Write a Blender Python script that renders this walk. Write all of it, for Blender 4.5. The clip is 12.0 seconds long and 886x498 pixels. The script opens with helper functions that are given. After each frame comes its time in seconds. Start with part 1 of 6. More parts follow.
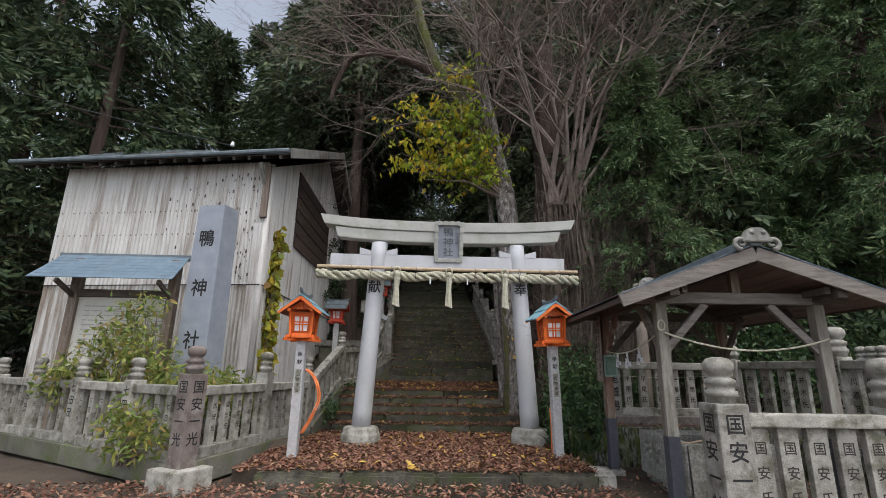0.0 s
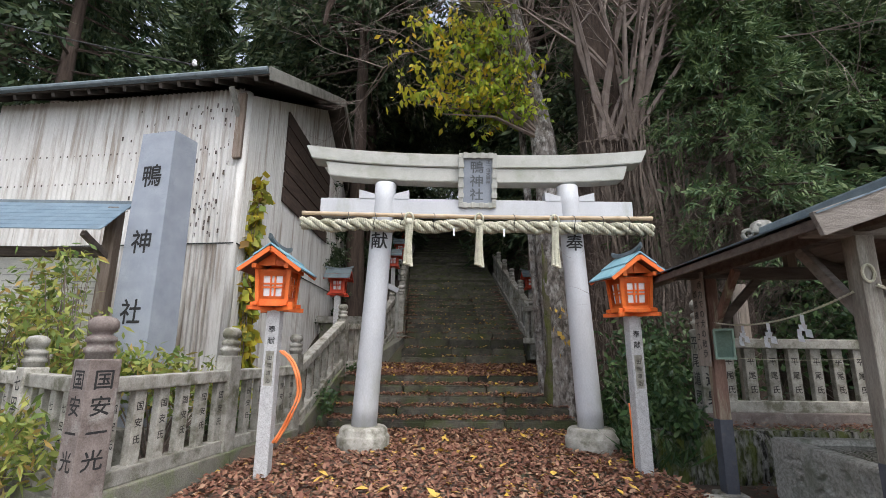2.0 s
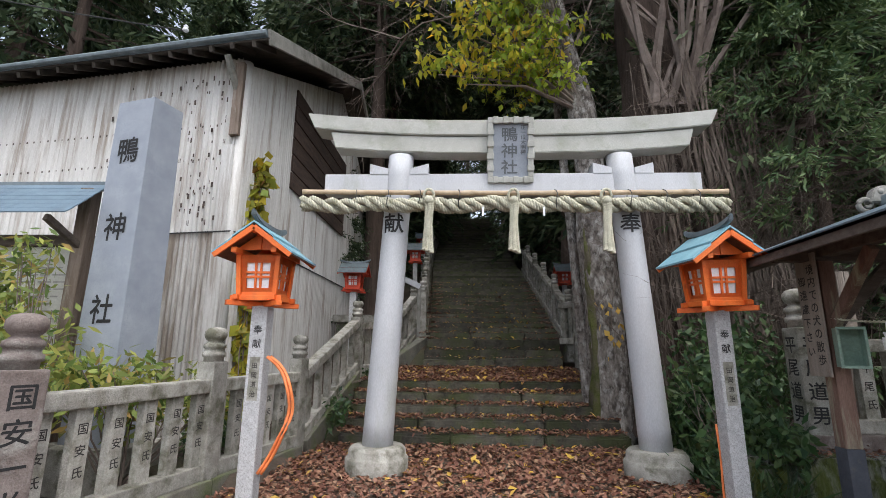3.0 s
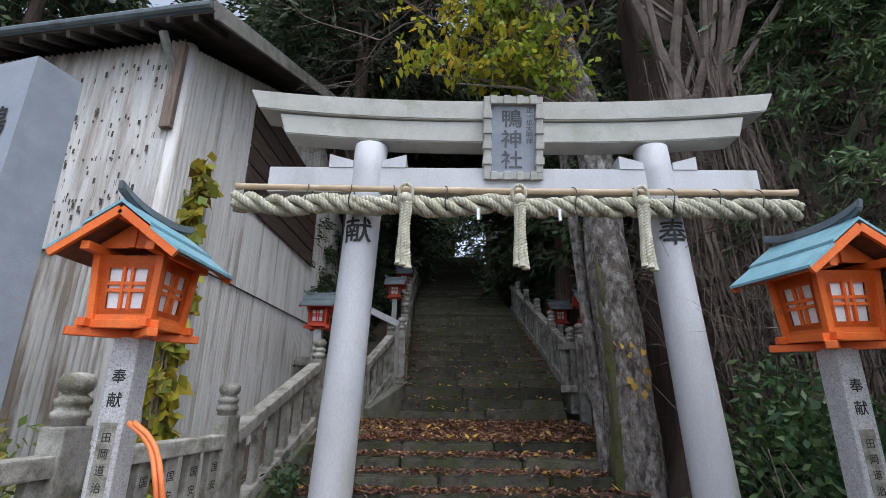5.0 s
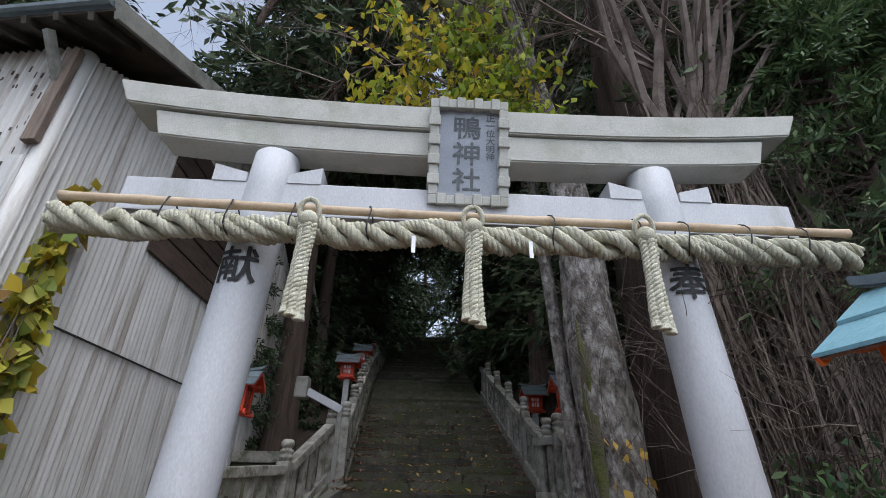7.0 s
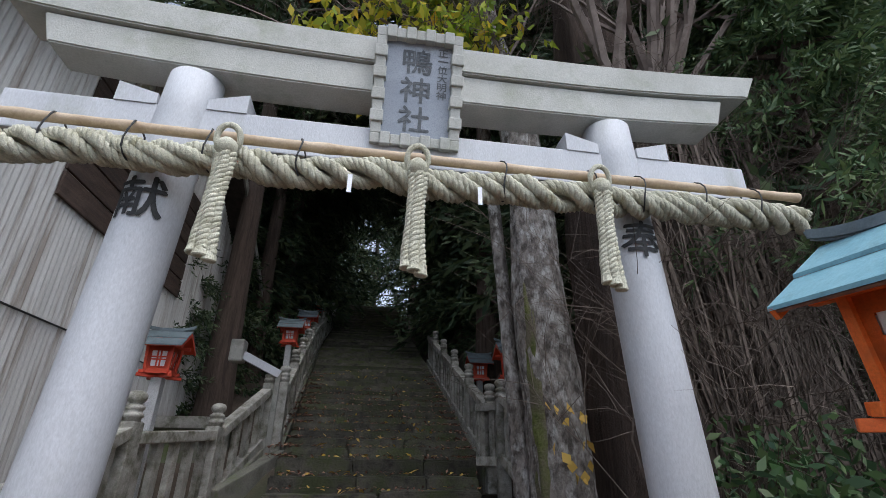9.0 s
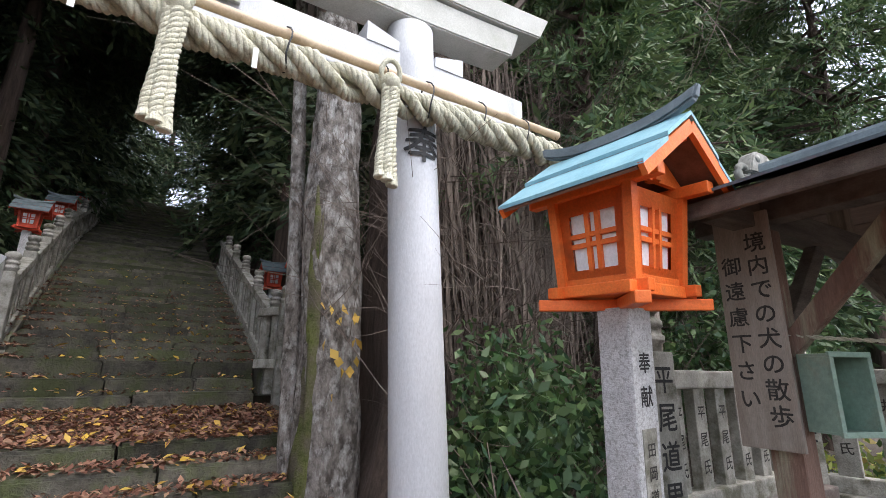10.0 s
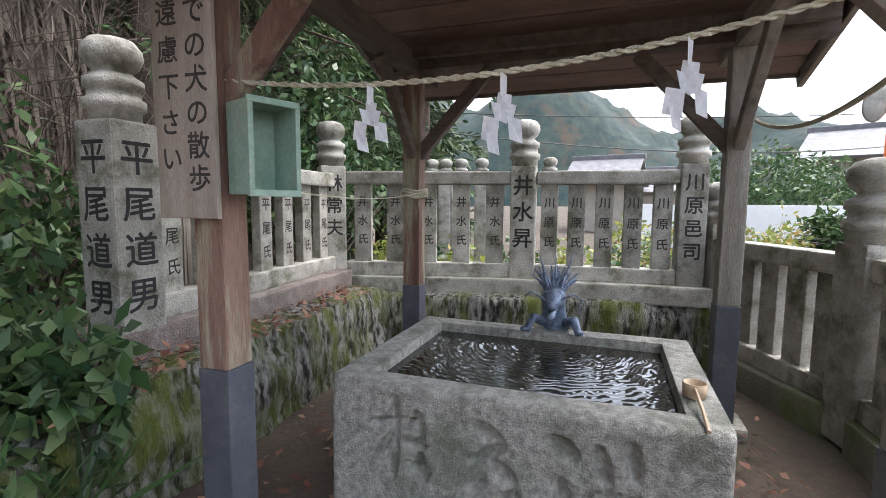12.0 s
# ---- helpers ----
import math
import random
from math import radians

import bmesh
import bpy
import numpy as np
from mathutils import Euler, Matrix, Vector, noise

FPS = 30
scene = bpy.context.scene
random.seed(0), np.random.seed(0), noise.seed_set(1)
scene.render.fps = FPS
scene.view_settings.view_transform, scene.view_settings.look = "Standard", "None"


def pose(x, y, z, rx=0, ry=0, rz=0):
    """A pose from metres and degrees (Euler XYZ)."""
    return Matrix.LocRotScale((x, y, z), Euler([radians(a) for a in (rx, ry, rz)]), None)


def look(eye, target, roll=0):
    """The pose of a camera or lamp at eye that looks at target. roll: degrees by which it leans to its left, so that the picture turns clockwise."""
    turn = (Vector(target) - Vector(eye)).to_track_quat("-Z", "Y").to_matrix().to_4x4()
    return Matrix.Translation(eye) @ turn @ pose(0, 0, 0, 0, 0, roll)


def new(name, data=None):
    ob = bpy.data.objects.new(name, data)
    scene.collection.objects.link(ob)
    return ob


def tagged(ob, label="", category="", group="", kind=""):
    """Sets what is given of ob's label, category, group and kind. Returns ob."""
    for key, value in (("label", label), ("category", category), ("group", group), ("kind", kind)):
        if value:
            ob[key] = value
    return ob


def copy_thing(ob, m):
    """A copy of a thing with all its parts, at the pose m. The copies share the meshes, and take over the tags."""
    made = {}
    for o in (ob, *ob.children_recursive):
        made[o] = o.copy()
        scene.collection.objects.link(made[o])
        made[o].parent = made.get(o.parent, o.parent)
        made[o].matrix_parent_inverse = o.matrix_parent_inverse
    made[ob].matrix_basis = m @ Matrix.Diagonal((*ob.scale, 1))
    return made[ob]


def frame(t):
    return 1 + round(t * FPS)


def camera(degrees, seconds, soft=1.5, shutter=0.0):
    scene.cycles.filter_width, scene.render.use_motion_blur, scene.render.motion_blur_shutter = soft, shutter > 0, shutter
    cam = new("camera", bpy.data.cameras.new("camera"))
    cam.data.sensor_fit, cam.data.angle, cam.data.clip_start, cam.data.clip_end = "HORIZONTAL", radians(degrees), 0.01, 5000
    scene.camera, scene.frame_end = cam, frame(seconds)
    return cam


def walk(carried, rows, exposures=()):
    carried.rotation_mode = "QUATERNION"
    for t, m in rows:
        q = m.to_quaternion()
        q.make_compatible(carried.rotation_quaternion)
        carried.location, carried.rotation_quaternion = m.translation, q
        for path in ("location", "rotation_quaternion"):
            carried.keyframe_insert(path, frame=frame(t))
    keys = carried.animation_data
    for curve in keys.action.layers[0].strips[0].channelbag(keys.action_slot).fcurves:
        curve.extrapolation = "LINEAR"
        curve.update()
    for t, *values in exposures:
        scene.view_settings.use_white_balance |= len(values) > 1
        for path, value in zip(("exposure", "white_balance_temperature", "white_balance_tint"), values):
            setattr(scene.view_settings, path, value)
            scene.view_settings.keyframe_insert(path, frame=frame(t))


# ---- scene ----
cam = camera(86.7, 12.0, 0.8)
ROWS = [
    (0, (0.18, 0.0, 1.395), (0.251, 1.936, 1.893), 0.9),
    (0.5, (0.17, 0.568, 1.409), (0.235, 2.518, 1.849), 0.6),
    (1, (0.079, 1.238, 1.458), (0.141, 3.194, 1.869), 0.7),
    (1.5, (0.074, 1.897, 1.418), (0.146, 3.853, 1.829), 0.6),
    (2, (0.03, 2.538, 1.409), (0.054, 4.494, 1.825), 0.6),
    (2.5, (0.026, 3.178, 1.432), (-0.043, 5.136, 1.834), 0.7),
    (4.5, (-0.061, 4.991, 1.519), (-0.147, 6.919, 2.046), 0.5),
    (5, (-0.026, 5.324, 1.537), (-0.036, 7.235, 2.124), 0.6),
    (5.5, (0.167, 5.751, 1.583), (0.213, 7.635, 2.253), 0.7),
    (6, (0.227, 6.105, 1.695), (0.296, 7.949, 2.465), 1.0),
    (6.5, (0.281, 6.472, 1.737), (0.361, 8.262, 2.626), 1.1),
    (8.5, (0.43, 6.986, 1.77), (0.577, 8.755, 2.692), 0.7),
    (9, (0.441, 7.049, 1.73), (0.73, 8.857, 2.535), 0.7),
    (9.5, (0.472, 7.102, 1.668), (1.088, 8.891, 2.317), 0.7),
    (10, (0.73, 7.073, 1.565), (1.77, 8.705, 2.069), 0.7),
    (10.5, (1.08, 6.865, 1.537), (2.527, 8.209, 1.852), 0.1),
    (11, (1.342, 6.776, 1.439), (3.09, 7.74, 1.563), 0.2),
    (11.5, (1.562, 6.85, 1.413), (3.442, 7.526, 1.318), 0.2),
    (12, (1.79, 6.829, 1.304), (3.709, 7.358, 1.109), 0.4),
]
EXPOSURE = [(0.0, 0.70, 6430, 10), (0.5, 0.95, 6430, 10), (1.0, 1.16, 6430, 10), (1.5, 1.18, 6430, 10), (2.5, 1.15, 6430, 10), (4.5, 0.78, 5950, 10), (5.0, 0.88, 5950, 10), (5.5, 1.06, 5990, 10), (6.5, 0.94, 5970, 10), (8.5, 0.58, 5950, 10), (9.0, 0.82, 5950, 10), (9.5, 1.05, 6130, 10), (10.0, 1.7, 6300, 12), (10.5, 1.92, 6300, 12), (11.0, 1.88, 6300, 12), (12.0, 2.2, 6300, 12)]
walk(cam, [(t, look(eye, target, roll)) for t, eye, target, roll in ROWS], EXPOSURE)

# ---- world and light ----
world = bpy.data.worlds.new("world")
scene.world = world
world.use_nodes = True
wn = world.node_tree
sky = wn.nodes.new("ShaderNodeTexSky")
sky.sky_type = "NISHITA"
sky.sun_disc = False
sky.sun_elevation = radians(60)
sky.sun_rotation = radians(153)
sky.air_density = 1.0
sky.dust_density = 3.0
sky.ozone_density = 1.0
wn.nodes["Background"].inputs["Strength"].default_value = 0.15
cloud = wn.nodes.new("ShaderNodeHueSaturation")  # thin cloud takes the blue out
cloud.inputs["Saturation"].default_value = 0.45
wn.links.new(sky.outputs["Color"], cloud.inputs["Color"])
wn.links.new(cloud.outputs["Color"], wn.nodes["Background"].inputs["Color"])
sun = new("sun", bpy.data.lights.new("sun", "SUN"))
sun.data.energy = 0.8
sun.data.angle = radians(60)
sun.data.color = (1.0, 0.95, 0.88)
sun.matrix_world = look((2, -4, 14), (0, 0, 0))


# ---- materials ----
def material(name, c1, c2, scale=5.0, rough=0.8, bump=0.25, grain=60.0, metal=0.0, stain=None, stain_scale=1.5, stain_amount=0.4, rand=0.0, stretch=(1, 1, 1), spec=0.4, sharp=0.18):
    m = bpy.data.materials.new(name)
    m.use_nodes = True
    t = m.node_tree
    b = t.nodes["Principled BSDF"]

    def node(kind, **values):
        n = t.nodes.new(kind)
        for k, v in values.items():
            n.inputs[k].default_value = v
        return n
    co = node("ShaderNodeTexCoord")
    mp = node("ShaderNodeMapping", Scale=stretch)
    t.links.new(co.outputs["Object"], mp.inputs["Vector"])
    big = node("ShaderNodeTexNoise", Scale=scale, Detail=5.0, Roughness=0.6)
    fine = node("ShaderNodeTexNoise", Scale=grain, Detail=3.0, Roughness=0.7)
    t.links.new(mp.outputs[0], big.inputs["Vector"])
    t.links.new(mp.outputs[0], fine.inputs["Vector"])
    ramp = node("ShaderNodeValToRGB")
    ramp.color_ramp.elements[0].position, ramp.color_ramp.elements[1].position = 0.5 - sharp, 0.5 + sharp
    ramp.color_ramp.elements[0].color, ramp.color_ramp.elements[1].color = (*c1, 1), (*c2, 1)
    t.links.new(big.outputs["Fac"], ramp.inputs["Fac"])
    col = ramp.outputs["Color"]
    if stain:
        spots = node("ShaderNodeTexNoise", Scale=stain_scale, Detail=6.0, Roughness=0.65)
        t.links.new(mp.outputs[0], spots.inputs["Vector"])
        edge = node("ShaderNodeMapRange")
        edge.inputs["From Min"].default_value, edge.inputs["From Max"].default_value = 0.62 - 0.3 * stain_amount, 0.78 - 0.3 * stain_amount
        edge.inputs["To Max"].default_value = 0.85
        t.links.new(spots.outputs["Fac"], edge.inputs["Value"])
        mix = node("ShaderNodeMix")
        mix.data_type = "RGBA"
        mix.inputs[7].default_value = (*stain, 1)
        t.links.new(edge.outputs[0], mix.inputs[0])
        t.links.new(col, mix.inputs[6])
        col = mix.outputs[2]
    swing = 0.22 + 0.5 * min(bump, 0.6)
    shift = node("ShaderNodeMapRange")
    shift.inputs["To Min"].default_value, shift.inputs["To Max"].default_value = 1 - swing, 1 + swing
    t.links.new(fine.outputs["Fac"], shift.inputs["Value"])
    value = shift.outputs[0]
    if rand:
        info = node("ShaderNodeObjectInfo")
        each = node("ShaderNodeMapRange")
        each.inputs["To Min"].default_value, each.inputs["To Max"].default_value = 1 - rand, 1 + rand
        t.links.new(info.outputs["Random"], each.inputs["Value"])
        both = node("ShaderNodeMath")
        both.operation = "MULTIPLY"
        t.links.new(value, both.inputs[0])
        t.links.new(each.outputs[0], both.inputs[1])
        value = both.outputs[0]
    hsv = node("ShaderNodeHueSaturation")
    t.links.new(col, hsv.inputs["Color"])
    t.links.new(value, hsv.inputs["Value"])
    t.links.new(hsv.outputs[0], b.inputs["Base Color"])
    b.inputs["Roughness"].default_value = rough
    b.inputs["Metallic"].default_value = metal
    b.inputs["Specular IOR Level"].default_value = spec
    if bump:
        bp = node("ShaderNodeBump", Strength=bump, Distance=0.02)
        t.links.new(fine.outputs["Fac"], bp.inputs["Height"])
        t.links.new(bp.outputs[0], b.inputs["Normal"])
    return m


def leaf_material(name, colours, rough=0.55, glow=0.25):
    """Leaves: each island takes its own colour from the ramp; some light passes through."""
    m = bpy.data.materials.new(name)
    m.use_nodes = True
    t = m.node_tree
    b = t.nodes["Principled BSDF"]
    geo = t.nodes.new("ShaderNodeNewGeometry")
    ramp = t.nodes.new("ShaderNodeValToRGB")
    e = ramp.color_ramp.elements
    while len(e) < len(colours):
        e.new(0.5)
    for k, c in enumerate(colours):
        e[k].position = k / max(1, len(colours) - 1)
        e[k].color = (*c, 1)
    t.links.new(geo.outputs["Random Per Island"], ramp.inputs["Fac"])
    t.links.new(ramp.outputs[0], b.inputs["Base Color"])
    b.inputs["Roughness"].default_value = rough
    b.inputs["Specular IOR Level"].default_value = 0.3
    tr = t.nodes.new("ShaderNodeBsdfTranslucent")
    t.links.new(ramp.outputs[0], tr.inputs["Color"])
    mix = t.nodes.new("ShaderNodeMixShader")
    mix.inputs[0].default_value = glow
    t.links.new(b.outputs[0], mix.inputs[1])
    t.links.new(tr.outputs[0], mix.inputs[2])
    t.links.new(mix.outputs[0], t.nodes["Material Output"].inputs["Surface"])
    return m


M_TORII = material("painted_concrete", (0.44, 0.45, 0.475), (0.53, 0.54, 0.565), 2.5, 0.55, 0.12, 90, stain=(0.36, 0.37, 0.34), stain_scale=1.6, stain_amount=0.2, stretch=(1, 1, 0.35))
M_TORII_TOP = material("weathered_beam", (0.40, 0.40, 0.36), (0.53, 0.53, 0.495), 2.0, 0.7, 0.2, 70, stain=(0.33, 0.34, 0.27), stain_scale=2.2, stain_amount=0.25)
M_STONE = material("grey_stone", (0.245, 0.235, 0.205), (0.44, 0.425, 0.385), 5.0, 0.85, 0.5, 60, stain=(0.10, 0.098, 0.062), stain_scale=4.0, stain_amount=0.46, rand=0.2)
M_STONE_DARK = material("mossy_stone", (0.13, 0.125, 0.10), (0.24, 0.23, 0.20), 4.0, 0.9, 0.6, 50, stain=(0.09, 0.12, 0.03), stain_scale=2.0, stain_amount=0.5, rand=0.15)
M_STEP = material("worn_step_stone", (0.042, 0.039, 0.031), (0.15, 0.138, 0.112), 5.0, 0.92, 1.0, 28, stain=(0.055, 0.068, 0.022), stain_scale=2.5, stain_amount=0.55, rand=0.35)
M_GRANITE = material("granite", (0.46, 0.46, 0.47), (0.62, 0.62, 0.63), 14.0, 0.75, 0.5, 130, stain=(0.30, 0.30, 0.29), stain_scale=60, stain_amount=0.5, rand=0.05)
M_POLISHED = material("polished_granite", (0.26, 0.29, 0.34), (0.36, 0.39, 0.44), 3.0, 0.28, 0.05, 160, stain=(0.24, 0.26, 0.30), stain_scale=90, stain_amount=0.4)
M_INK = material("ink", (0.012, 0.012, 0.014), (0.03, 0.03, 0.03), 20, 0.7, 0.1)
M_CARVED = material("carved_groove", (0.10, 0.11, 0.12), (0.16, 0.17, 0.18), 20, 0.9, 0.2)
M_INK_FADED = material("faded_ink", (0.02, 0.019, 0.018), (0.07, 0.064, 0.057), 25, 0.8, 0.1)
M_ORANGE = material("orange_paint", (0.72, 0.13, 0.02), (0.82, 0.19, 0.035), 6.0, 0.5, 0.15, 80, stain=(0.42, 0.11, 0.04), stain_scale=5, stain_amount=0.1, rand=0.06)
M_RED = material("red_paint", (0.55, 0.06, 0.03), (0.68, 0.09, 0.04), 6.0, 0.5, 0.15, 80, stain=(0.30, 0.06, 0.04), stain_scale=5, stain_amount=0.15)
M_PANE = material("frosted_pane", (0.74, 0.75, 0.78), (0.84, 0.85, 0.88), 5, 0.35, 0.05, 60, stain=(0.5, 0.5, 0.48), stain_scale=6, stain_amount=0.12)
M_BLUE = material("blue_copper_roof", (0.17, 0.36, 0.44), (0.26, 0.47, 0.55), 5.0, 0.45, 0.12, 60, stain=(0.12, 0.22, 0.26), stain_scale=4, stain_amount=0.2, rand=0.05)
M_SLATEROOF = material("grey_roof_metal", (0.11, 0.14, 0.16), (0.19, 0.23, 0.25), 5.0, 0.45, 0.15, 60, stain=(0.08, 0.09, 0.09), stain_scale=4, stain_amount=0.25)
M_BLUEAWN = material("blue_slate_awning", (0.12, 0.175, 0.225), (0.18, 0.25, 0.31), 5.0, 0.4, 0.12, 60, stain=(0.12, 0.16, 0.20), stain_scale=3, stain_amount=0.25)
M_PAVROOF = material("dark_blue_roof_metal", (0.09, 0.13, 0.165), (0.15, 0.20, 0.245), 4.0, 0.45, 0.12, 60, stain=(0.07, 0.09, 0.10), stain_scale=3, stain_amount=0.3, rand=0.1)
M_BROWNSTONE = material("brown_stained_stone", (0.13, 0.10, 0.09), (0.27, 0.23, 0.21), 4.0, 0.85, 0.6, 60, stain=(0.36, 0.35, 0.32), stain_scale=3.0, stain_amount=0.3)
M_WOOD = material("weathered_wood", (0.15, 0.11, 0.085), (0.27, 0.215, 0.175), 3.0, 0.8, 0.5, 40, stain=(0.35, 0.32, 0.27), stain_scale=2.5, stain_amount=0.2, rand=0.1, stretch=(6, 6, 0.7))
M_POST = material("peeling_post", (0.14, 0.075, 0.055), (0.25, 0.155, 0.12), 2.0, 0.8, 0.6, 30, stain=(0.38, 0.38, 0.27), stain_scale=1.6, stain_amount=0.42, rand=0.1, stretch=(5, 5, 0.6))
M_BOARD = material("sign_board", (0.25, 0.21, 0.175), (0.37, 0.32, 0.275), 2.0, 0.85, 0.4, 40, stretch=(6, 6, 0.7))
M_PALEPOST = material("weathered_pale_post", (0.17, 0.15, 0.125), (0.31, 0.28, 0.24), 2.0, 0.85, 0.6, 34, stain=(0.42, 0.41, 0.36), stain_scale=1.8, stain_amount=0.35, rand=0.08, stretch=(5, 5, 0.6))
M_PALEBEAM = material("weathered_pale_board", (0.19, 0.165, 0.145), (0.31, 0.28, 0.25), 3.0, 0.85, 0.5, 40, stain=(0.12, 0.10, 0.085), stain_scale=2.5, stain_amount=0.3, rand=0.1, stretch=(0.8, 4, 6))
M_WOODX = material("dark_beam_wood", (0.08, 0.062, 0.053), (0.16, 0.13, 0.11), 3.0, 0.8, 0.5, 40, rand=0.12, stretch=(0.8, 4, 6))
M_REDWOOD = material("reddish_wood", (0.16, 0.075, 0.05), (0.26, 0.13, 0.09), 3.0, 0.75, 0.4, 40, rand=0.1, stretch=(5, 5, 0.8))
M_CEIL = material("board_ceiling", (0.17, 0.12, 0.102), (0.25, 0.185, 0.16), 2.0, 0.8, 0.3, 30, rand=0.12, stretch=(5, 0.8, 5))
M_PAINTFOOT = material("dark_metal_shoe", (0.055, 0.06, 0.075), (0.09, 0.095, 0.115), 5.0, 0.55, 0.15, 50, stain=(0.13, 0.12, 0.11), stain_scale=8, stain_amount=0.2)
M_METAL = material("corrugated_sheet", (0.52, 0.51, 0.49), (0.67, 0.66, 0.64), 1.2, 0.6, 0.15, 50, stain=(0.30, 0.255, 0.215), stain_scale=1.6, stain_amount=0.42, stretch=(4, 4, 0.3))
M_METAL_LOW = material("streaked_corrugated_sheet", (0.48, 0.47, 0.45), (0.62, 0.61, 0.59), 1.2, 0.65, 0.15, 50, stain=(0.20, 0.155, 0.115), stain_scale=1.3, stain_amount=0.62, stretch=(4, 4, 0.35))
M_RUST = material("dark_spots", (0.05, 0.04, 0.04), (0.13, 0.10, 0.08), 10, 0.9, 0.2)
M_PLANK = material("dark_plank", (0.055, 0.04, 0.035), (0.11, 0.075, 0.06), 3.0, 0.8, 0.4, 40, rand=0.3, stretch=(5, 0.7, 5))
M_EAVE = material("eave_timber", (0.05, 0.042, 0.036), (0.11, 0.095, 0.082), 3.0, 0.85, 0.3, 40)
M_VERGE = material("grey_fascia", (0.22, 0.22, 0.20), (0.34, 0.33, 0.30), 3.0, 0.8, 0.3, 40, stain=(0.14, 0.14, 0.12), stain_scale=2, stain_amount=0.4)
M_ROPE = material("straw_rope", (0.46, 0.44, 0.33), (0.64, 0.62, 0.50), 8.0, 0.9, 0.6, 120, stretch=(1, 1, 1), stain=(0.30, 0.28, 0.17), stain_scale=7, stain_amount=0.2)
M_BAMBOO = material("bamboo", (0.42, 0.31, 0.20), (0.56, 0.44, 0.31), 4.0, 0.5, 0.1, 60, stain=(0.30, 0.21, 0.12), stain_scale=5, stain_amount=0.2)
M_POSTER = material("faded_poster", (0.52, 0.51, 0.46), (0.62, 0.61, 0.56), 3, 0.7, 0.1, 40, stain=(0.40, 0.38, 0.33), stain_scale=3, stain_amount=0.3)
M_PRINT = material("faded_print", (0.30, 0.29, 0.27), (0.42, 0.41, 0.38), 20, 0.8, 0.05)
M_WIRE = material("dark_wire", (0.02, 0.02, 0.02), (0.05, 0.05, 0.05), 5, 0.6, 0)
M_PAPER = material("white_paper", (0.78, 0.79, 0.82), (0.86, 0.87, 0.9), 5, 0.8, 0.05)
M_HOSE = material("orange_hose", (0.75, 0.19, 0.06), (0.85, 0.26, 0.09), 5, 0.45, 0.05)
M_GREENBOX = material("green_box_paint", (0.20, 0.30, 0.24), (0.29, 0.40, 0.33), 4, 0.6, 0.2, 40, stain=(0.30, 0.32, 0.24), stain_scale=6, stain_amount=0.25)
M_BASIN = material("basin_granite", (0.23, 0.225, 0.20), (0.52, 0.51, 0.465), 26.0, 0.8, 1.0, 90, stain=(0.16, 0.175, 0.13), stain_scale=3.0, stain_amount=0.42)
M_BRONZE = material("blue_bronze", (0.06, 0.085, 0.14), (0.26, 0.32, 0.43), 30, 0.45, 0.3, 80, metal=0.2)
M_SOIL = material("soil", (0.06, 0.045, 0.035), (0.11, 0.085, 0.065), 1.2, 0.95, 0.8, 25, stain=(0.05, 0.06, 0.03), stain_scale=0.6, stain_amount=0.4)
M_WALLSTONE = material("mossy_retaining_wall", (0.015, 0.014, 0.011), (0.29, 0.285, 0.27), 8.0, 0.9, 1.0, 40, stain=(0.10, 0.125, 0.018), stain_scale=1.6, stain_amount=0.62, stretch=(2.2, 2.2, 0.6), sharp=0.09)
M_BARK = material("grey_bark", (0.07, 0.06, 0.052), (0.25, 0.225, 0.205), 7.0, 0.95, 1.0, 26, stain=(0.46, 0.45, 0.43), stain_scale=6, stain_amount=0.42, stretch=(1.4, 1.4, 0.8), sharp=0.11)
M_MOSS = material("moss", (0.06, 0.075, 0.02), (0.15, 0.17, 0.035), 5.0, 0.95, 1.0, 40, stain=(0.12, 0.10, 0.08), stain_scale=2.5, stain_amount=0.6)
M_CEDARBARK = material("cedar_bark", (0.05, 0.035, 0.028), (0.11, 0.08, 0.065), 4.0, 0.95, 0.9, 22, stretch=(4, 4, 0.3))
M_TWIG = material("dry_twig", (0.13, 0.10, 0.085), (0.25, 0.205, 0.18), 3.0, 0.9, 0.0, 20)
M_VINE = material("dry_vine", (0.07, 0.053, 0.043), (0.20, 0.16, 0.132), 3.0, 0.95, 0.0, 20)
M_CEDAR = leaf_material("cedar_needles", [(0.02, 0.042, 0.022), (0.055, 0.092, 0.042), (0.125, 0.16, 0.075), (0.036, 0.064, 0.036)], 0.6, 0.15)
M_CEDAR_NEAR = leaf_material("bright_conifer_needles", [(0.035, 0.074, 0.034), (0.075, 0.13, 0.05), (0.15, 0.205, 0.08), (0.046, 0.09, 0.04)], 0.55, 0.2)
M_YELLOW = leaf_material("yellow_leaves", [(0.36, 0.42, 0.035), (0.58, 0.54, 0.05), (0.72, 0.54, 0.05), (0.40, 0.44, 0.05), (0.76, 0.44, 0.03)], 0.5, 0.45)
M_SHRUB = leaf_material("shrub_leaves", [(0.032, 0.072, 0.028), (0.06, 0.12, 0.04), (0.12, 0.175, 0.07), (0.042, 0.088, 0.05), (0.075, 0.115, 0.035)], 0.36, 0.22)
M_GREENING = leaf_material("green_yellow_leaves", [(0.16, 0.26, 0.03), (0.30, 0.40, 0.04), (0.46, 0.50, 0.05), (0.22, 0.33, 0.05)], 0.5, 0.45)
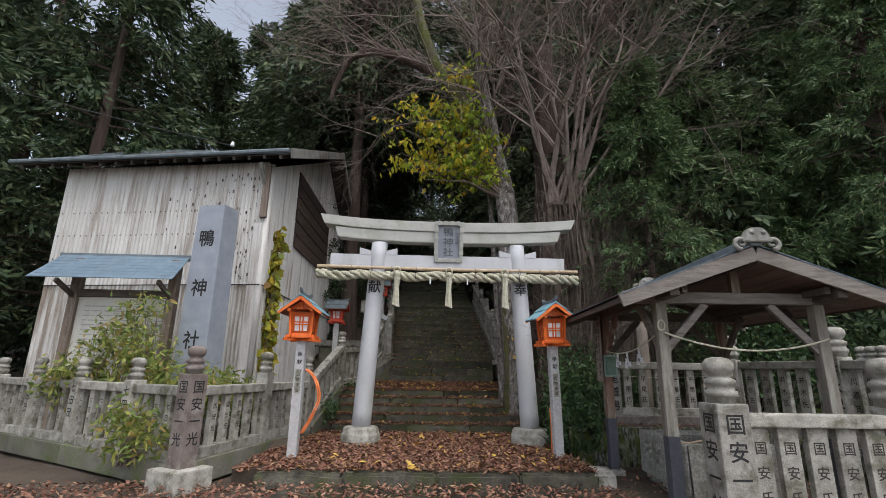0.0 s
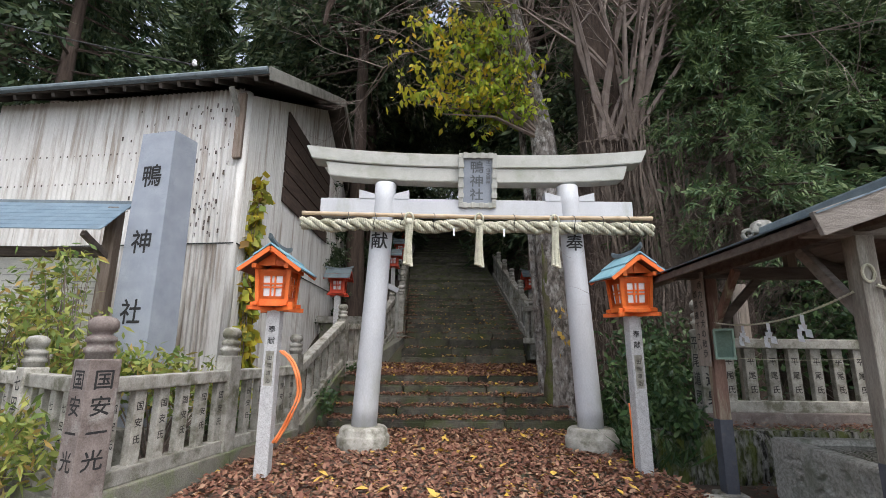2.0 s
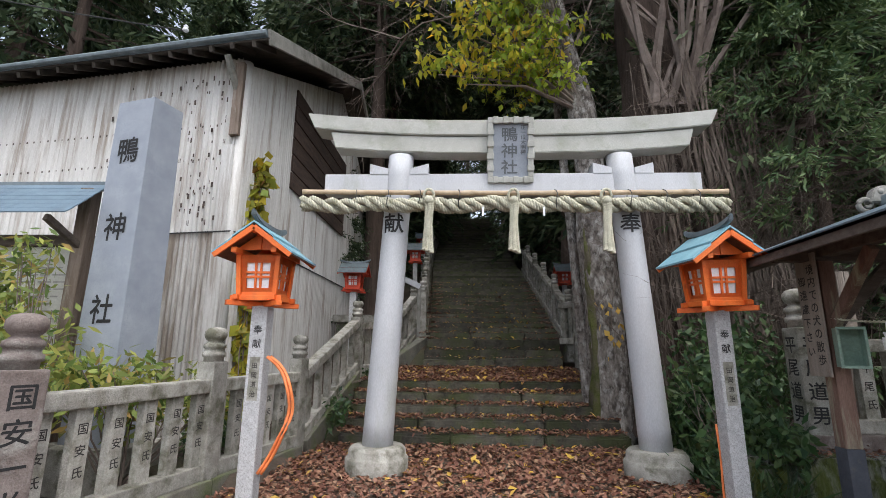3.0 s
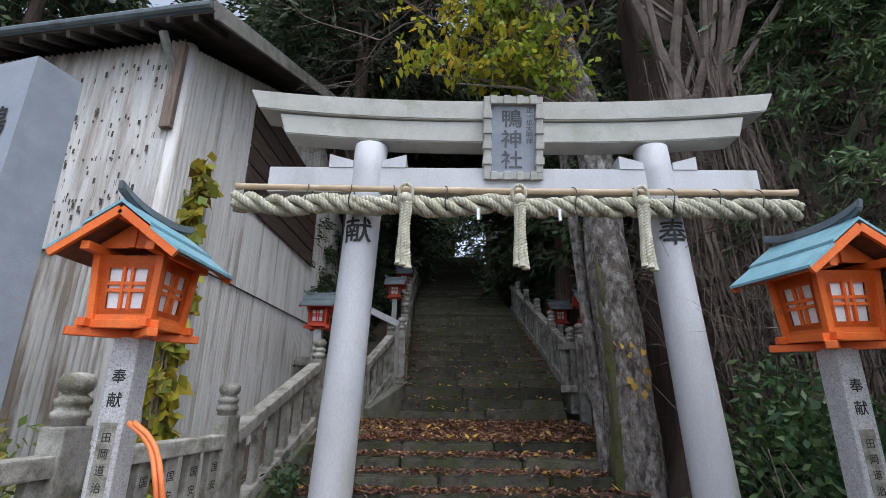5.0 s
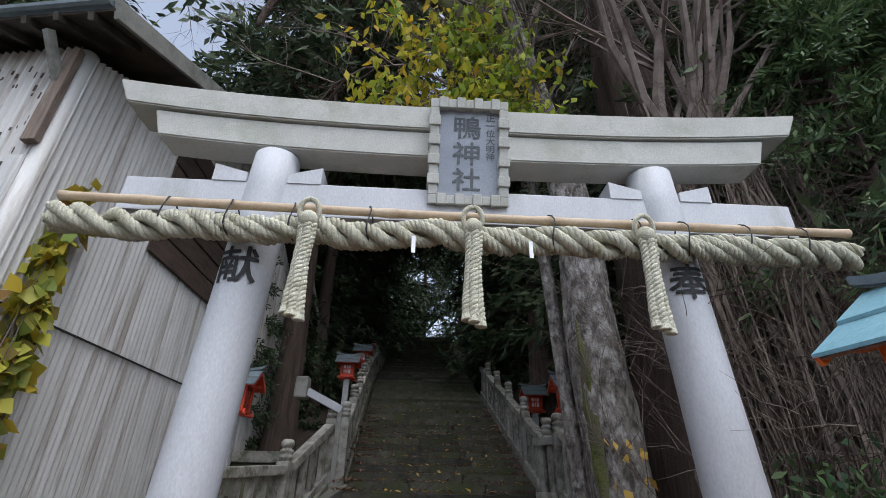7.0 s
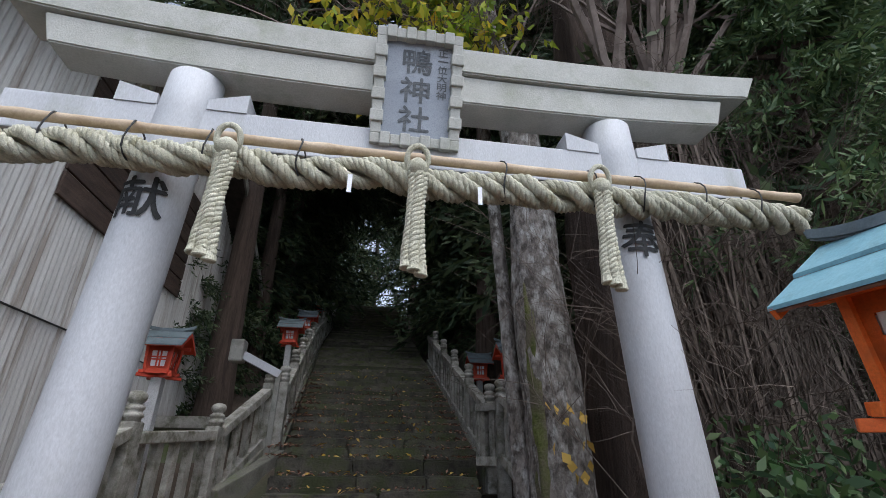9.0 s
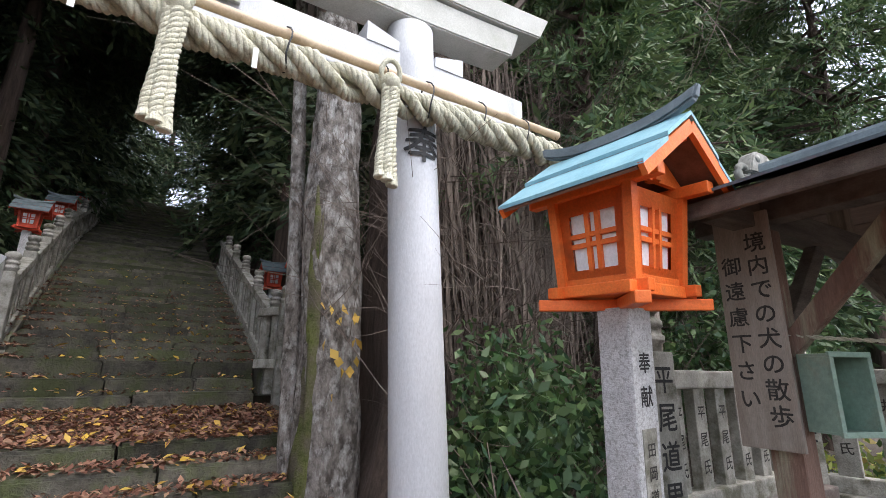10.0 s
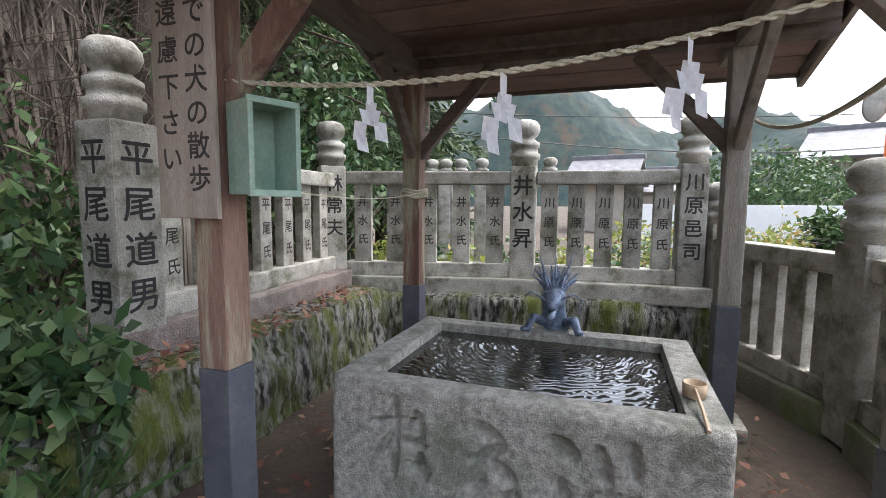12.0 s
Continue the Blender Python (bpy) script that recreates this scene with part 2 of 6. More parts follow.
M_VINELEAF = leaf_material("vine_leaves", [(0.30, 0.36, 0.05), (0.50, 0.47, 0.06), (0.60, 0.44, 0.05), (0.22, 0.30, 0.06), (0.30, 0.15, 0.05)], 0.5, 0.35)
M_NANDINA = leaf_material("light_green_leaves", [(0.13, 0.20, 0.05), (0.24, 0.31, 0.08), (0.40, 0.40, 0.10), (0.10, 0.17, 0.05), (0.45, 0.30, 0.10)], 0.5, 0.35)
M_LITTER = leaf_material("fallen_leaves", [(0.13, 0.055, 0.038), (0.23, 0.11, 0.075), (0.34, 0.19, 0.125), (0.17, 0.07, 0.045), (0.11, 0.05, 0.038), (0.42, 0.27, 0.17)], 0.7, 0.1)
M_LITTER_YELLOW = leaf_material("fallen_yellow_leaves", [(0.55, 0.36, 0.05), (0.62, 0.42, 0.10), (0.50, 0.30, 0.06)], 0.6, 0.15)


# ---- mesh tools ----
UNIT = Matrix.Scale(0.9, 4)  # metres to one unit of the plan below


def thing(name, m, label, category, group="", kind=""):
    ob = new(name)
    ob.empty_display_size = 0.2
    ob.matrix_basis = UNIT @ m
    return tagged(ob, label, category, group, kind)


def part(name, bm, mat, parent, label="", smooth=False):
    """Link a bmesh (or mesh) as one mesh object under a thing or part."""
    if isinstance(bm, bpy.types.Mesh):
        me = bm
    else:
        me = bpy.data.meshes.new(name)
        if smooth:
            for f in bm.faces:
                f.smooth = True
        bm.to_mesh(me)
        bm.free()
    if mat is not None and not me.materials:
        me.materials.append(mat)
    ob = new(name, me)
    ob.parent = parent
    return tagged(ob, label) if label else ob


def solo(name, bm, mat, label, category, group="", kind="", smooth=False, m=None):
    ob = part(name, bm, mat, None, "", smooth)
    ob.matrix_basis = UNIT @ (m if m is not None else Matrix())
    return tagged(ob, label, category, group, kind)


def box(bm, lo, hi, bevel=0.0, m=None):
    lo, hi = Vector(lo), Vector(hi)
    g = bmesh.ops.create_cube(bm, size=1, matrix=Matrix.Translation((lo + hi) / 2) @ Matrix.Diagonal((*(hi - lo), 1)))
    vs = g["verts"]
    if bevel:
        es = list({e for v in vs for e in v.link_edges})
        r = bmesh.ops.bevel(bm, geom=es, offset=bevel, segments=2, affect="EDGES", profile=0.6)
        vs = list({v for f in r["faces"] for v in f.verts} | {v for v in vs if v.is_valid})
        seen, todo = set(vs), list(vs)
        while todo:
            for e in todo.pop().link_edges:
                for w in e.verts:
                    if w not in seen:
                        seen.add(w)
                        todo.append(w)
        vs = list(seen)
    if m is not None:
        bmesh.ops.transform(bm, matrix=m, verts=vs)
    return vs


def boxmesh(lo, hi, bevel=0.01, m=None):
    bm = bmesh.new()
    box(bm, lo, hi, bevel, m)
    return bm


def beam(bm, a, b, w, h, bevel=0.0):
    """A bar of section w x h from a to b; h stands upright."""
    a, b = Vector(a), Vector(b)
    d = b - a
    y = d.normalized()
    up = Vector((0, 0, 1)) if abs(y.z) < 0.95 else Vector((1, 0, 0))
    x = y.cross(up).normalized()
    z = x.cross(y)
    m = Matrix((x, y, z)).transposed().to_4x4()
    m.translation = a
    return box(bm, (-w / 2, 0, -h / 2), (w / 2, d.length, h / 2), bevel, m)


def beammesh(a, b, w, h, bevel=0.008):
    bm = bmesh.new()
    beam(bm, a, b, w, h, bevel)
    return bm


def lathe(profile, n=20, m=None, squash=None):
    """Turn (radius, height) pairs about z."""
    bm = bmesh.new()
    rings = []
    for r, z in profile:
        rings.append([bm.verts.new((r * math.cos(2 * math.pi * k / n), r * math.sin(2 * math.pi * k / n), z)) for k in range(n)])
    for a, b in zip(rings, rings[1:]):
        for k in range(n):
            bm.faces.new((a[k], a[(k + 1) % n], b[(k + 1) % n], b[k]))
    bm.faces.new(list(reversed(rings[0])))
    bm.faces.new(rings[-1])
    if m is not None:
        bmesh.ops.transform(bm, matrix=m, verts=bm.verts)
    return bm


def tube(bm, pts, radii, n=6, closed=True):
    pts = [Vector(p) for p in pts]
    rings = []
    for k, p in enumerate(pts):
        d = (pts[min(k + 1, len(pts) - 1)] - pts[max(k - 1, 0)]).normalized()
        side = d.cross(Vector((0.31, 0.17, 0.93))).normalized()
        up = side.cross(d)
        r = radii[k] if isinstance(radii, (list, tuple)) else radii
        rings.append([bm.verts.new(p + r * (math.cos(2 * math.pi * j / n) * side + math.sin(2 * math.pi * j / n) * up)) for j in range(n)])
    for a, b in zip(rings, rings[1:]):
        for j in range(n):
            bm.faces.new((a[j], a[(j + 1) % n], b[(j + 1) % n], b[j]))
    if closed:
        bm.faces.new(list(reversed(rings[0])))
        bm.faces.new(rings[-1])
    return bm


def pymesh(name, verts, faces):
    me = bpy.data.meshes.new(name)
    me.from_pydata([tuple(v) for v in verts], [], faces)
    me.update()
    return me


_glyphs = {}


def writing(words, size, vertical=True, step=1.12):
    """A flat mesh of characters, in the x-z plane facing -y, top-centred at the origin."""
    key = (words, size, vertical, step)
    if key in _glyphs:
        return _glyphs[key]
    bm = bmesh.new()
    for k, ch in enumerate(words):
        if ch == " ":
            continue
        cu = bpy.data.curves.new("writing", "FONT")
        cu.body = ch
        cu.size = size
        cu.align_x = "CENTER"
        cu.resolution_u = 3
        ob = bpy.data.objects.new("writing", cu)
        scene.collection.objects.link(ob)
        me = bpy.data.meshes.new_from_object(ob.evaluated_get(bpy.context.evaluated_depsgraph_get()))
        off = (0, -(k + 0.85) * size * step) if vertical else ((k - (len(words) - 1) / 2) * size * step, 0)
        for copy, (bx, bz) in enumerate(((0, 0), (0.028, 0.006), (0.012, 0.03))):  # brush weight
            start = len(bm.verts)
            bm.from_mesh(me)
            bm.verts.ensure_lookup_table()
            for v in bm.verts[start:]:
                v.co = Vector((v.co.x + off[0] + bx * size, -0.0004 * copy, v.co.y + off[1] + bz * size))
        bpy.data.objects.remove(ob)
        bpy.data.curves.remove(cu)
        bpy.data.meshes.remove(me)
    out = bpy.data.meshes.new("writing")
    bm.to_mesh(out)
    bm.free()
    _glyphs[key] = out
    return out


def letter(words, size, m, parent, mat=None, step=1.12, vertical=True):
    if vertical and len(words) > 1:
        for k, ch in enumerate(words):
            letter(ch, size, m @ pose(0, 0, -k * size * step), parent, mat, step)
        return None
    me = writing(words, size, vertical, step)
    if not me.materials:
        me.materials.append(mat or M_INK)
    ob = new("lettering", me)
    ob.parent = parent
    ob.matrix_basis = m
    return ob


# ---- ground ----
def ground_height(x, y):
    h = -0.2
    rise = 0.38
    if y > 17.3:
        stair = 1.6 + rise * (y - 17.3)
    elif y > 12.5:
        stair = -0.3 + 1.7 * (y - 12.5) / 4.8
    else:
        stair = -0.25
    stair = min(stair, 14.2)
    bank = max(0.0, min(1.0, (y - 11.3) / 1.2)) * (0.5 + 0.42 * max(0.0, y - 12.0))
    bank = min(bank, 16 + 0.1 * max(0, y - 50))
    # the hill falls back along the right-hand side
    right = max(0.0, min(1.0, (y - 9.5 - 0.42 * (x - 4.0)) / 3.0)) if x > 4.0 else 1.0
    if -2.3 < x < 3.0:
        return stair - 0.1
    if x < -2.3:
        if x > -4.2:
            return max(-0.25, stair - 0.35) if y > 12 else (0.15 if y > 9.9 else -0.25)
        back = max(0.0, y - 25.0) * 0.42
        return min(back, 16) + (0.1 if y > 11 else -0.25)
    if x < 4.6:
        bank *= max(0.0, (x - 3.0) / 1.6)
    return -0.2 + bank * right


def axis_values(near, far, step):
    v = list(np.arange(-near, near + step / 2, step))
    grow, s = near, step
    while grow < far:
        s *= 1.25
        grow += s
        v = [-grow] + v + [grow]
    return v


xs = axis_values(26, 1800, 0.5)
ys = [y + 12 for y in axis_values(26, 1800, 0.5)]
verts = []
for y in ys:
    for x in xs:
        n = noise.noise((x * 0.6, y * 0.6, 0.0)) * (0.06 if y < 11 else 0.2)
        flat = -2.6 < x < 8 and 3 < y < 13
        verts.append((x, y, ground_height(x, y) + (min(0, n) if flat else n) - (0.02 if flat else 0)))
nx = len(xs)
faces = [(j * nx + i, j * nx + i + 1, (j + 1) * nx + i + 1, (j + 1) * nx + i) for j in range(len(ys) - 1) for i in range(nx - 1)]
ground = solo("ground", pymesh("ground", verts, faces), M_SOIL, "dark soil with moss and scattered fallen leaves", "ground", kind="structure", smooth=False)
for p in ground.data.polygons:
    p.use_smooth = True


def rough_block(lo, hi, bevel=0.025, wobble=0.012, cuts=3, seed=0):
    """A hewn stone: a box with worn edges and an uneven face."""
    bm = bmesh.new()
    box(bm, lo, hi, 0)
    long_edges = [e for e in bm.edges if abs((e.verts[0].co - e.verts[1].co).x) > 0.2]
    if long_edges:
        bmesh.ops.subdivide_edges(bm, edges=long_edges, cuts=cuts, use_grid_fill=True)
    bmesh.ops.bevel(bm, geom=[e for e in bm.edges if e.is_manifold and e.calc_face_angle(0) > 0.5], offset=bevel, segments=2, affect="EDGES")
    for v in bm.verts:
        v.co += wobble * Vector(noise.noise_vector(v.co * 2.3 + Vector((seed * 7.1, seed * 3.3, 0))))
    return bm


# terrace in front of the steps
terrace = thing("terrace", pose(0, 0, 0), "low earth terrace edged with mossy kerb stones", "terrace", kind="structure")
tb = bmesh.new()
box(tb, (-2.75, 8.1, -0.4), (3.0, 12.5, 0.0))
part("terrace_bed", tb, M_SOIL, terrace)
edge = -2.35
for k, w in enumerate((1.35, 1.45, 1.3, 1.25)):
    part("kerb_stone", rough_block((edge, 7.88, -0.4), (edge + w - 0.012, 8.14, -0.02 + 0.012 * (k % 2)), 0.04, 0.035, 7, k), M_STEP, terrace)
    edge += w
part("kerb_stone", rough_block((edge - 0.05, 7.95, -0.35), (edge + 0.32, 8.45, 0.02), 0.05, 0.05, 2, 9), M_STONE, terrace, "pale boulder at the corner")

# stone steps: five wide ones, a sloping landing, three more, then the long flight
steps = thing("stone_steps", pose(0, 0, 0), "worn mossy stone steps strewn with fallen leaves climbing into dark woods", "stairs", kind="structure")


def step_row(y, z, x0, x1, depth, high, seed, pieces):
    r = random.Random(seed)
    cuts = [x0] + sorted(x0 + (x1 - x0) * (k + 1 + r.uniform(-0.25, 0.25)) / pieces for k in range(pieces - 1)) + [x1]
    for a, b in zip(cuts, cuts[1:]):
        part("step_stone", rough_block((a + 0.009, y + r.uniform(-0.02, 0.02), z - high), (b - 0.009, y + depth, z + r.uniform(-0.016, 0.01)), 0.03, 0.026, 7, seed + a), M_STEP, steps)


for k, y in enumerate((12.55, 12.95, 13.35, 13.73, 14.13)):
    step_row(y, 0.19 * (k + 1), -2.1, 2.85 - 0.03 * k, 0.5, 0.35, k, 3)
lb = bmesh.new()
tops = [(-2.3, 14.5, 0.93), (3.0, 14.5, 0.93), (3.0, 16.75, 1.16), (-2.1, 16.75, 1.16)]
lv, lw = [lb.verts.new(p) for p in tops], [lb.verts.new((p[0], p[1], p[2] - 0.5)) for p in tops]
lb.faces.new(lv)
for k in range(4):
    lb.faces.new((lv[k], lw[k], lw[(k + 1) % 4], lv[(k + 1) % 4]))
part("landing", lb, M_SOIL, steps, "earth landing covered in leaves")
step_row(16.5, 1.37, 0.88, 2.6, 0.5, 0.3, 21, 1)
step_row(16.5, 1.33, -1.0, 0.87, 0.5, 0.3, 22, 1)
step_row(16.9, 1.58, -0.98, 2.65, 0.5, 0.3, 23, 3)
step_row(17.3, 1.84, -0.95, 2.7, 0.5, 0.35, 24, 3)
for k in range(74):
    step_row(17.75 + 0.45 * k, 1.86 + 0.172 * (k + 1), -0.9 - 0.024 * min(k, 26), 2.8, 0.5, 0.3, 40 + k, 3 if k < 14 else 2)

# ---- torii ----
torii = thing("torii_gate", pose(0.722, 10.81, 0), "white-painted concrete shrine gate with straw rope across", "gate")
for s, ch in ((-1, "献"), (1, "奉")):
    prof = [(0.208 - 0.020 * k / 12 - 0.003 * math.sin(math.pi * k / 12), 4.13 * k / 12) for k in range(13)]
    bm = lathe(prof, 40)
    lean = Matrix.Translation((s * 1.836, 0, 0.3)) @ Matrix(((1, 0, -s * 0.052, 0), (0, 1, 0, 0), (0, 0, 1, 0), (0, 0, 0, 1)))
    bmesh.ops.transform(bm, matrix=lean, verts=bm.verts)
    p = part("pillar", bm, M_TORII, torii, smooth=True)
    ink = letter(ch, 0.30, pose(s * 1.675, 0, 3.53), p)
    bm = bmesh.new()
    bm.from_mesh(ink.data)
    bmesh.ops.translate(bm, verts=bm.verts, vec=(-0.012, 0, 0))
    for k in range(-9, 10):
        bmesh.ops.bisect_plane(bm, geom=bm.verts[:] + bm.edges[:] + bm.faces[:], plane_co=(0.02 * k, 0, 0), plane_no=(1, 0, 0))
    for v in bm.verts:  # bend the brushwork round the pillar
        v.co.y += -math.sqrt(max(0.0, 0.199 ** 2 - v.co.x ** 2)) - 0.004
    bm.to_mesh(ink.data)
    bm.free()
    bm = lathe([(0.40, -0.1), (0.415, 0.0), (0.42, 0.19), (0.40, 0.215), (0.385, 0.225), (0.38, 0.30), (0.345, 0.34), (0.2, 0.35)], 36, pose(s * 1.836, 0, 0))
    part("base_stone", bm, M_STONE, torii, "round mossy stone base", smooth=True)
    for d in (-1, 1):
        x0 = s * 1.635 + d * 0.165
        bm = bmesh.new()
        w = 0.27
        ring = []
        for yy in (-0.12, 0.12):
            ring.append([bm.verts.new(q) for q in ((x0, yy, 4.13), (x0 + d * w, yy, 4.13), (x0 + d * w, yy, 4.29), (x0, yy, 4.215))])
        bm.faces.new(ring[0])
        bm.faces.new(list(reversed(ring[1])))
        for k in range(4):
            bm.faces.new((ring[0][k], ring[1][k], ring[1][(k + 1) % 4], ring[0][(k + 1) % 4]))
        bmesh.ops.recalc_face_normals(bm, faces=bm.faces)
        part("wedge", bm, M_TORII, torii)


def curved_beam(half_lo, half_hi, z0, z1, d0, d1, lift, n=24):
    """A lintel whose ends sweep up; its ends slant outwards to the top."""
    bm = bmesh.new()
    rings = []
    for k in range(n + 1):
        u = -1 + 2 * k / n
        up = lift * abs(u) ** 2.6
        rings.append([bm.verts.new(q) for q in ((u * half_lo, -d0, z0 + up), (u * half_lo, d0, z0 + up), (u * half_hi, d1, z1 + up), (u * half_hi, -d1, z1 + up))])
    for a, b in zip(rings, rings[1:]):
        for j in range(4):
            bm.faces.new((a[j], a[(j + 1) % 4], b[(j + 1) % 4], b[j]))
    bm.faces.new(rings[0])
    bm.faces.new(list(reversed(rings[-1])))
    bmesh.ops.recalc_face_normals(bm, faces=bm.faces)
    bmesh.ops.bevel(bm, geom=[e for e in bm.edges if e.calc_face_angle(0) > 0.6], offset=0.012, segments=2, affect="EDGES")
    return bm


part("upper_lintel", curved_beam(2.92, 3.03, 4.70, 4.935, 0.20, 0.22, 0.14), M_TORII_TOP, torii, "weathered upswept top beam")
part("second_lintel", curved_beam(2.60, 2.68, 4.44, 4.695, 0.15, 0.165, 0.10), M_TORII_TOP, torii)
part("tie_beam", boxmesh((-2.74, -0.11, 3.83), (2.74, 0.11, 4.135), 0.012), M_TORII, torii)
tilt = pose(0.0, -0.05, 4.04, 13) @ Matrix.Diagonal((0.955, 1, 0.845, 1))
bm = boxmesh((-0.30, -0.06, 0.02), (0.30, 0.04, 1.03), 0.01, tilt)
plaque = part("name_plaque", bm, M_POLISHED, torii, "grey stone name plaque with scalloped white frame")
bm = bmesh.new()
for x0, z0, x1, z1 in ((-0.345, -0.04, 0.345, 0.05), (-0.345, 0.98, 0.345, 1.075), (-0.345, 0.05, -0.265, 0.98), (0.265, 0.05, 0.345, 0.98)):
    n = 9
    for k in range(n):
        u, v = k / n, (k + 1) / n
        wob = 0.018 * (k % 2)
        if x1 - x0 > z1 - z0:
            box(bm, (x0 + (x1 - x0) * u, -0.11 - wob, z0 - wob * 0.6), (x0 + (x1 - x0) * v, 0.05, z1 + wob * 0.6), 0.008)
        else:
            box(bm, (x0 - wob * 0.6, -0.11 - wob, z0 + (z1 - z0) * u), (x1 + wob * 0.6, 0.05, z0 + (z1 - z0) * v), 0.008)
bmesh.ops.transform(bm, matrix=tilt, verts=bm.verts)
part("frame", bm, M_TORII_TOP, plaque, "scalloped pale stone frame")
letter("鴨神社", 0.26, tilt @ pose(-0.02, -0.064, 0.93), plaque, M_CARVED, 1.08)
letter("正一位大明神", 0.085, tilt @ pose(0.19, -0.064, 0.95), plaque, M_CARVED, 1.0)

# rope, bamboo and tassels
rope = thing("sacred_rope", pose(0.725, 10.52, 3.63, 0, 0, 0.5), "thick twisted straw rope tied to a bamboo pole across the gate", "rope")


def strands(path, radius, turns, count, thick, n=7):
    """Twisted strands about a path (function of u in 0..1), each a mesh of its own."""
    out = []
    steps_ = int(turns * 14)
    for c in range(count):
        bm = bmesh.new()
        pts, rad = [], []
        for k in range(steps_ + 1):
            u = k / steps_
            p = Vector(path(u))
            d = (Vector(path(min(1, u + 0.01))) - Vector(path(max(0, u - 0.01)))).normalized()
            a = d.cross(Vector((0, 1, 0.02))).normalized()
            b = d.cross(a)
            ang = 2 * math.pi * (turns * u + c / count)
            rr = radius * (1 + 0.12 * math.sin(37 * u + c))
            pts.append(p + rr * (math.cos(ang) * a + math.sin(ang) * b))
            rad.append(thick * (1 + 0.1 * math.sin(53 * u + 2 * c)))
        tube(bm, pts, rad, n)
        out.append(bm)
    return out


def rope_path(u):
    return (-2.98 + 5.96 * u, 0.0, -0.015 - 0.03 * abs(math.sin(u * 6.5 * math.pi)) + 0.01 * math.sin(u * 47))


for c in range(4):
    def lay(u, c=c):
        a = 2 * math.pi * (8.5 * u + c / 4) + 0.5 * math.sin(u * 31 + c)
        p = rope_path(u)
        rr = 0.066 * (1 + 0.15 * math.sin(u * 23 + 2 * c))
        return (p[0], p[1] + rr * math.cos(a), p[2] + rr * math.sin(a))
    for bm in strands(lay, 0.026, 42, 4, 0.0235, 5):
        part("strand", bm, M_ROPE, rope, smooth=True)
bm = bmesh.new()
pts = [(-2.98 + 5.96 * k / 60, -0.02, 0.155 - 0.02 * math.sin(k / 60 * 3.1)) for k in range(61)]
tube(bm, pts, [0.034 + (0.006 if k % 6 == 0 else 0) for k in range(61)], 10)
part("bamboo_pole", bm, M_BAMBOO, rope, "pale bamboo pole", smooth=True)
for x in (-2.2, -1.75, -1.3, -0.75, 0.05, 0.6, 1.25, 1.62, 2.1, 2.55):
    bm = bmesh.new()
    tube(bm, [(x + 0.012 * math.sin(a * 3), 0.108 * math.cos(a) - 0.005, 0.035 + 0.15 * math.sin(a)) for a in np.linspace(0, 2 * math.pi, 18)], 0.006, 5)
    part("binding_wire", bm, M_WIRE, rope)
for x in (-1.17, -0.0, 1.27):
    tas = part("tassel", lathe([(0.035, 0.10), (0.062, 0.07), (0.07, 0.03), (0.05, -0.015)], 14, pose(x, -0.125, -0.05)), M_ROPE, rope, "hanging straw tassel of three twisted cords", smooth=True)
    loop = bmesh.new()
    tube(loop, [(x + 0.07 * math.sin(a), -0.125 - 0.02 * math.cos(a), 0.06 + 0.09 * math.cos(a)) for a in np.linspace(0, 2 * math.pi, 15)], 0.02, 6)
    part("knot_loop", loop, M_ROPE, tas, smooth=True)
    for c in range(3):
        dx, dy = 0.035 * (c - 1), -0.02 * (1 - abs(c - 1))

        def cord(u, x=x, dx=dx, dy=dy, c=c):
            return (x + dx * (0.85 + 0.25 * u) + 0.01 * math.sin(u * 5 + c), -0.125 + dy, -0.05 - (0.62 + 0.02 * c) * u)
        for bm in strands(cord, 0.017, 6.5, 3, 0.0185, 6):
            part("strand", bm, M_ROPE, tas, smooth=True)
        end = Vector(cord(1.0))
        part("frayed_end", lathe([(0.03, 0.03), (0.034, 0.0), (0.043, -0.035), (0.036, -0.042), (0.02, -0.038)], 9, pose(end.x, end.y, end.z, 4 * c - 4, 5 * (c - 1))), M_ROPE, tas)
for x in (-0.42, 0.42):
    bm = bmesh.new()
    box(bm, (x - 0.014, -0.1, -0.22), (x + 0.014, -0.096, -0.09))
    part("paper_strip", bm, M_PAPER, rope, "thin white paper strip")


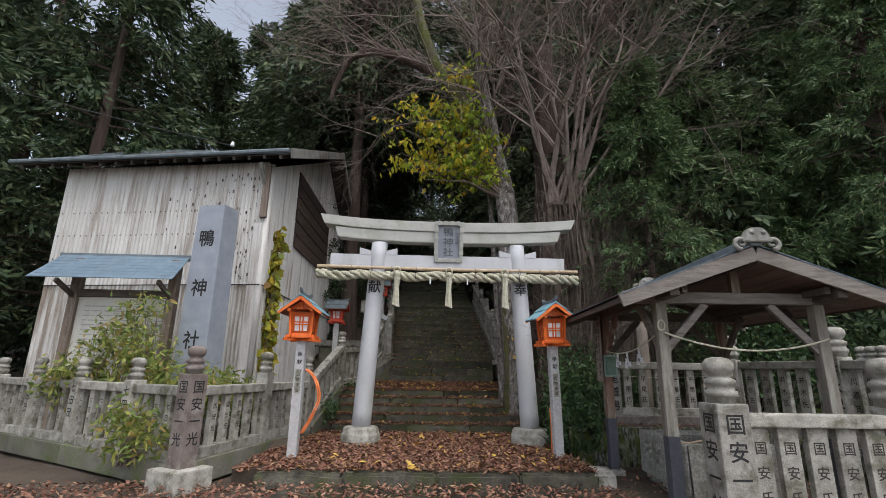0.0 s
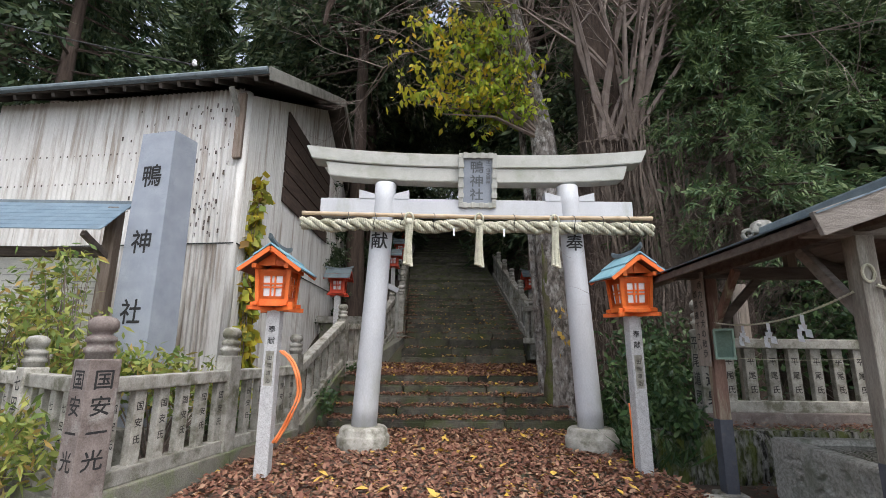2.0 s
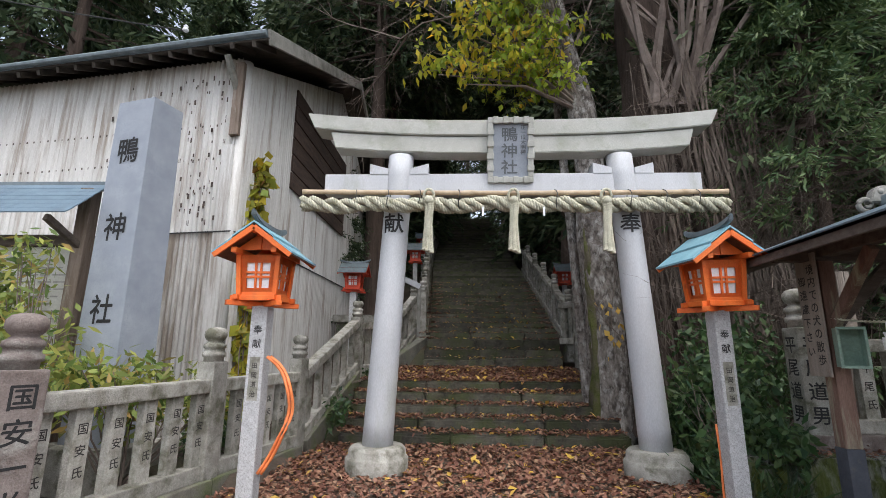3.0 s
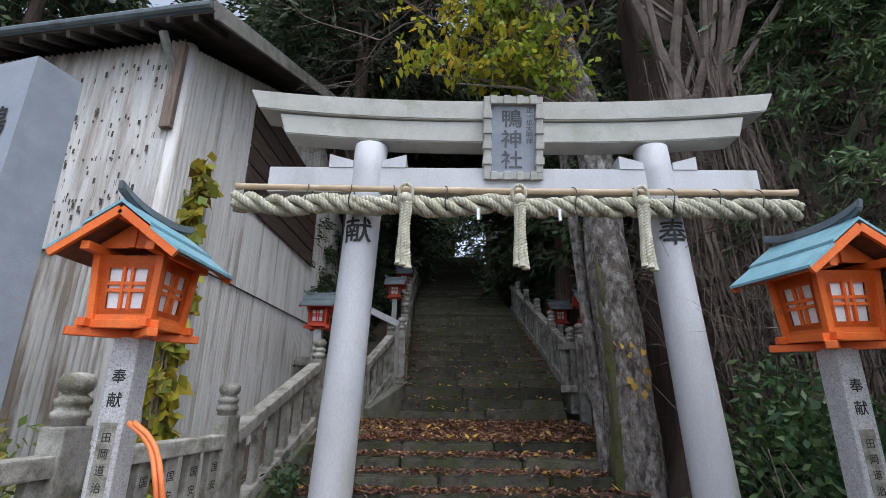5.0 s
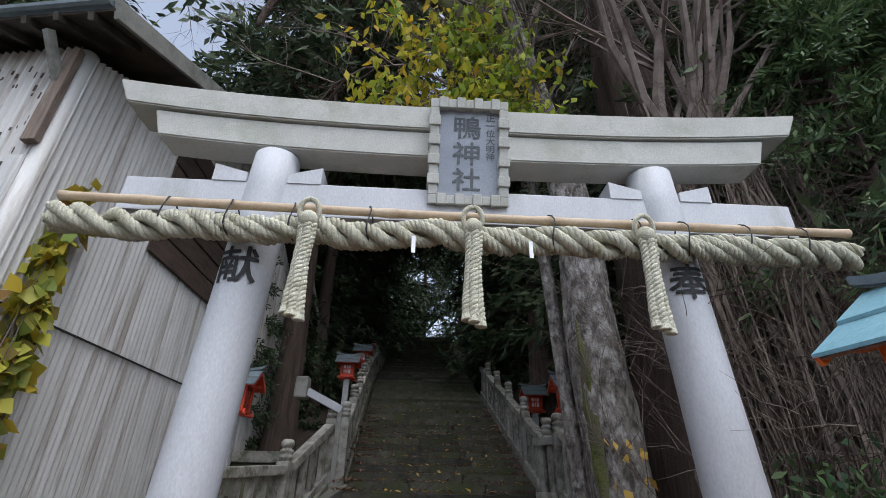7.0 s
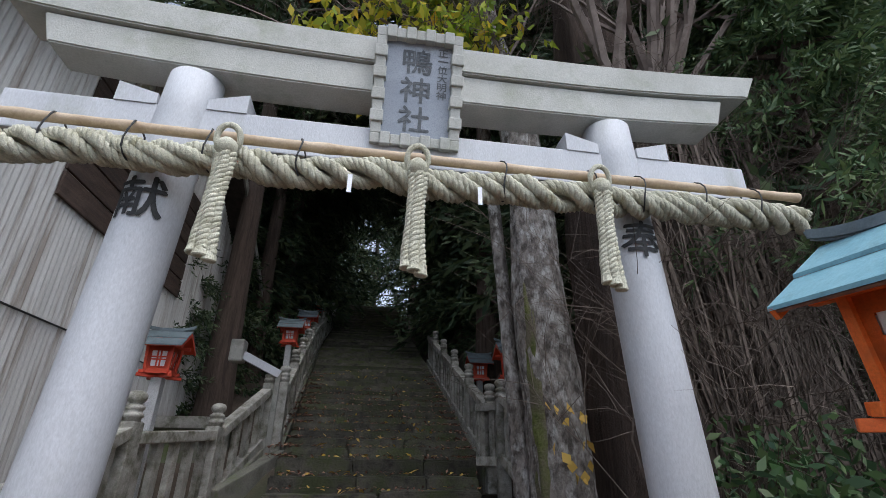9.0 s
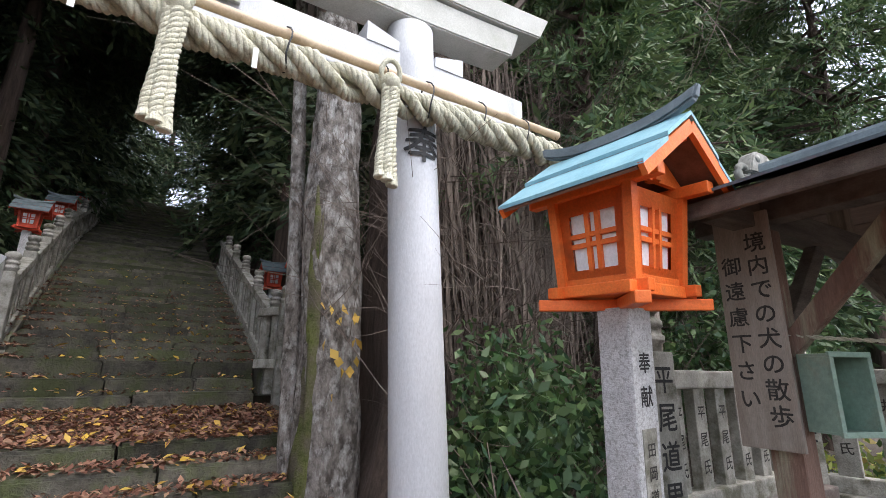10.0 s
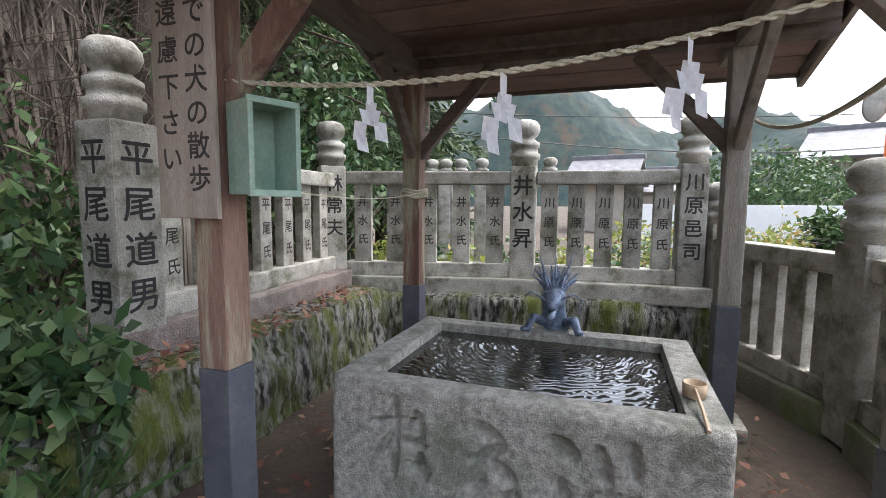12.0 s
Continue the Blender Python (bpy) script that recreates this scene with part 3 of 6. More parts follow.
# ---- lanterns ----
def lantern(m, paint, roof, post_h, label, detail=True, group="", size=1.0, post_label="", words="奉献"):
    """A roofed box lantern on a square stone post; its gable looks to -y."""
    t = thing("post_lantern", m, label, "lantern", group)
    if post_h:
        p = part("post", boxmesh((-0.085, -0.085, -0.3), (0.085, 0.085, post_h), 0.012), M_GRANITE, t, post_label or "square granite post")
        if detail:
            letter(words, 0.095, pose(0, -0.0865, post_h - 0.16), p, None, 1.5)
            part("name_plate", boxmesh((-0.052, -0.089, post_h - 0.95), (0.052, -0.084, post_h - 0.52), 0.001), M_STONE, p, "small engraved stone plate")
            letter("田岡道治", 0.062, pose(0, -0.091, post_h - 0.55), p, M_INK_FADED, 1.5)
    z = post_h
    s = size
    for a in (45, -45):  # diagonal cross under the corners
        part("lower_cross_bar", boxmesh((-0.385 * s, -0.032, z - 0.012), (0.385 * s, 0.032, z + 0.04 * s), 0.006, pose(0, 0, 0.004 * (a > 0), 0, 0, a)), paint, t)
    for k in range(4):  # sill frame with crossing ends
        part("sill_bar", boxmesh((-0.265 * s, -0.215 * s, z + 0.042 * s + 0.006 * (k % 2)), (0.265 * s, -0.165 * s, z + 0.095 * s + 0.006 * (k % 2)), 0.006, pose(0, 0, 0, 0, 0, 90 * k)), paint, t)
    b0, b1 = z + 0.1 * s, z + 0.515 * s
    w0, w1 = 0.18 * s, 0.207 * s
    bm = bmesh.new()
    box(bm, (-0.192 * s, -0.192 * s, b0 - 0.05 * s), (0.192 * s, 0.192 * s, b0 + 0.03 * s), 0.005)
    part("sill", bm, paint, t)

    def side(u, v):
        """u across -1..1, v up 0..1 -> local place on the flared front side."""
        w = w0 + (w1 - w0) * v
        return (u * w, -w, b0 + (b1 - b0) * v)
    for k in range(4):
        turn = pose(0, 0, 0, 0, 0, 90 * k)
        bm = bmesh.new()
        # frame with an opening
        outer = [side(-1, 0), side(1, 0), side(1, 1), side(-1, 1)]
        inner = [side(-0.62, 0.17), side(0.62, 0.17), side(0.62, 0.80), side(-0.62, 0.80)]
        ov, iv = [bm.verts.new(q) for q in outer], [bm.verts.new(q) for q in inner]
        for j in range(4):
            bm.faces.new((ov[j], ov[(j + 1) % 4], iv[(j + 1) % 4], iv[j]))
        bmesh.ops.solidify(bm, geom=bm.faces[:], thickness=0.03 * s)
        bmesh.ops.transform(bm, matrix=turn, verts=bm.verts)
        fr = part("side_frame", bm, paint, t)
        bm = bmesh.new()
        for u in (-0.14, 0.14):
            beam(bm, turn @ (Vector(side(u, 0.15)) + Vector((0, 0.006, 0))), turn @ (Vector(side(u, 0.82)) + Vector((0, 0.006, 0))), 0.022 * s, 0.018 * s)
        for v in (0.45, 0.56):
            beam(bm, turn @ (Vector(side(-0.64, v)) + Vector((0, 0.008, 0))), turn @ (Vector(side(0.64, v)) + Vector((0, 0.008, 0))), 0.018 * s, 0.022 * s)
        part("lattice", bm, paint, fr)
        bm = bmesh.new()
        bm.faces.new([bm.verts.new(turn @ (Vector(side(u, v)) + Vector((0, 0.018 * s, 0)))) for u, v in ((-0.64, 0.15), (0.64, 0.15), (0.64, 0.82), (-0.64, 0.82))])
        part("pane", bm, M_PANE, fr, "white frosted pane")
    # corner posts and top plate
    for cx in (-1, 1):
        for cy in (-1, 1):
            bm = bmesh.new()
            beam(bm, (cx * (w0 + 0.004), cy * (w0 + 0.004), b0), (cx * (w1 + 0.004), cy * (w1 + 0.004), b1 + 0.02), 0.045 * s, 0.045 * s)
            part("corner_post", bm, paint, t)
    zt = b1
    for xx in (-0.205, 0.205):
        part("purlin", boxmesh((xx * s - 0.028, -0.355 * s, zt), (xx * s + 0.028, 0.355 * s, zt + 0.055 * s), 0.005), paint, t)
    for yy in (-0.2, 0.2):
        bm = bmesh.new()
        a, b = yy - 0.012, yy + 0.012
        pr = [(-0.25, 0.05), (0.25, 0.05), (0.0, 0.235)]
        f = [bm.verts.new((x * s, a * s, zt + q * s)) for x, q in pr]
        g = [bm.verts.new((x * s, b * s, zt + q * s)) for x, q in pr]
        bm.faces.new(f)
        bm.faces.new(list(reversed(g)))
        for j in range(3):
            bm.faces.new((f[j], g[j], g[(j + 1) % 3], f[(j + 1) % 3]))
        bmesh.ops.recalc_face_normals(bm, faces=bm.faces)
        part("gable_board", bm, paint, t)
        bm = bmesh.new()
        box(bm, (-0.022 * s, yy * s - 0.03, zt + 0.05 * s), (0.022 * s, yy * s + 0.03, zt + 0.23 * s), 0.004)
        part("king_post", bm, paint, t)
    bm = bmesh.new()
    beam(bm, (0, -0.36 * s, zt + 0.225 * s), (0, 0.36 * s, zt + 0.225 * s), 0.05 * s, 0.05 * s, 0.005)
    part("ridge_beam", bm, paint, t)
    # two roof slopes, each with stepped sheets, boards below and barge boards
    for sx in (-1, 1):
        top, low = Vector((0, 0, zt + 0.30 * s)), Vector((sx * 0.41 * s, 0, zt - 0.0 * s))
        bm = bmesh.new()
        for k in range(2):
            a = top.lerp(low, 0.52 * k)
            b = top.lerp(low, 0.52 + 0.48 * k)
            lift = Vector((0, 0, 0.022 * s * (1 - k)))
            q = [a + lift, b + lift]
            vs = []
            for yy in (-0.40 * s, 0.40 * s):
                vs += [bm.verts.new((q[0].x, yy, q[0].z)), bm.verts.new((q[1].x, yy, q[1].z)), bm.verts.new((q[1].x, yy, q[1].z - 0.02 * s)), bm.verts.new((q[0].x, yy, q[0].z - 0.02 * s))]
            for j in range(4):
                bm.faces.new((vs[j], vs[(j + 1) % 4], vs[4 + (j + 1) % 4], vs[4 + j]))
            bm.faces.new(vs[:4][::-1])
            bm.faces.new(vs[4:])
        bmesh.ops.recalc_face_normals(bm, faces=bm.faces)
        part("roof_slope", bm, roof, t, "blue sheet-metal roof slope" if detail else "")
        for yy in (-0.385 * s, 0.385 * s):
            part("barge_board", beammesh((0, yy, zt + 0.255 * s), (sx * 0.395 * s, yy, zt - 0.035 * s), 0.025 * s, 0.055 * s, 0.0), paint, t)
        bm = bmesh.new()
        beam(bm, (0, 0, zt + 0.268 * s), (sx * 0.40 * s, 0, zt - 0.028 * s), 0.735 * s, 0.014 * s)
        part("roof_underside", bm, M_REDWOOD if detail else paint, t)
    bm = curved_beam(0.43 * s, 0.45 * s, zt + 0.295 * s, zt + 0.365 * s, 0.03 * s, 0.022 * s, 0.07 * s, 12)
    bmesh.ops.rotate(bm, cent=(0, 0, 0), matrix=Matrix.Rotation(math.pi / 2, 3, "Z"), verts=bm.verts)
    part("ridge_cap", bm, M_SLATEROOF, t, "dark upturned ridge cap")
    return t


lantern(pose(-2.085, 9.07, 0.0), M_ORANGE, M_BLUE, 2.035, "orange-painted wooden lantern with blue roof on a granite post", group="front lanterns", words="奉献")
lantern(pose(2.765, 9.335, -0.02, 2.2, -1.9, 3), M_ORANGE, M_BLUE, 2.055, "orange-painted wooden lantern with blue roof beside the torii", group="front lanterns")
for x, y, z, h in ((-2.79, 16.25, 0.95, 2.07), (-1.83, 22.55, 2.9, 2.02), (-1.86, 26.4, 4.28, 2.0), (-2.05, 33.0, 6.7, 2.0), (3.86, 21.8, 1.96, 2.0), (3.68, 17.9, 1.47, 2.0)):
    lantern(pose(x, y, z, 0, 0, 90), M_RED, M_SLATEROOF, h, "small red lantern with grey roof beside the stone steps", False, "stair lanterns", 0.92)
# orange hose looped beside the lantern post
bm = bmesh.new()
for o in (0.0, 0.035):
    tube(bm, [(-1.95 + 0.26 * math.sin(math.pi * (k / 16) ** 0.8) + o, 8.95 + 0.02 * math.sin(k), 1.52 - 1.1 * k / 16) for k in range(17)], 0.016, 8)
solo("hose", bm, M_HOSE, "orange rubber hose hanging against the lantern post", "hose", smooth=True)

lamp_foot = pose(2.765, 9.335, -0.02, 2.2, -1.9, 3)
bm = bmesh.new()
tube(bm, [lamp_foot @ Vector((-0.090 - 0.006 * math.sin(k), 0.092, 0.02 + 0.125 * k)) for k in range(8)], 0.011, 8)
solo("hose", bm, M_HOSE, "orange rubber hose running down behind the lantern post", "hose", smooth=True)

# ---- stone fences ----
FINIAL = [(0.105, 0.0), (0.105, 0.05), (0.125, 0.06), (0.125, 0.10), (0.105, 0.11), (0.105, 0.145), (0.12, 0.155), (0.12, 0.19), (0.095, 0.205), (0.075, 0.225), (0.105, 0.25), (0.122, 0.29), (0.118, 0.33), (0.09, 0.365), (0.04, 0.38)]


def fence_post(t, p, turn, w, z0, z1, words="", finial=1.0, both=False, size=0.16, mat=None):
    """A square post with a ringed, ball-topped finial."""
    m = pose(p[0], p[1], 0, 0, 0, turn)
    q = part("post", boxmesh((-w / 2, -w / 2, z0), (w / 2, w / 2, z1), 0.018, m), mat or M_STONE, t)
    if finial:
        f = w / 0.25 * finial
        bm = lathe([(r * f, z * f) for r, z in FINIAL], 18, m @ pose(0, 0, z1 - 0.005))
        part("finial", bm, mat or M_STONE, q, smooth=True)
    if words:
        letter(words, size, m @ pose(0, -w / 2 - 0.0015, z1 - 0.06), q, None, 1.25)
        if both:
            letter(words, size, m @ pose(0, 0, 0, 0, 0, both) @ pose(0, -w / 2 - 0.0015, z1 - 0.06), q, None, 1.25)
    return q


def fence_run(t, a, b, z0, height, count, words="", slope=(0, 0), rail=0.15, slat=0.15, curb=0.0, size=0.10, flip=False, cap_w=0.2):
    """Slats between a bottom and a top rail, from a to b (x, y); slope: rise at either end."""
    a, b = Vector((*a, 0)), Vector((*b, 0))
    d = (b - a)
    turn = math.degrees(math.atan2(d.y, d.x)) + (180 if flip else 0)
    za, zb = z0 + slope[0], z0 + slope[1]
    up = Vector((0, 0, 1))
    if curb:
        part("kerb", beammesh(a + up * (za - curb / 2), b + up * (zb - curb / 2), 0.32, curb, 0.02), M_STONE_DARK, t)
    part("bottom_rail", beammesh(a + up * (za + 0.08), b + up * (zb + 0.08), 0.19, 0.16, 0.015), M_STONE, t)
    part("top_rail", beammesh(a + up * (za + height - rail / 2), b + up * (zb + height - rail / 2), cap_w, rail, 0.02), M_STONE, t)
    for k in range(count):
        u = (k + 0.5) / count
        p = a.lerp(b, u)
        z = za + (zb - za) * u
        m = pose(p.x, p.y, z, 0, 0, turn)
        s = part("slat", boxmesh((-slat / 2, -0.045, 0.12), (slat / 2, 0.045, height - rail + 0.02), 0.008, m), M_STONE, t)
        if words:
            letter(words, size, m @ pose(0, -0.0465, height - rail - 0.06), s, M_INK_FADED, 1.75)


# street fence on the left of the terrace
left = thing("stone_fence", pose(0, 0, 0), "grey stone shrine fence with carved black names and ball finials", "fence", "stone fences")
line = [(-3.38, 7.75), (-4.80, 8.70), (-6.36, 9.67), (-7.93, 10.64), (-9.5, 11.6)]
for k, (a, b) in enumerate(zip(line, line[1:])):
    fence_run(left, b, a, 0.12, 1.12, 5, "七田氏" if k else "七田氏", curb=0.34)
for k, p in enumerate(line[1:]):
    fence_post(left, p, -32, 0.25, 0.0, 1.3, "七田茂", 1.0, size=0.18)
fence_post(left, line[0], -28, 0.30, 0.05, 1.43, "国安一光", 0.95, both=90, size=0.2, mat=M_BROWNSTONE)
part("corner_block", boxmesh((-0.32, -0.32, -0.3), (0.32, 0.32, 0.08), 0.03, pose(-3.38, 7.75, 0, 0, 0, -28)), M_STONE, left)
side = [(-3.36, 7.78), (-2.92, 9.76), (-2.53, 11.64)]
for k, (a, b) in enumerate(zip(side, side[1:])):
    fence_run(left, a, b, 0.16, 1.08, 6, "国安氏", curb=0.36)
fence_post(left, side[1], 78, 0.24, 0.0, 1.44, "", 1.1)
fence_post(left, side[2], 78, 0.22, 0.0, 1.44, "", 1.1)

stair_left = thing("stone_fence", pose(0, 0, 0), "mossy stone balustrade climbing beside the shrine steps", "fence", "stone fences")
fence_run(stair_left, (-2.50, 11.78), (-2.26, 14.3), 0.22, 1.05, 6, slope=(0, 0.93), slat=0.14, curb=0.35)
fence_post(stair_left, (-2.25, 14.39), 80, 0.22, 0.8, 2.25, "", 1.1)
fence_run(stair_left, (-2.25, 14.5), (-1.87, 16.45), 1.05, 1.1, 5, slope=(0, 0.1), slat=0.14, curb=0.35)
fence_post(stair_left, (-1.85, 16.52), 80, 0.22, 0.9, 2.31, "", 1.1)
stair_right = thing("stone_fence", pose(0, 0, 0), "mossy stone balustrade with ball finials beside the long flight", "fence", "stone fences")
fence_run(stair_right, (3.25, 15.2), (3.06, 16.65), 1.1, 1.2, 4, slope=(0, 0.7), slat=0.14)
fence_post(stair_right, (3.05, 16.72), 85, 0.22, 1.0, 2.9, "", 1.1)
fence_run(stair_right, (3.0, 16.8), (2.75, 17.3), 1.75, 1.1, 2, slat=0.14)


def stair_z(y):
    return 1.86 + 0.382 * (y - 17.75)


for t, x0 in ((stair_left, -1.62), (stair_right, 2.98)):
    if x0 < 0:
        fence_run(t, (-1.80, 16.62), (-1.42, 18.05), 1.15, 1.1, 4, slope=(0.05, 0.87), slat=0.14, curb=0.5)
        fence_post(t, (-1.41, 18.15), 0, 0.21, 1.4, 3.22, "", 1.1)
    for k in range(10 if x0 < 0 else 5):
        y0 = 18.2 + 1.9 * k - (0.9 if x0 > 0 else 0)
        x1, x2 = (x0 + max(0.0, 0.48 - 0.055 * (y - 18.2)) if x0 < 0 else x0 for y in (y0, y0 + 1.9))
        fence_post(t, (x1, y0), 0, 0.21, stair_z(y0) - 0.4, stair_z(y0) + 1.22, "", 1.1)
        fence_run(t, (x1, y0 + 0.1), (x2, y0 + 1.8), stair_z(y0), 1.12, 5, slope=(0.04, 0.69), slat=0.14, curb=0.5)

# fence behind and beside the wash pavilion
back = thing("stone_fence", pose(0, 0, 0), "grey stone fence with black family names on a mossy retaining wall", "fence", "stone fences")
fence_run(back, (4.36, 10.22), (6.80, 10.28), 0.68, 1.09, 7, "平尾氏", size=0.12, slat=0.17)
fence_run(back, (7.06, 10.16), (7.42, 8.27), 0.60, 1.21, 5, "井水氏", size=0.125, slat=0.2)
fence_run(back, (7.42, 7.99), (7.42, 6.53), 0.60, 1.21, 5, "川原氏", size=0.125, slat=0.185)
part("base_course", boxmesh((7.22, 6.2, 0.40), (7.62, 8.3, 0.60), 0.02), M_STONE, back)
part("base_course", beammesh((7.42, 8.3, 0.5), (7.06, 10.3, 0.5), 0.4, 0.2, 0.02), M_STONE, back)
part("base_course", boxmesh((4.0, 10.03, 0.47), (6.9, 10.46, 0.68), 0.02), M_BROWNSTONE, back)
fence_post(back, (4.19, 10.19), -4, 0.295, 0.5, 1.905, "平尾道男", 1.08, both=-90, size=0.215)
fence_post(back, (6.92, 10.29), -51, 0.28, 0.5, 1.86, "林常夫", 1.2, size=0.2)
fence_post(back, (7.44, 8.135), -90, 0.275, 0.5, 1.87, "井水昇", 1.25, size=0.235)
fence_post(back, (7.44, 6.40), -90, 0.265, 0.5, 1.87, "川原邑司", 1.25, size=0.19)

front = thing("stone_fence", pose(0, 0, 0), "grey stone fence with carved names closing the wash pavilion yard", "fence", "stone fences")
fence_run(front, (3.92, 5.68), (5.62, 5.63), 0.02, 1.09, 5, "国安氏", size=0.15, curb=0.26, slat=0.235)
fence_run(front, (5.9, 5.68), (7.3, 6.12), 0.02, 1.09, 5, "", curb=0.26, slat=0.2)
fence_post(front, (3.73, 5.67), 0, 0.38, -0.2, 1.22, "国安一美", 0.92, both=-90, size=0.235)
fence_post(front, (5.76, 5.64), 8, 0.30, -0.2, 1.2, "", 1.25)
fence_post(front, (7.42, 6.14), 16, 0.24, -0.2, 1.25, "", 1.2)


def rough_wall(p0, p1, z0, z1, deep, seed, cols=90, rows=22):
    """An uneven masonry face from p0 to p1 with a rounded, mossy top running back by deep."""
    p0, p1 = Vector((*p0, 0)), Vector((*p1, 0))
    d = p1 - p0
    n = d.normalized().cross(Vector((0, 0, 1)))
    verts, faces = [], []
    for j in range(rows + 9):
        for i in range(cols + 1):
            p = p0 + d * (i / cols)
            if j <= rows:
                z, back = z0 + (z1 - z0) * j / rows, 0.06 * (j / rows) ** 6
            else:
                z, back = z1 + 0.012, 0.06 + deep * (j - rows) / 8
            k = Vector((p.x * 3, p.y * 3, z * 4 + seed))
            w = 0.05 * noise.noise(k) + 0.03 * noise.noise(k * 3.1) + 0.014 * noise.noise(k * 8)
            q = p + n * (w if j <= rows else 0.0) - n * back
            verts.append((q.x, q.y, z + (w * 0.5 if j > rows else 0)))
    for j in range(rows + 8):
        for i in range(cols):
            q = j * (cols + 1) + i
            faces.append((q, q + 1, q + cols + 2, q + cols + 1))
    me = pymesh("wall_face", verts, faces)
    for p in me.polygons:
        p.use_smooth = True
    return me


wall = thing("retaining_wall", pose(0, 0, 0), "low dark mossy stone retaining wall below the fence", "wall", kind="structure")
part("wall_face", rough_wall((6.72, 10.0), (7.24, 6.2), -0.5, 0.42, 0.6, 1), M_WALLSTONE, wall)
part("wall_face", rough_wall((3.1, 9.74), (6.85, 9.6), -0.5, 0.48, 0.9, 5), M_WALLSTONE, wall)
part("wall_face", rough_wall((3.12, 12.4), (3.12, 9.7), -0.5, 0.4, 0.5, 9), M_WALLSTONE, wall)
part("wall_core", boxmesh((7.36, 6.3, -0.5), (7.75, 10.5, 0.40), 0.0), M_STONE_DARK, wall)

# ---- wash pavilion ----
PAV = pose(4.73, 7.77, 0, 0, 0, -3)
pav = thing("wash_pavilion", PAV, "open timber wash pavilion with dark weathered posts and blue-grey gabled roof", "pavilion")
for x in (-1.11, 1.11):
    for y in (-1.22, 1.22):
        # front posts (y < 0) take the paler wood, back posts the darker
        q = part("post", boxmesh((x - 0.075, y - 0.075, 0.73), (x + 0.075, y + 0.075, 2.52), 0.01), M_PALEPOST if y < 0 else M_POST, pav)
        part("post_shoe", boxmesh((x - 0.08, y - 0.08, -0.22), (x + 0.08, y + 0.08, 0.73), 0.008), M_PAINTFOOT, q, "dark painted metal foot")
        part("foot_stone", boxmesh((x - 0.16, y - 0.16, -0.32), (x + 0.16, y + 0.16, -0.13), 0.03), M_STONE, q)
for y in (-1.22, 1.22):
    # front tie beam and braces pale; back and inner beams in darker wood
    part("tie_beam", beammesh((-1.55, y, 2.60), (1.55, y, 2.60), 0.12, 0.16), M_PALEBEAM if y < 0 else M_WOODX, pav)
    part("king_post", boxmesh((-0.06, y - 0.05, 2.66), (0.06, y + 0.05, 3.06), 0.006), M_WOOD, pav)
    for x in (-1, 1):
        part("brace", beammesh((x * 1.08, y, 1.85), (x * 0.45, y, 2.52), 0.07, 0.10), M_PALEBEAM if y < 0 else M_WOODX, pav)
for x in (-1.11, 1.11):
    part("plate_beam", beammesh((x, -1.75, 2.63), (x, 1.55, 2.63), 0.13, 0.15), M_WOODX, pav)
    for y in (-1, 1):
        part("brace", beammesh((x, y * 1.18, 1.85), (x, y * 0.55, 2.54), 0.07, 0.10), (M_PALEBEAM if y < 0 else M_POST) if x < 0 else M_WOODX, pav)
part("ridge_beam", beammesh((0, -1.72, 3.06), (0, 1.5, 3.06), 0.12, 0.14), M_WOODX, pav)
for s in (-1, 1):
    eave, top = (s * 1.82, 2.40), (0, 3.20)
    for k in range(8):
        u, v = k / 8 + 0.003, (k + 1) / 8 - 0.003
        part("ceiling_plank", beammesh((s * 1.80 * u, -0.08, 3.155 - 0.66 * u), (s * 1.80 * v, -0.08, 3.155 - 0.66 * v), 3.36, 0.02, 0.0), M_CEIL, pav)
    for k in range(10):
        u, v = k / 10, (k + 1) / 10
        part("roof_sheet", beammesh((s * 1.84 * u, -0.08, 3.245 - 0.69 * u + 0.012), (s * 1.84 * v + s * 0.03, -0.08, 3.245 - 0.69 * v), 3.5, 0.014, 0.0), M_PAVROOF, pav)
    for y in (-1.80, 1.62):
        part("barge_board", beammesh((0, y, 3.13), (s * 1.86, y, 2.475), 0.045, 0.19), M_PALEBEAM, pav, "wide weathered barge board")
    part("eave_board", beammesh((s * 1.80, -1.8, 2.50), (s * 1.80, 1.62, 2.50), 0.04, 0.08), M_WOODX, pav, "dark eave board")
    part("purlin", beammesh((s * 0.95, -1.7, 2.66), (s * 0.95, 1.55, 2.66), 0.07, 0.09, 0.0), M_WOODX, pav)
part("ridge_cap", beammesh((0, -1.86, 3.29), (0, 1.68, 3.29), 0.17, 0.13, 0.03), M_SLATEROOF, pav)
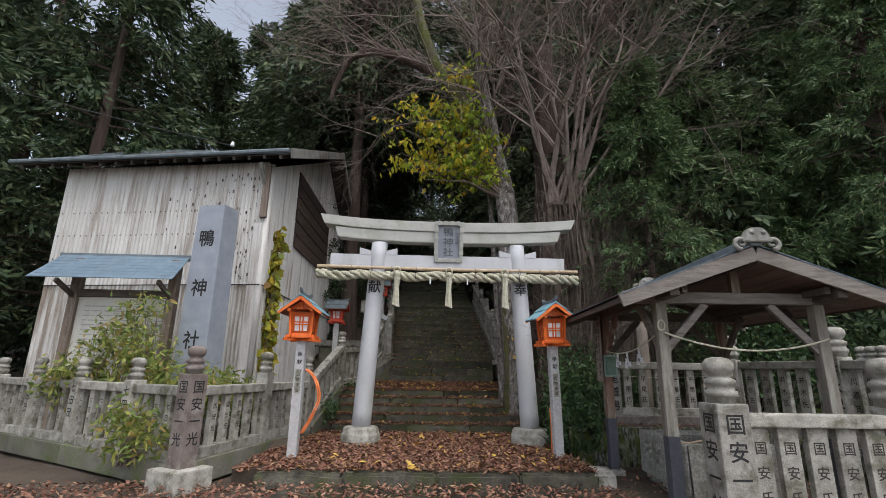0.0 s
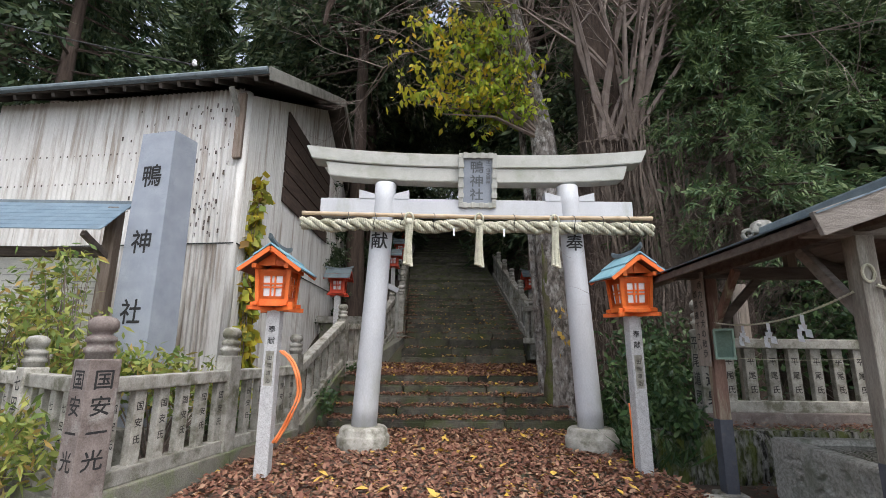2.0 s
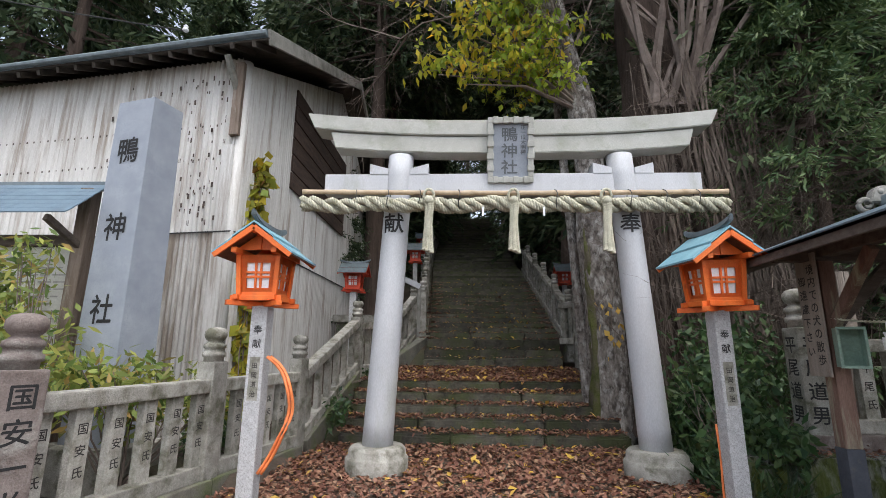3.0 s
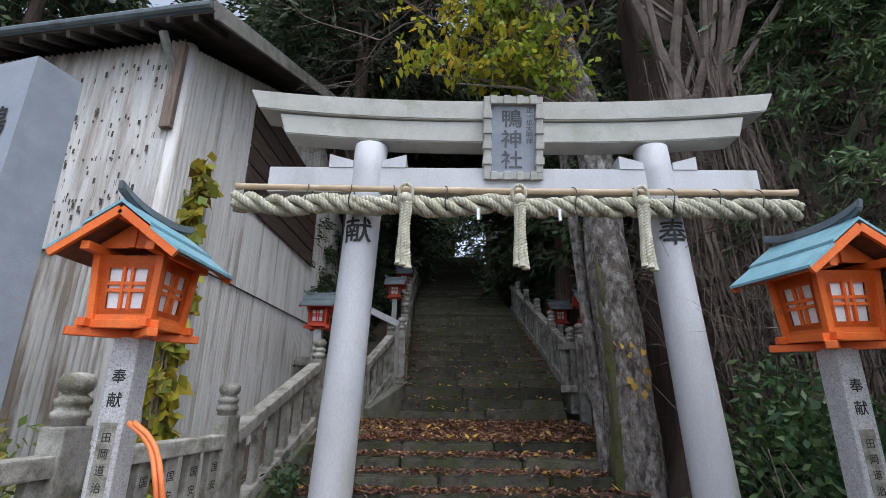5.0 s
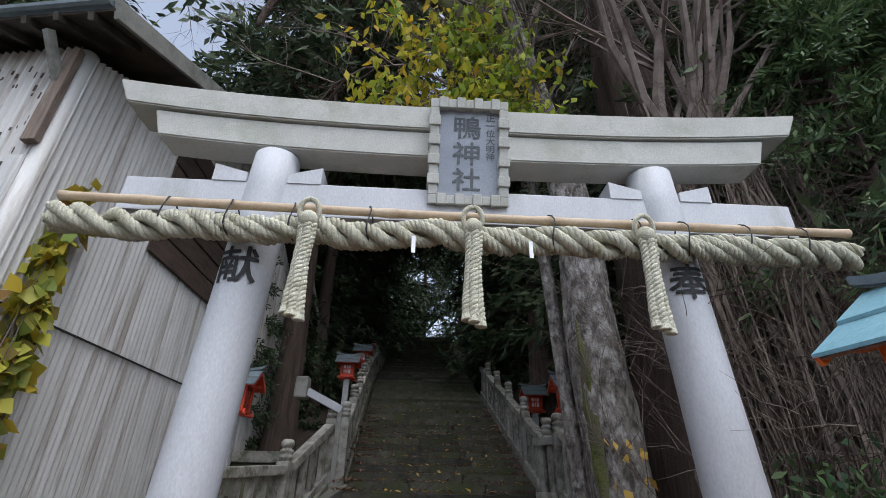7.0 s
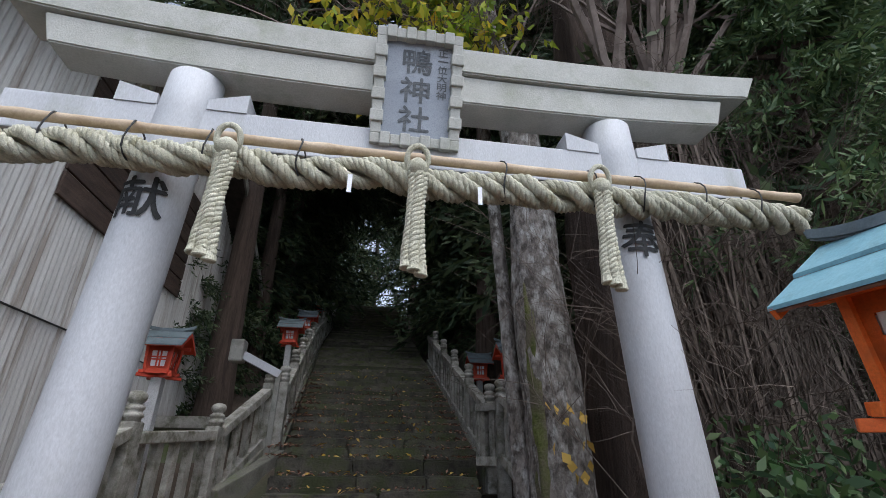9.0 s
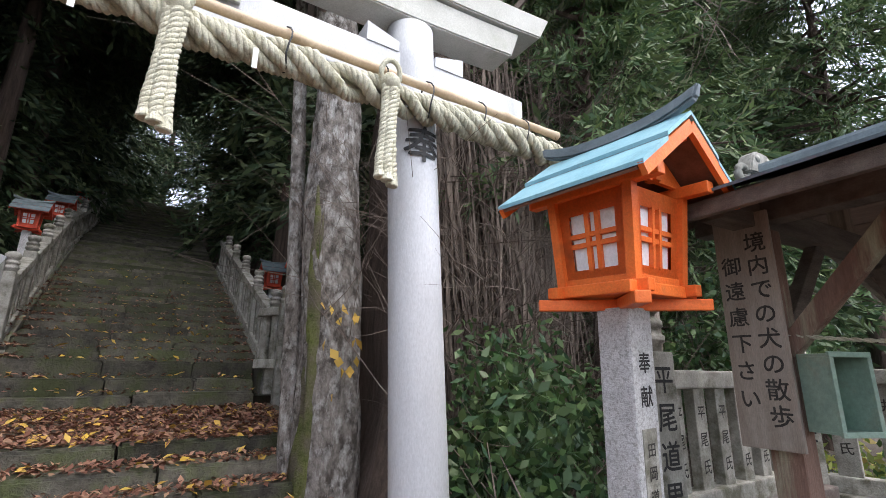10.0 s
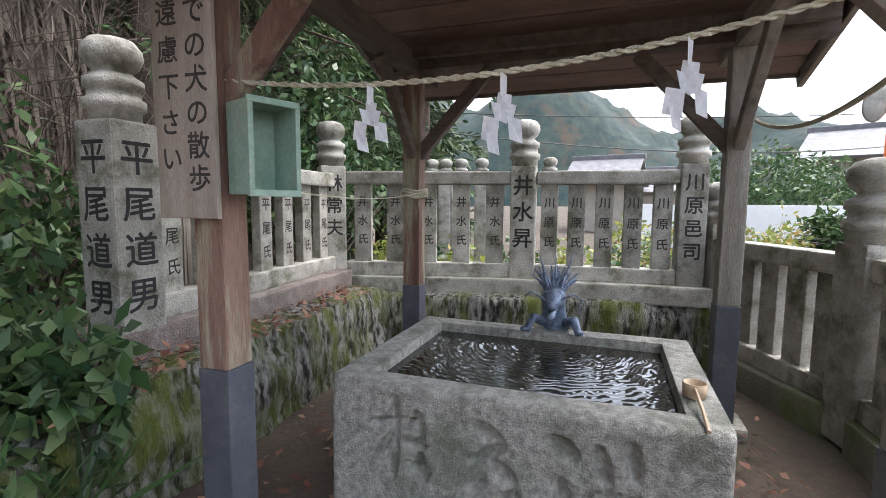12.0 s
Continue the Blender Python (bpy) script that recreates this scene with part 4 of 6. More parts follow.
for y in (-1.86, 1.68):
    bm = bmesh.new()
    prof = [(-0.20, 0.0), (0.20, 0.0), (0.17, 0.07), (0.13, 0.16), (0.07, 0.20), (-0.07, 0.20), (-0.13, 0.16), (-0.17, 0.07)]
    f_, b_ = [bm.verts.new((x, y - 0.05, 3.27 + z)) for x, z in prof], [bm.verts.new((x, y + 0.07, 3.27 + z)) for x, z in prof]
    bm.faces.new(f_)
    bm.faces.new(list(reversed(b_)))
    for k in range(8):
        bm.faces.new((f_[k], b_[k], b_[(k + 1) % 8], f_[(k + 1) % 8]))
    bmesh.ops.recalc_face_normals(bm, faces=bm.faces)
    bmesh.ops.bevel(bm, geom=bm.edges[:], offset=0.012, segments=2, affect="EDGES")
    e = part("ridge_end_tile", bm, M_VERGE, pav, "grey ridge-end tile with scrolls at its sides")
    for s in (-1, 1):
        sc = bmesh.new()
        tube(sc, [(s * (0.21 + 0.085 * math.cos(a) * (1 - a / 8)), y, 3.26 + 0.075 * math.sin(a) * (1 - a / 8)) for a in np.linspace(-1.5, 5.5, 20)], [0.034 - 0.0008 * k for k in range(20)], 7)
        part("scroll", sc, M_VERGE, e, smooth=True)
        boss = lathe([(0.0, -0.02), (0.03, -0.015), (0.035, 0.0), (0.0, 0.01)], 10, pose(s * 0.075, y - 0.055, 3.40, 90))
        bmesh.ops.remove_doubles(boss, verts=boss.verts, dist=0.001)
        part("boss", boss, M_VERGE, e, smooth=True)

# sign and offering box on the pavilion post
sign = thing("notice_board", pose(3.555, 9.08, 2.0, 0, 0, -92), "weathered wooden sign asking not to walk dogs here", "sign")
part("board", boxmesh((-0.145, -0.012, -0.62), (0.145, 0.012, 0.6), 0.004), M_BOARD, sign)
letter("境内での犬の散歩", 0.112, pose(0.065, -0.0135, 0.50), sign, M_INK_FADED, 1.14)
letter("御遠慮下さい", 0.108, pose(-0.07, -0.0135, 0.40), sign, M_INK_FADED, 1.3)
cup = thing("wooden_box", pose(3.68, 8.845, 1.49, 0, 0, -25), "open green-painted wooden box fixed to the pavilion post", "box")
for lo, hi in (((-0.098, -0.01, 0.0), (0.098, 0.0, 0.34)), ((-0.106, -0.17, -0.012), (0.106, 0.0, 0.0)), ((-0.106, -0.17, 0.34), (0.106, 0.0, 0.352)), ((-0.106, -0.17, 0.0), (-0.094, 0.0, 0.34)), ((0.094, -0.17, 0.0), (0.106, 0.0, 0.34))):
    part("panel", boxmesh(lo, hi, 0.002, pose(0, 0.05, 0)), M_GREENBOX, cup)
for lo, hi in (((-0.112, -0.184, -0.02), (0.112, -0.168, 0.006)), ((-0.112, -0.184, 0.334), (0.112, -0.168, 0.36)), ((-0.112, -0.184, 0.006), (-0.09, -0.168, 0.334)), ((0.09, -0.184, 0.006), (0.112, -0.168, 0.334))):
    part("front_trim", boxmesh(lo, hi, 0.003, pose(0, 0.05, 0)), M_GREENBOX, cup)

# basin
BX0, BX1, BY0, BY1, BZ = 4.08, 5.44, 7.04, 8.84, 0.52
BASIN = pose(4.66, 7.80, 0.054, 0, 0, -4.5) @ pose(-4.76, -7.94, 0)  # the basin stands a little askew
basin = thing("stone_basin", BASIN, "carved granite purification basin full of rippling water", "basin")
bm = bmesh.new()
o = 0.04
rings = [
    [(BX0 + o + 0.04, BY0 + o, -0.25), (BX1 - o, BY0 + o, -0.25), (BX1 - o, BY1 - o, -0.25), (BX0 + o + 0.04, BY1 - o, -0.25)],
    [(BX0 + 0.045, BY0, BZ), (BX1, BY0, BZ), (BX1, BY1, BZ), (BX0 + 0.045, BY1, BZ)],
    [(BX0 + 0.16, BY0 + 0.16, BZ), (BX1 - 0.14, BY0 + 0.16, BZ), (BX1 - 0.14, BY1 - 0.16, BZ), (BX0 + 0.16, BY1 - 0.16, BZ)],
    [(BX0 + 0.2, BY0 + 0.2, BZ - 0.3), (BX1 - 0.18, BY0 + 0.2, BZ - 0.3), (BX1 - 0.18, BY1 - 0.2, BZ - 0.3), (BX0 + 0.2, BY1 - 0.2, BZ - 0.3)],
]
rv = [[bm.verts.new(q) for q in r] for r in rings]
for a, b in zip(rv, rv[1:]):
    for k in range(4):
        bm.faces.new((a[k], a[(k + 1) % 4], b[(k + 1) % 4], b[k]))
bm.faces.new(rv[3])
bm.faces.new(list(reversed(rv[0])))
bmesh.ops.bevel(bm, geom=[e for e in bm.edges if e.calc_face_angle(0) > 0.3], offset=0.03, segments=3, affect="EDGES")
part("trough", bm, M_BASIN, basin)
part("plinth", boxmesh((BX0 + 0.08, BY0 + 0.1, -0.4), (BX1 - 0.1, BY1 - 0.1, -0.12), 0.03), M_STONE_DARK, basin)
water_m = bpy.data.materials.new("water")
water_m.use_nodes = True
wt = water_m.node_tree
wb = wt.nodes["Principled BSDF"]
wb.inputs["Base Color"].default_value = (0.018, 0.017, 0.012, 1)
wb.inputs["Roughness"].default_value = 0.03
wb.inputs["Specular IOR Level"].default_value = 0.7
wc = wt.nodes.new("ShaderNodeTexCoord")
ww = wt.nodes.new("ShaderNodeTexWave")
ww.wave_type = "RINGS"
ww.rings_direction = "Z"
ww.inputs["Scale"].default_value = 6.5
ww.inputs["Distortion"].default_value = 9.0
ww.inputs["Detail"].default_value = 2.0
wmap = wt.nodes.new("ShaderNodeMapping")
wmap.inputs["Location"].default_value = (-5.2, -7.9, 0)
wt.links.new(wc.outputs["Object"], wmap.inputs["Vector"])
wt.links.new(wmap.outputs[0], ww.inputs["Vector"])
wbump = wt.nodes.new("ShaderNodeBump")
wbump.inputs["Strength"].default_value = 0.09
wbump.inputs["Distance"].default_value = 0.03
wt.links.new(ww.outputs["Fac"], wbump.inputs["Height"])
wt.links.new(wbump.outputs[0], wb.inputs["Normal"])
bm = bmesh.new()
bm.faces.new([bm.verts.new(q) for q in ((BX0 + 0.15, BY0 + 0.15, BZ - 0.06), (BX1 - 0.13, BY0 + 0.15, BZ - 0.06), (BX1 - 0.13, BY1 - 0.15, BZ - 0.06), (BX0 + 0.15, BY1 - 0.15, BZ - 0.06))])
part("water", bm, water_m, basin, "dark rippling water")

# ---- building ----
house = thing("storehouse", pose(0, 0, 0), "tall storehouse clad in pale corrugated metal with dark eaves", "building")
HX0, HX1, HY0, HY1 = -9.85, -4.0, 11.95, 24.6
RIDGE_Y, RIDGE_Z, EAVE_Z = 18.3, 10.0, 6.95


def corrugated(p0, p1, bottom, tops, pitch=0.11, depth=0.027, per=8):
    """A sheet of upright corrugations from p0 to p1; tops(u) gives its height."""
    p0, p1 = Vector((*p0, 0)), Vector((*p1, 0))
    d = p1 - p0
    n = d.normalized().cross(Vector((0, 0, 1)))
    cols = int(d.length / pitch * per)
    bm = bmesh.new()
    prev = None
    for k in range(cols + 1):
        u = k / cols
        p = p0 + d * u + n * (depth * math.sin(u * d.length / pitch * 2 * math.pi))
        cur = (bm.verts.new((p.x, p.y, bottom)), bm.verts.new((p.x, p.y, tops(u))))
        if prev:
            bm.faces.new((prev[0], cur[0], cur[1], prev[1]))
        prev = cur
    return bm


def gable_top(u):
    y = HY0 + (HY1 - HY0) * u
    return EAVE_Z - 0.1 + (RIDGE_Z - EAVE_Z) * (1 - abs(y - RIDGE_Y) / (RIDGE_Y - HY0))


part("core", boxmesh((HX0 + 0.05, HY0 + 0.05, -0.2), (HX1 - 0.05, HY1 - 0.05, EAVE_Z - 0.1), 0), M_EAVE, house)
part("front_sheet", corrugated((HX0, HY0 - 0.02), (HX1 - 0.1, HY0 - 0.02), 3.58, lambda u: EAVE_Z), M_METAL, house, "pale corrugated metal sheet", True)
part("front_sheet", corrugated((HX0, HY0), (HX1 - 0.1, HY0), 0.0, lambda u: 3.6), M_METAL_LOW, house, "streaked corrugated metal sheet", True)
part("side_sheet", corrugated((HX1 + 0.02, HY0 + 0.1), (HX1 + 0.02, HY1), 3.58, gable_top), M_METAL, house, "", True)
part("side_sheet", corrugated((HX1, HY0 + 0.1), (HX1, HY1), 0.0, lambda u: 3.6), M_METAL, house, "", True)
part("far_sheet", corrugated((HX0, HY1), (HX0, HY0), 0.0, lambda u: gable_top(1 - u)), M_METAL, house, "", True)
bm = lathe([(0.13, 0.0), (0.13, EAVE_Z - 0.05)], 20, pose(HX1 - 0.1, HY0 + 0.1, 0))
part("corner_flashing", bm, M_METAL, house, "rounded pale metal corner", True)
part("corner_flashing", boxmesh((HX1 - 0.34, HY0 - 0.045, 0.0), (HX1 - 0.1, HY0 - 0.03, 5.2), 0.004), M_METAL, house)
bm = bmesh.new()
box(bm, (HX0, HY0 - 0.05, 3.56), (HX1, HY0 - 0.04, 3.585))
box(bm, (HX1 + 0.036, HY0, 3.56), (HX1 + 0.046, HY1, 3.585))
part("seam_wire", bm, M_WIRE, house)
for k in range(6):
    part("louvre_plank", boxmesh((HX1 + 0.04, 14.3, 5.20 + 0.42 * k), (HX1 + 0.09, 19.1, 5.58 + 0.42 * k), 0.008, None), M_PLANK, house)
for s, (ya, yb) in enumerate(((11.35, RIDGE_Y), (25.2, RIDGE_Y))):
    za = 7.02
    d = Vector((0, yb - ya, RIDGE_Z + 0.25 - za))
    bm = bmesh.new()
    nrm = Vector((0, -d.z, d.y)).normalized() * (1 if d.y > 0 else -1)
    vs = []
    for x in (-11.1, -3.35):
        for q in (Vector((x, ya, za)), Vector((x, yb, RIDGE_Z + 0.25))):
            vs.append(bm.verts.new(q))
    bm.faces.new((vs[0], vs[1], vs[3], vs[2]))
    bmesh.ops.solidify(bm, geom=bm.faces[:], thickness=0.06)
    part("roof_slope", bm, M_SLATEROOF, house, "dark corrugated roof")
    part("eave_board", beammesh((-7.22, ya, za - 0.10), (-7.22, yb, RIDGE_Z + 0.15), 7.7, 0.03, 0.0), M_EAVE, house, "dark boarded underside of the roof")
    part("verge_board", beammesh((-3.36, ya, za - 0.08), (-3.36, yb, RIDGE_Z + 0.17), 0.06, 0.26), M_VERGE, house, "grey weathered verge board")
    for k in range(18):
        x = -10.8 + 0.42 * k
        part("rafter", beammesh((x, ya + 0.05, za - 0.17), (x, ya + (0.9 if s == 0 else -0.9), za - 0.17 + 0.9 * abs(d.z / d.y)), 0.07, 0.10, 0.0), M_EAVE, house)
bm = bmesh.new()
tube(bm, [(-11.1, 11.3, 7.0), (-7, 11.3, 6.98), (-3.4, 11.3, 7.0)], 0.06, 8)
part("gutter", bm, M_SLATEROOF, house)
part("bracket", beammesh((-4.15, 11.93, 6.2), (-4.2, 11.5, 6.75), 0.08, 0.12), M_VERGE, house)
part("bracket_post", boxmesh((-4.2, 11.82, 5.35), (-4.02, 11.92, 6.8), 0.01), M_WOOD, house)
rs = random.Random(4)
bm = bmesh.new()
for k in range(150):
    x = HX1 - 0.3 - abs(rs.gauss(0, 1.0))
    z = rs.uniform(3.7, 6.6)
    if x > HX0 and rs.random() < 0.9:
        s = rs.uniform(0.02, 0.05)
        box(bm, (x - s * 0.4, HY0 - 0.042, z - s), (x + s * 0.4, HY0 - 0.034, z + s))
for row in (4.3, 4.95, 5.6):
    for k in range(36):
        x = HX0 + 0.1 + 0.15 * k
        box(bm, (x - 0.012, HY0 - 0.042, row - 0.02), (x + 0.012, HY0 - 0.034, row + 0.02))
tagged(part("nail_head", bm, M_RUST, house, "dark peeling spots and nail heads"), kind="stuff")

# the front swings back towards its far corner
for ob in house.children:
    for v in ob.data.vertices:
        near = max(0.0, min(1.1, (RIDGE_Y - v.co.y) / 6.5))
        v.co.y += max(0.0, -3.9 - v.co.x) * 0.165 * near
        v.co.x += min(0.0, (v.co.x + 8.0)) * 0.12 * near

# notice board with blue awning
nb = thing("notice_shelter", pose(0, 0, 0), "roofed notice board with blue slatted awning and pale poster", "notice board")
for k in range(7):
    u, v = k / 7, (k + 1) / 7
    part("awning_sheet", beammesh((-6.45, 10.45 - 0.75 * u, 3.88 - 0.62 * u + 0.012), (-6.45, 10.45 - 0.75 * v - 0.02, 3.88 - 0.62 * v), 2.75 + 0.15 * v, 0.014, 0.0), M_BLUEAWN, nb)
part("awning_back", boxmesh((-7.9, 10.43, 3.82), (-5.05, 10.55, 3.94), 0.01), M_SLATEROOF, nb)
for x in (-7.35, -5.3):
    part("post", boxmesh((x - 0.09, 10.3, 0.0), (x + 0.09, 10.48, 3.8), 0.01), M_WOOD, nb)
    part("brace", beammesh((x, 10.35, 2.95), (x, 9.75, 3.22), 0.07, 0.09), M_WOODX, nb)
part("board", boxmesh((-7.26, 10.38, 1.5), (-5.4, 10.44, 2.95), 0.01), M_POSTER, nb, "pale poster board")
part("lintel", boxmesh((-7.35, 10.32, 2.96), (-5.3, 10.46, 3.12), 0.01), M_WOODX, nb)
rs = random.Random(8)
for k in range(10):
    z, x = 2.75 - 0.1 * k, -7.1
    while x < -5.6:
        w = rs.uniform(0.08, 0.3)
        part("print_line", boxmesh((x, 10.374, z), (x + w, 10.377, z + 0.022), 0), M_PRINT, nb)
        x += w + 0.03

# monument
mon = thing("stone_monument", pose(-4.50, 10.27, 0, 0, 0, -15), "tall polished grey granite pillar carved with the shrine name", "monument")
bm = bmesh.new()
v0 = [bm.verts.new(q) for q in ((-0.38, -0.28, 0.4), (0.38, -0.28, 0.4), (0.38, 0.28, 0.4), (-0.38, 0.28, 0.4))]
v1 = [bm.verts.new(q) for q in ((-0.325, -0.24, 5.0), (0.325, -0.24, 5.0), (0.325, 0.24, 5.0), (-0.325, 0.24, 5.0))]
tip = bm.verts.new((0, 0, 5.1))
for k in range(4):
    bm.faces.new((v0[k], v0[(k + 1) % 4], v1[(k + 1) % 4], v1[k]))
    bm.faces.new((v1[k], v1[(k + 1) % 4], tip))
bm.faces.new(list(reversed(v0)))
bmesh.ops.bevel(bm, geom=[e for e in bm.edges if e.calc_face_angle(0) > 0.2], offset=0.012, segments=2, affect="EDGES")
sh = part("shaft", bm, M_POLISHED, mon)
for k, ch in enumerate("鴨神社"):
    z = 4.45 - 1.09 * k
    letter(ch, 0.40, pose(-0.02, -0.2835 + 0.04 * (z - 0.6) / 4.6, z + 0.02, -0.5), sh)
part("base", boxmesh((-0.6, -0.5, -0.1), (0.6, 0.5, 0.42), 0.03), M_STONE, mon)

# ---- plants ----
def rand_dirs(r, n):
    v = r.normal(size=(n, 3))
    return v / np.linalg.norm(v, axis=1)[:, None]


def diamond_mesh(name, pos, along, width_dir, length, width, fold=0.0):
    """Leaves as four-cornered blades: pos (n,3) foot, along and width_dir unit (n,3), sizes (n,)."""
    n = len(pos)
    length, width = np.asarray(length).reshape(-1, 1) * np.ones((n, 1)), np.asarray(width).reshape(-1, 1) * np.ones((n, 1))
    nrm = np.cross(along, width_dir)
    mid = pos + along * length * 0.45
    v = np.stack([pos, mid + width_dir * width / 2 + nrm * width * fold, pos + along * length, mid - width_dir * width / 2 + nrm * width * fold], axis=1).reshape(-1, 3)
    me = bpy.data.meshes.new(name)
    me.vertices.add(4 * n)
    me.vertices.foreach_set("co", v.astype(np.float32).ravel())
    me.loops.add(4 * n)
    me.loops.foreach_set("vertex_index", np.arange(4 * n, dtype=np.int32))
    me.polygons.add(n)
    me.polygons.foreach_set("loop_start", np.arange(0, 4 * n, 4, dtype=np.int32))
    me.update(calc_edges=True)
    me.validate()
    return me


def perpendicular(r, d):
    w = np.cross(d, rand_dirs(r, len(d)))
    return w / (np.linalg.norm(w, axis=1)[:, None] + 1e-9)


def unit(v):
    return v / (np.linalg.norm(v, axis=1)[:, None] + 1e-9)


def sprays(name, r, feet, heads, per, length, width, spread=0.55):
    """Feathery conifer sprays: blades fanned along short drooping stems."""
    n = len(feet)
    k = np.tile(np.linspace(0.05, 1.0, per), n)
    f = np.repeat(feet, per, axis=0)
    h = np.repeat(heads, per, axis=0)
    side = np.repeat(perpendicular(r, heads), per, axis=0)
    sign = np.where(np.tile(np.arange(per), n) % 2 == 0, 1.0, -1.0)[:, None]
    stem = np.repeat(r.uniform(0.7, 1.3, n), per) * length
    pos = f + h * (k * stem)[:, None] + np.array([0, 0, -1.0]) * (0.25 * k ** 2 * stem)[:, None]
    along = unit(h + side * sign * spread + r.normal(size=(n * per, 3)) * 0.18 - np.array([0, 0, 0.25]))
    wd = perpendicular(r, along)
    return diamond_mesh(name, pos, along, wd, length * r.uniform(0.45, 0.85, n * per), width * r.uniform(0.7, 1.3, n * per), 0.1)


def branch_list(verts, faces, pts, radii, n=4):
    base = len(verts)
    for k, p in enumerate(pts):
        d = (pts[min(k + 1, len(pts) - 1)] - pts[max(k - 1, 0)]).normalized()
        s = d.cross(Vector((0.21, 0.33, 0.92)))
        s = s.normalized() if s.length > 1e-4 else Vector((1, 0, 0))
        u = s.cross(d)
        for j in range(n):
            a = 2 * math.pi * j / n
            verts.append(p + radii[k] * (math.cos(a) * s + math.sin(a) * u))
    for k in range(len(pts) - 1):
        for j in range(n):
            faces.append((base + k * n + j, base + k * n + (j + 1) % n, base + (k + 1) * n + (j + 1) % n, base + (k + 1) * n + j))


def grow(rs, verts, faces, p, d, length, radius, depth, droop=0.0, kids=4, wander=0.25, tips=None):
    """A tapering limb that forks into thinner ones."""
    seg = 5 if depth else 4
    pts, radii, q = [p.copy()], [radius], d.copy()
    for k in range(seg):
        q = (q + Vector((rs.gauss(0, wander), rs.gauss(0, wander), rs.gauss(0, wander) - droop)) * 0.5).normalized()
        pts.append(pts[-1] + q * length / seg)
        radii.append(radius * (1 - 0.75 * (k + 1) / seg))
    branch_list(verts, faces, pts, radii, 5 if radius > 0.05 else 3)
    if tips is not None and depth == 0:
        tips.extend(pts[2:])
    if depth:
        for k in range(kids):
            u = rs.uniform(0.3, 1.0)
            i = min(seg - 1, int(u * seg))
            at = pts[i].lerp(pts[i + 1], u * seg - i)
            side = Vector((rs.gauss(0, 1), rs.gauss(0, 1), rs.gauss(0, 0.7))).normalized()
            nd = (q * 0.8 + side * 0.75).normalized()
            grow(rs, verts, faces, at, nd, length * rs.uniform(0.45, 0.75), max(radius * 0.42, 0.004), depth - 1, droop, kids, wander, tips)


def tapered_trunk(rs, h, r0, r1, lean=(0, 0), n=12, rings=12, rough=0.12):
    bm = bmesh.new()
    prev = None
    for k in range(rings + 1):
        u = k / rings
        rad = (r0 + (r1 - r0) * u) * (1 + 0.5 * (1 - u) ** 8)
        c = Vector((lean[0] * u + 0.05 * math.sin(3 * u), lean[1] * u, h * u))
        ring = []
        for j in range(n):
            a = 2 * math.pi * j / n
            w = 1 + rough * noise.noise((math.cos(a) * 1.7 + r0 * 9, math.sin(a) * 1.7, u * h * 0.5)) + rough * 0.6 * math.sin(a * 5 + r0 * 31)
            ring.append(bm.verts.new(c + Vector((math.cos(a), math.sin(a), 0)) * rad * w))
        if prev:
            for j in range(n):
                bm.faces.new((prev[j], prev[(j + 1) % n], ring[(j + 1) % n], ring[j]))
        prev = ring
    bm.faces.new(prev)
    return bm


def conifer(m, h, rad, low, clumps, per_clump, blade, seed, mat, label, near=False):
    r, rs = np.random.default_rng(seed), random.Random(seed)
    t = thing("cedar_tree", m, label, "tree", "cedar trees")
    part("trunk", tapered_trunk(rs, h * 0.97, 0.0125 * h, 0.03, n=10), M_CEDARBARK, t, smooth=True)
    feet, heads = [], []
    verts, faces = [], []
    for k in range(clumps):
        u = low + (1 - low) * (k + rs.random()) / clumps
        reach = rad * (1 - 0.86 * ((u - low) / (1 - low)) ** 1.2) * rs.uniform(0.55, 1.1)
        a = rs.uniform(0, 2 * math.pi)
        root = Vector((0, 0, h * u))
        end = Vector((math.cos(a) * reach, math.sin(a) * reach, h * u - 0.18 * reach + rs.uniform(-0.3, 0.2)))
        branch_list(verts, faces, [root, root.lerp(end, 0.5) + Vector((0, 0, 0.1 * reach)), end], [0.05, 0.03, 0.012], 4)
        s = r.uniform(0.25, 1.0, per_clump) ** 0.7
        p = np.array(root)[None] * (1 - s[:, None]) + np.array(end)[None] * s[:, None]
        p[:, 2] += 0.1 * reach * 4 * s * (1 - s)
        p += r.normal(size=p.shape) * np.array([0.22, 0.22, 0.13]) * (0.5 + 0.22 * reach)
        out = np.array([math.cos(a), math.sin(a), -0.35])
        d = unit(out[None] + r.normal(size=p.shape) * 0.55)
        feet.append(p)
        heads.append(d)
    tagged(part("branch", pymesh("branch", verts, faces), M_CEDARBARK, t), kind="stuff")
    part("crown", sprays("crown", r, np.vstack(feet), np.vstack(heads), 7 if near else 6, blade, blade * (0.14 if near else 0.2)), mat, t, "drooping evergreen foliage")
    return t


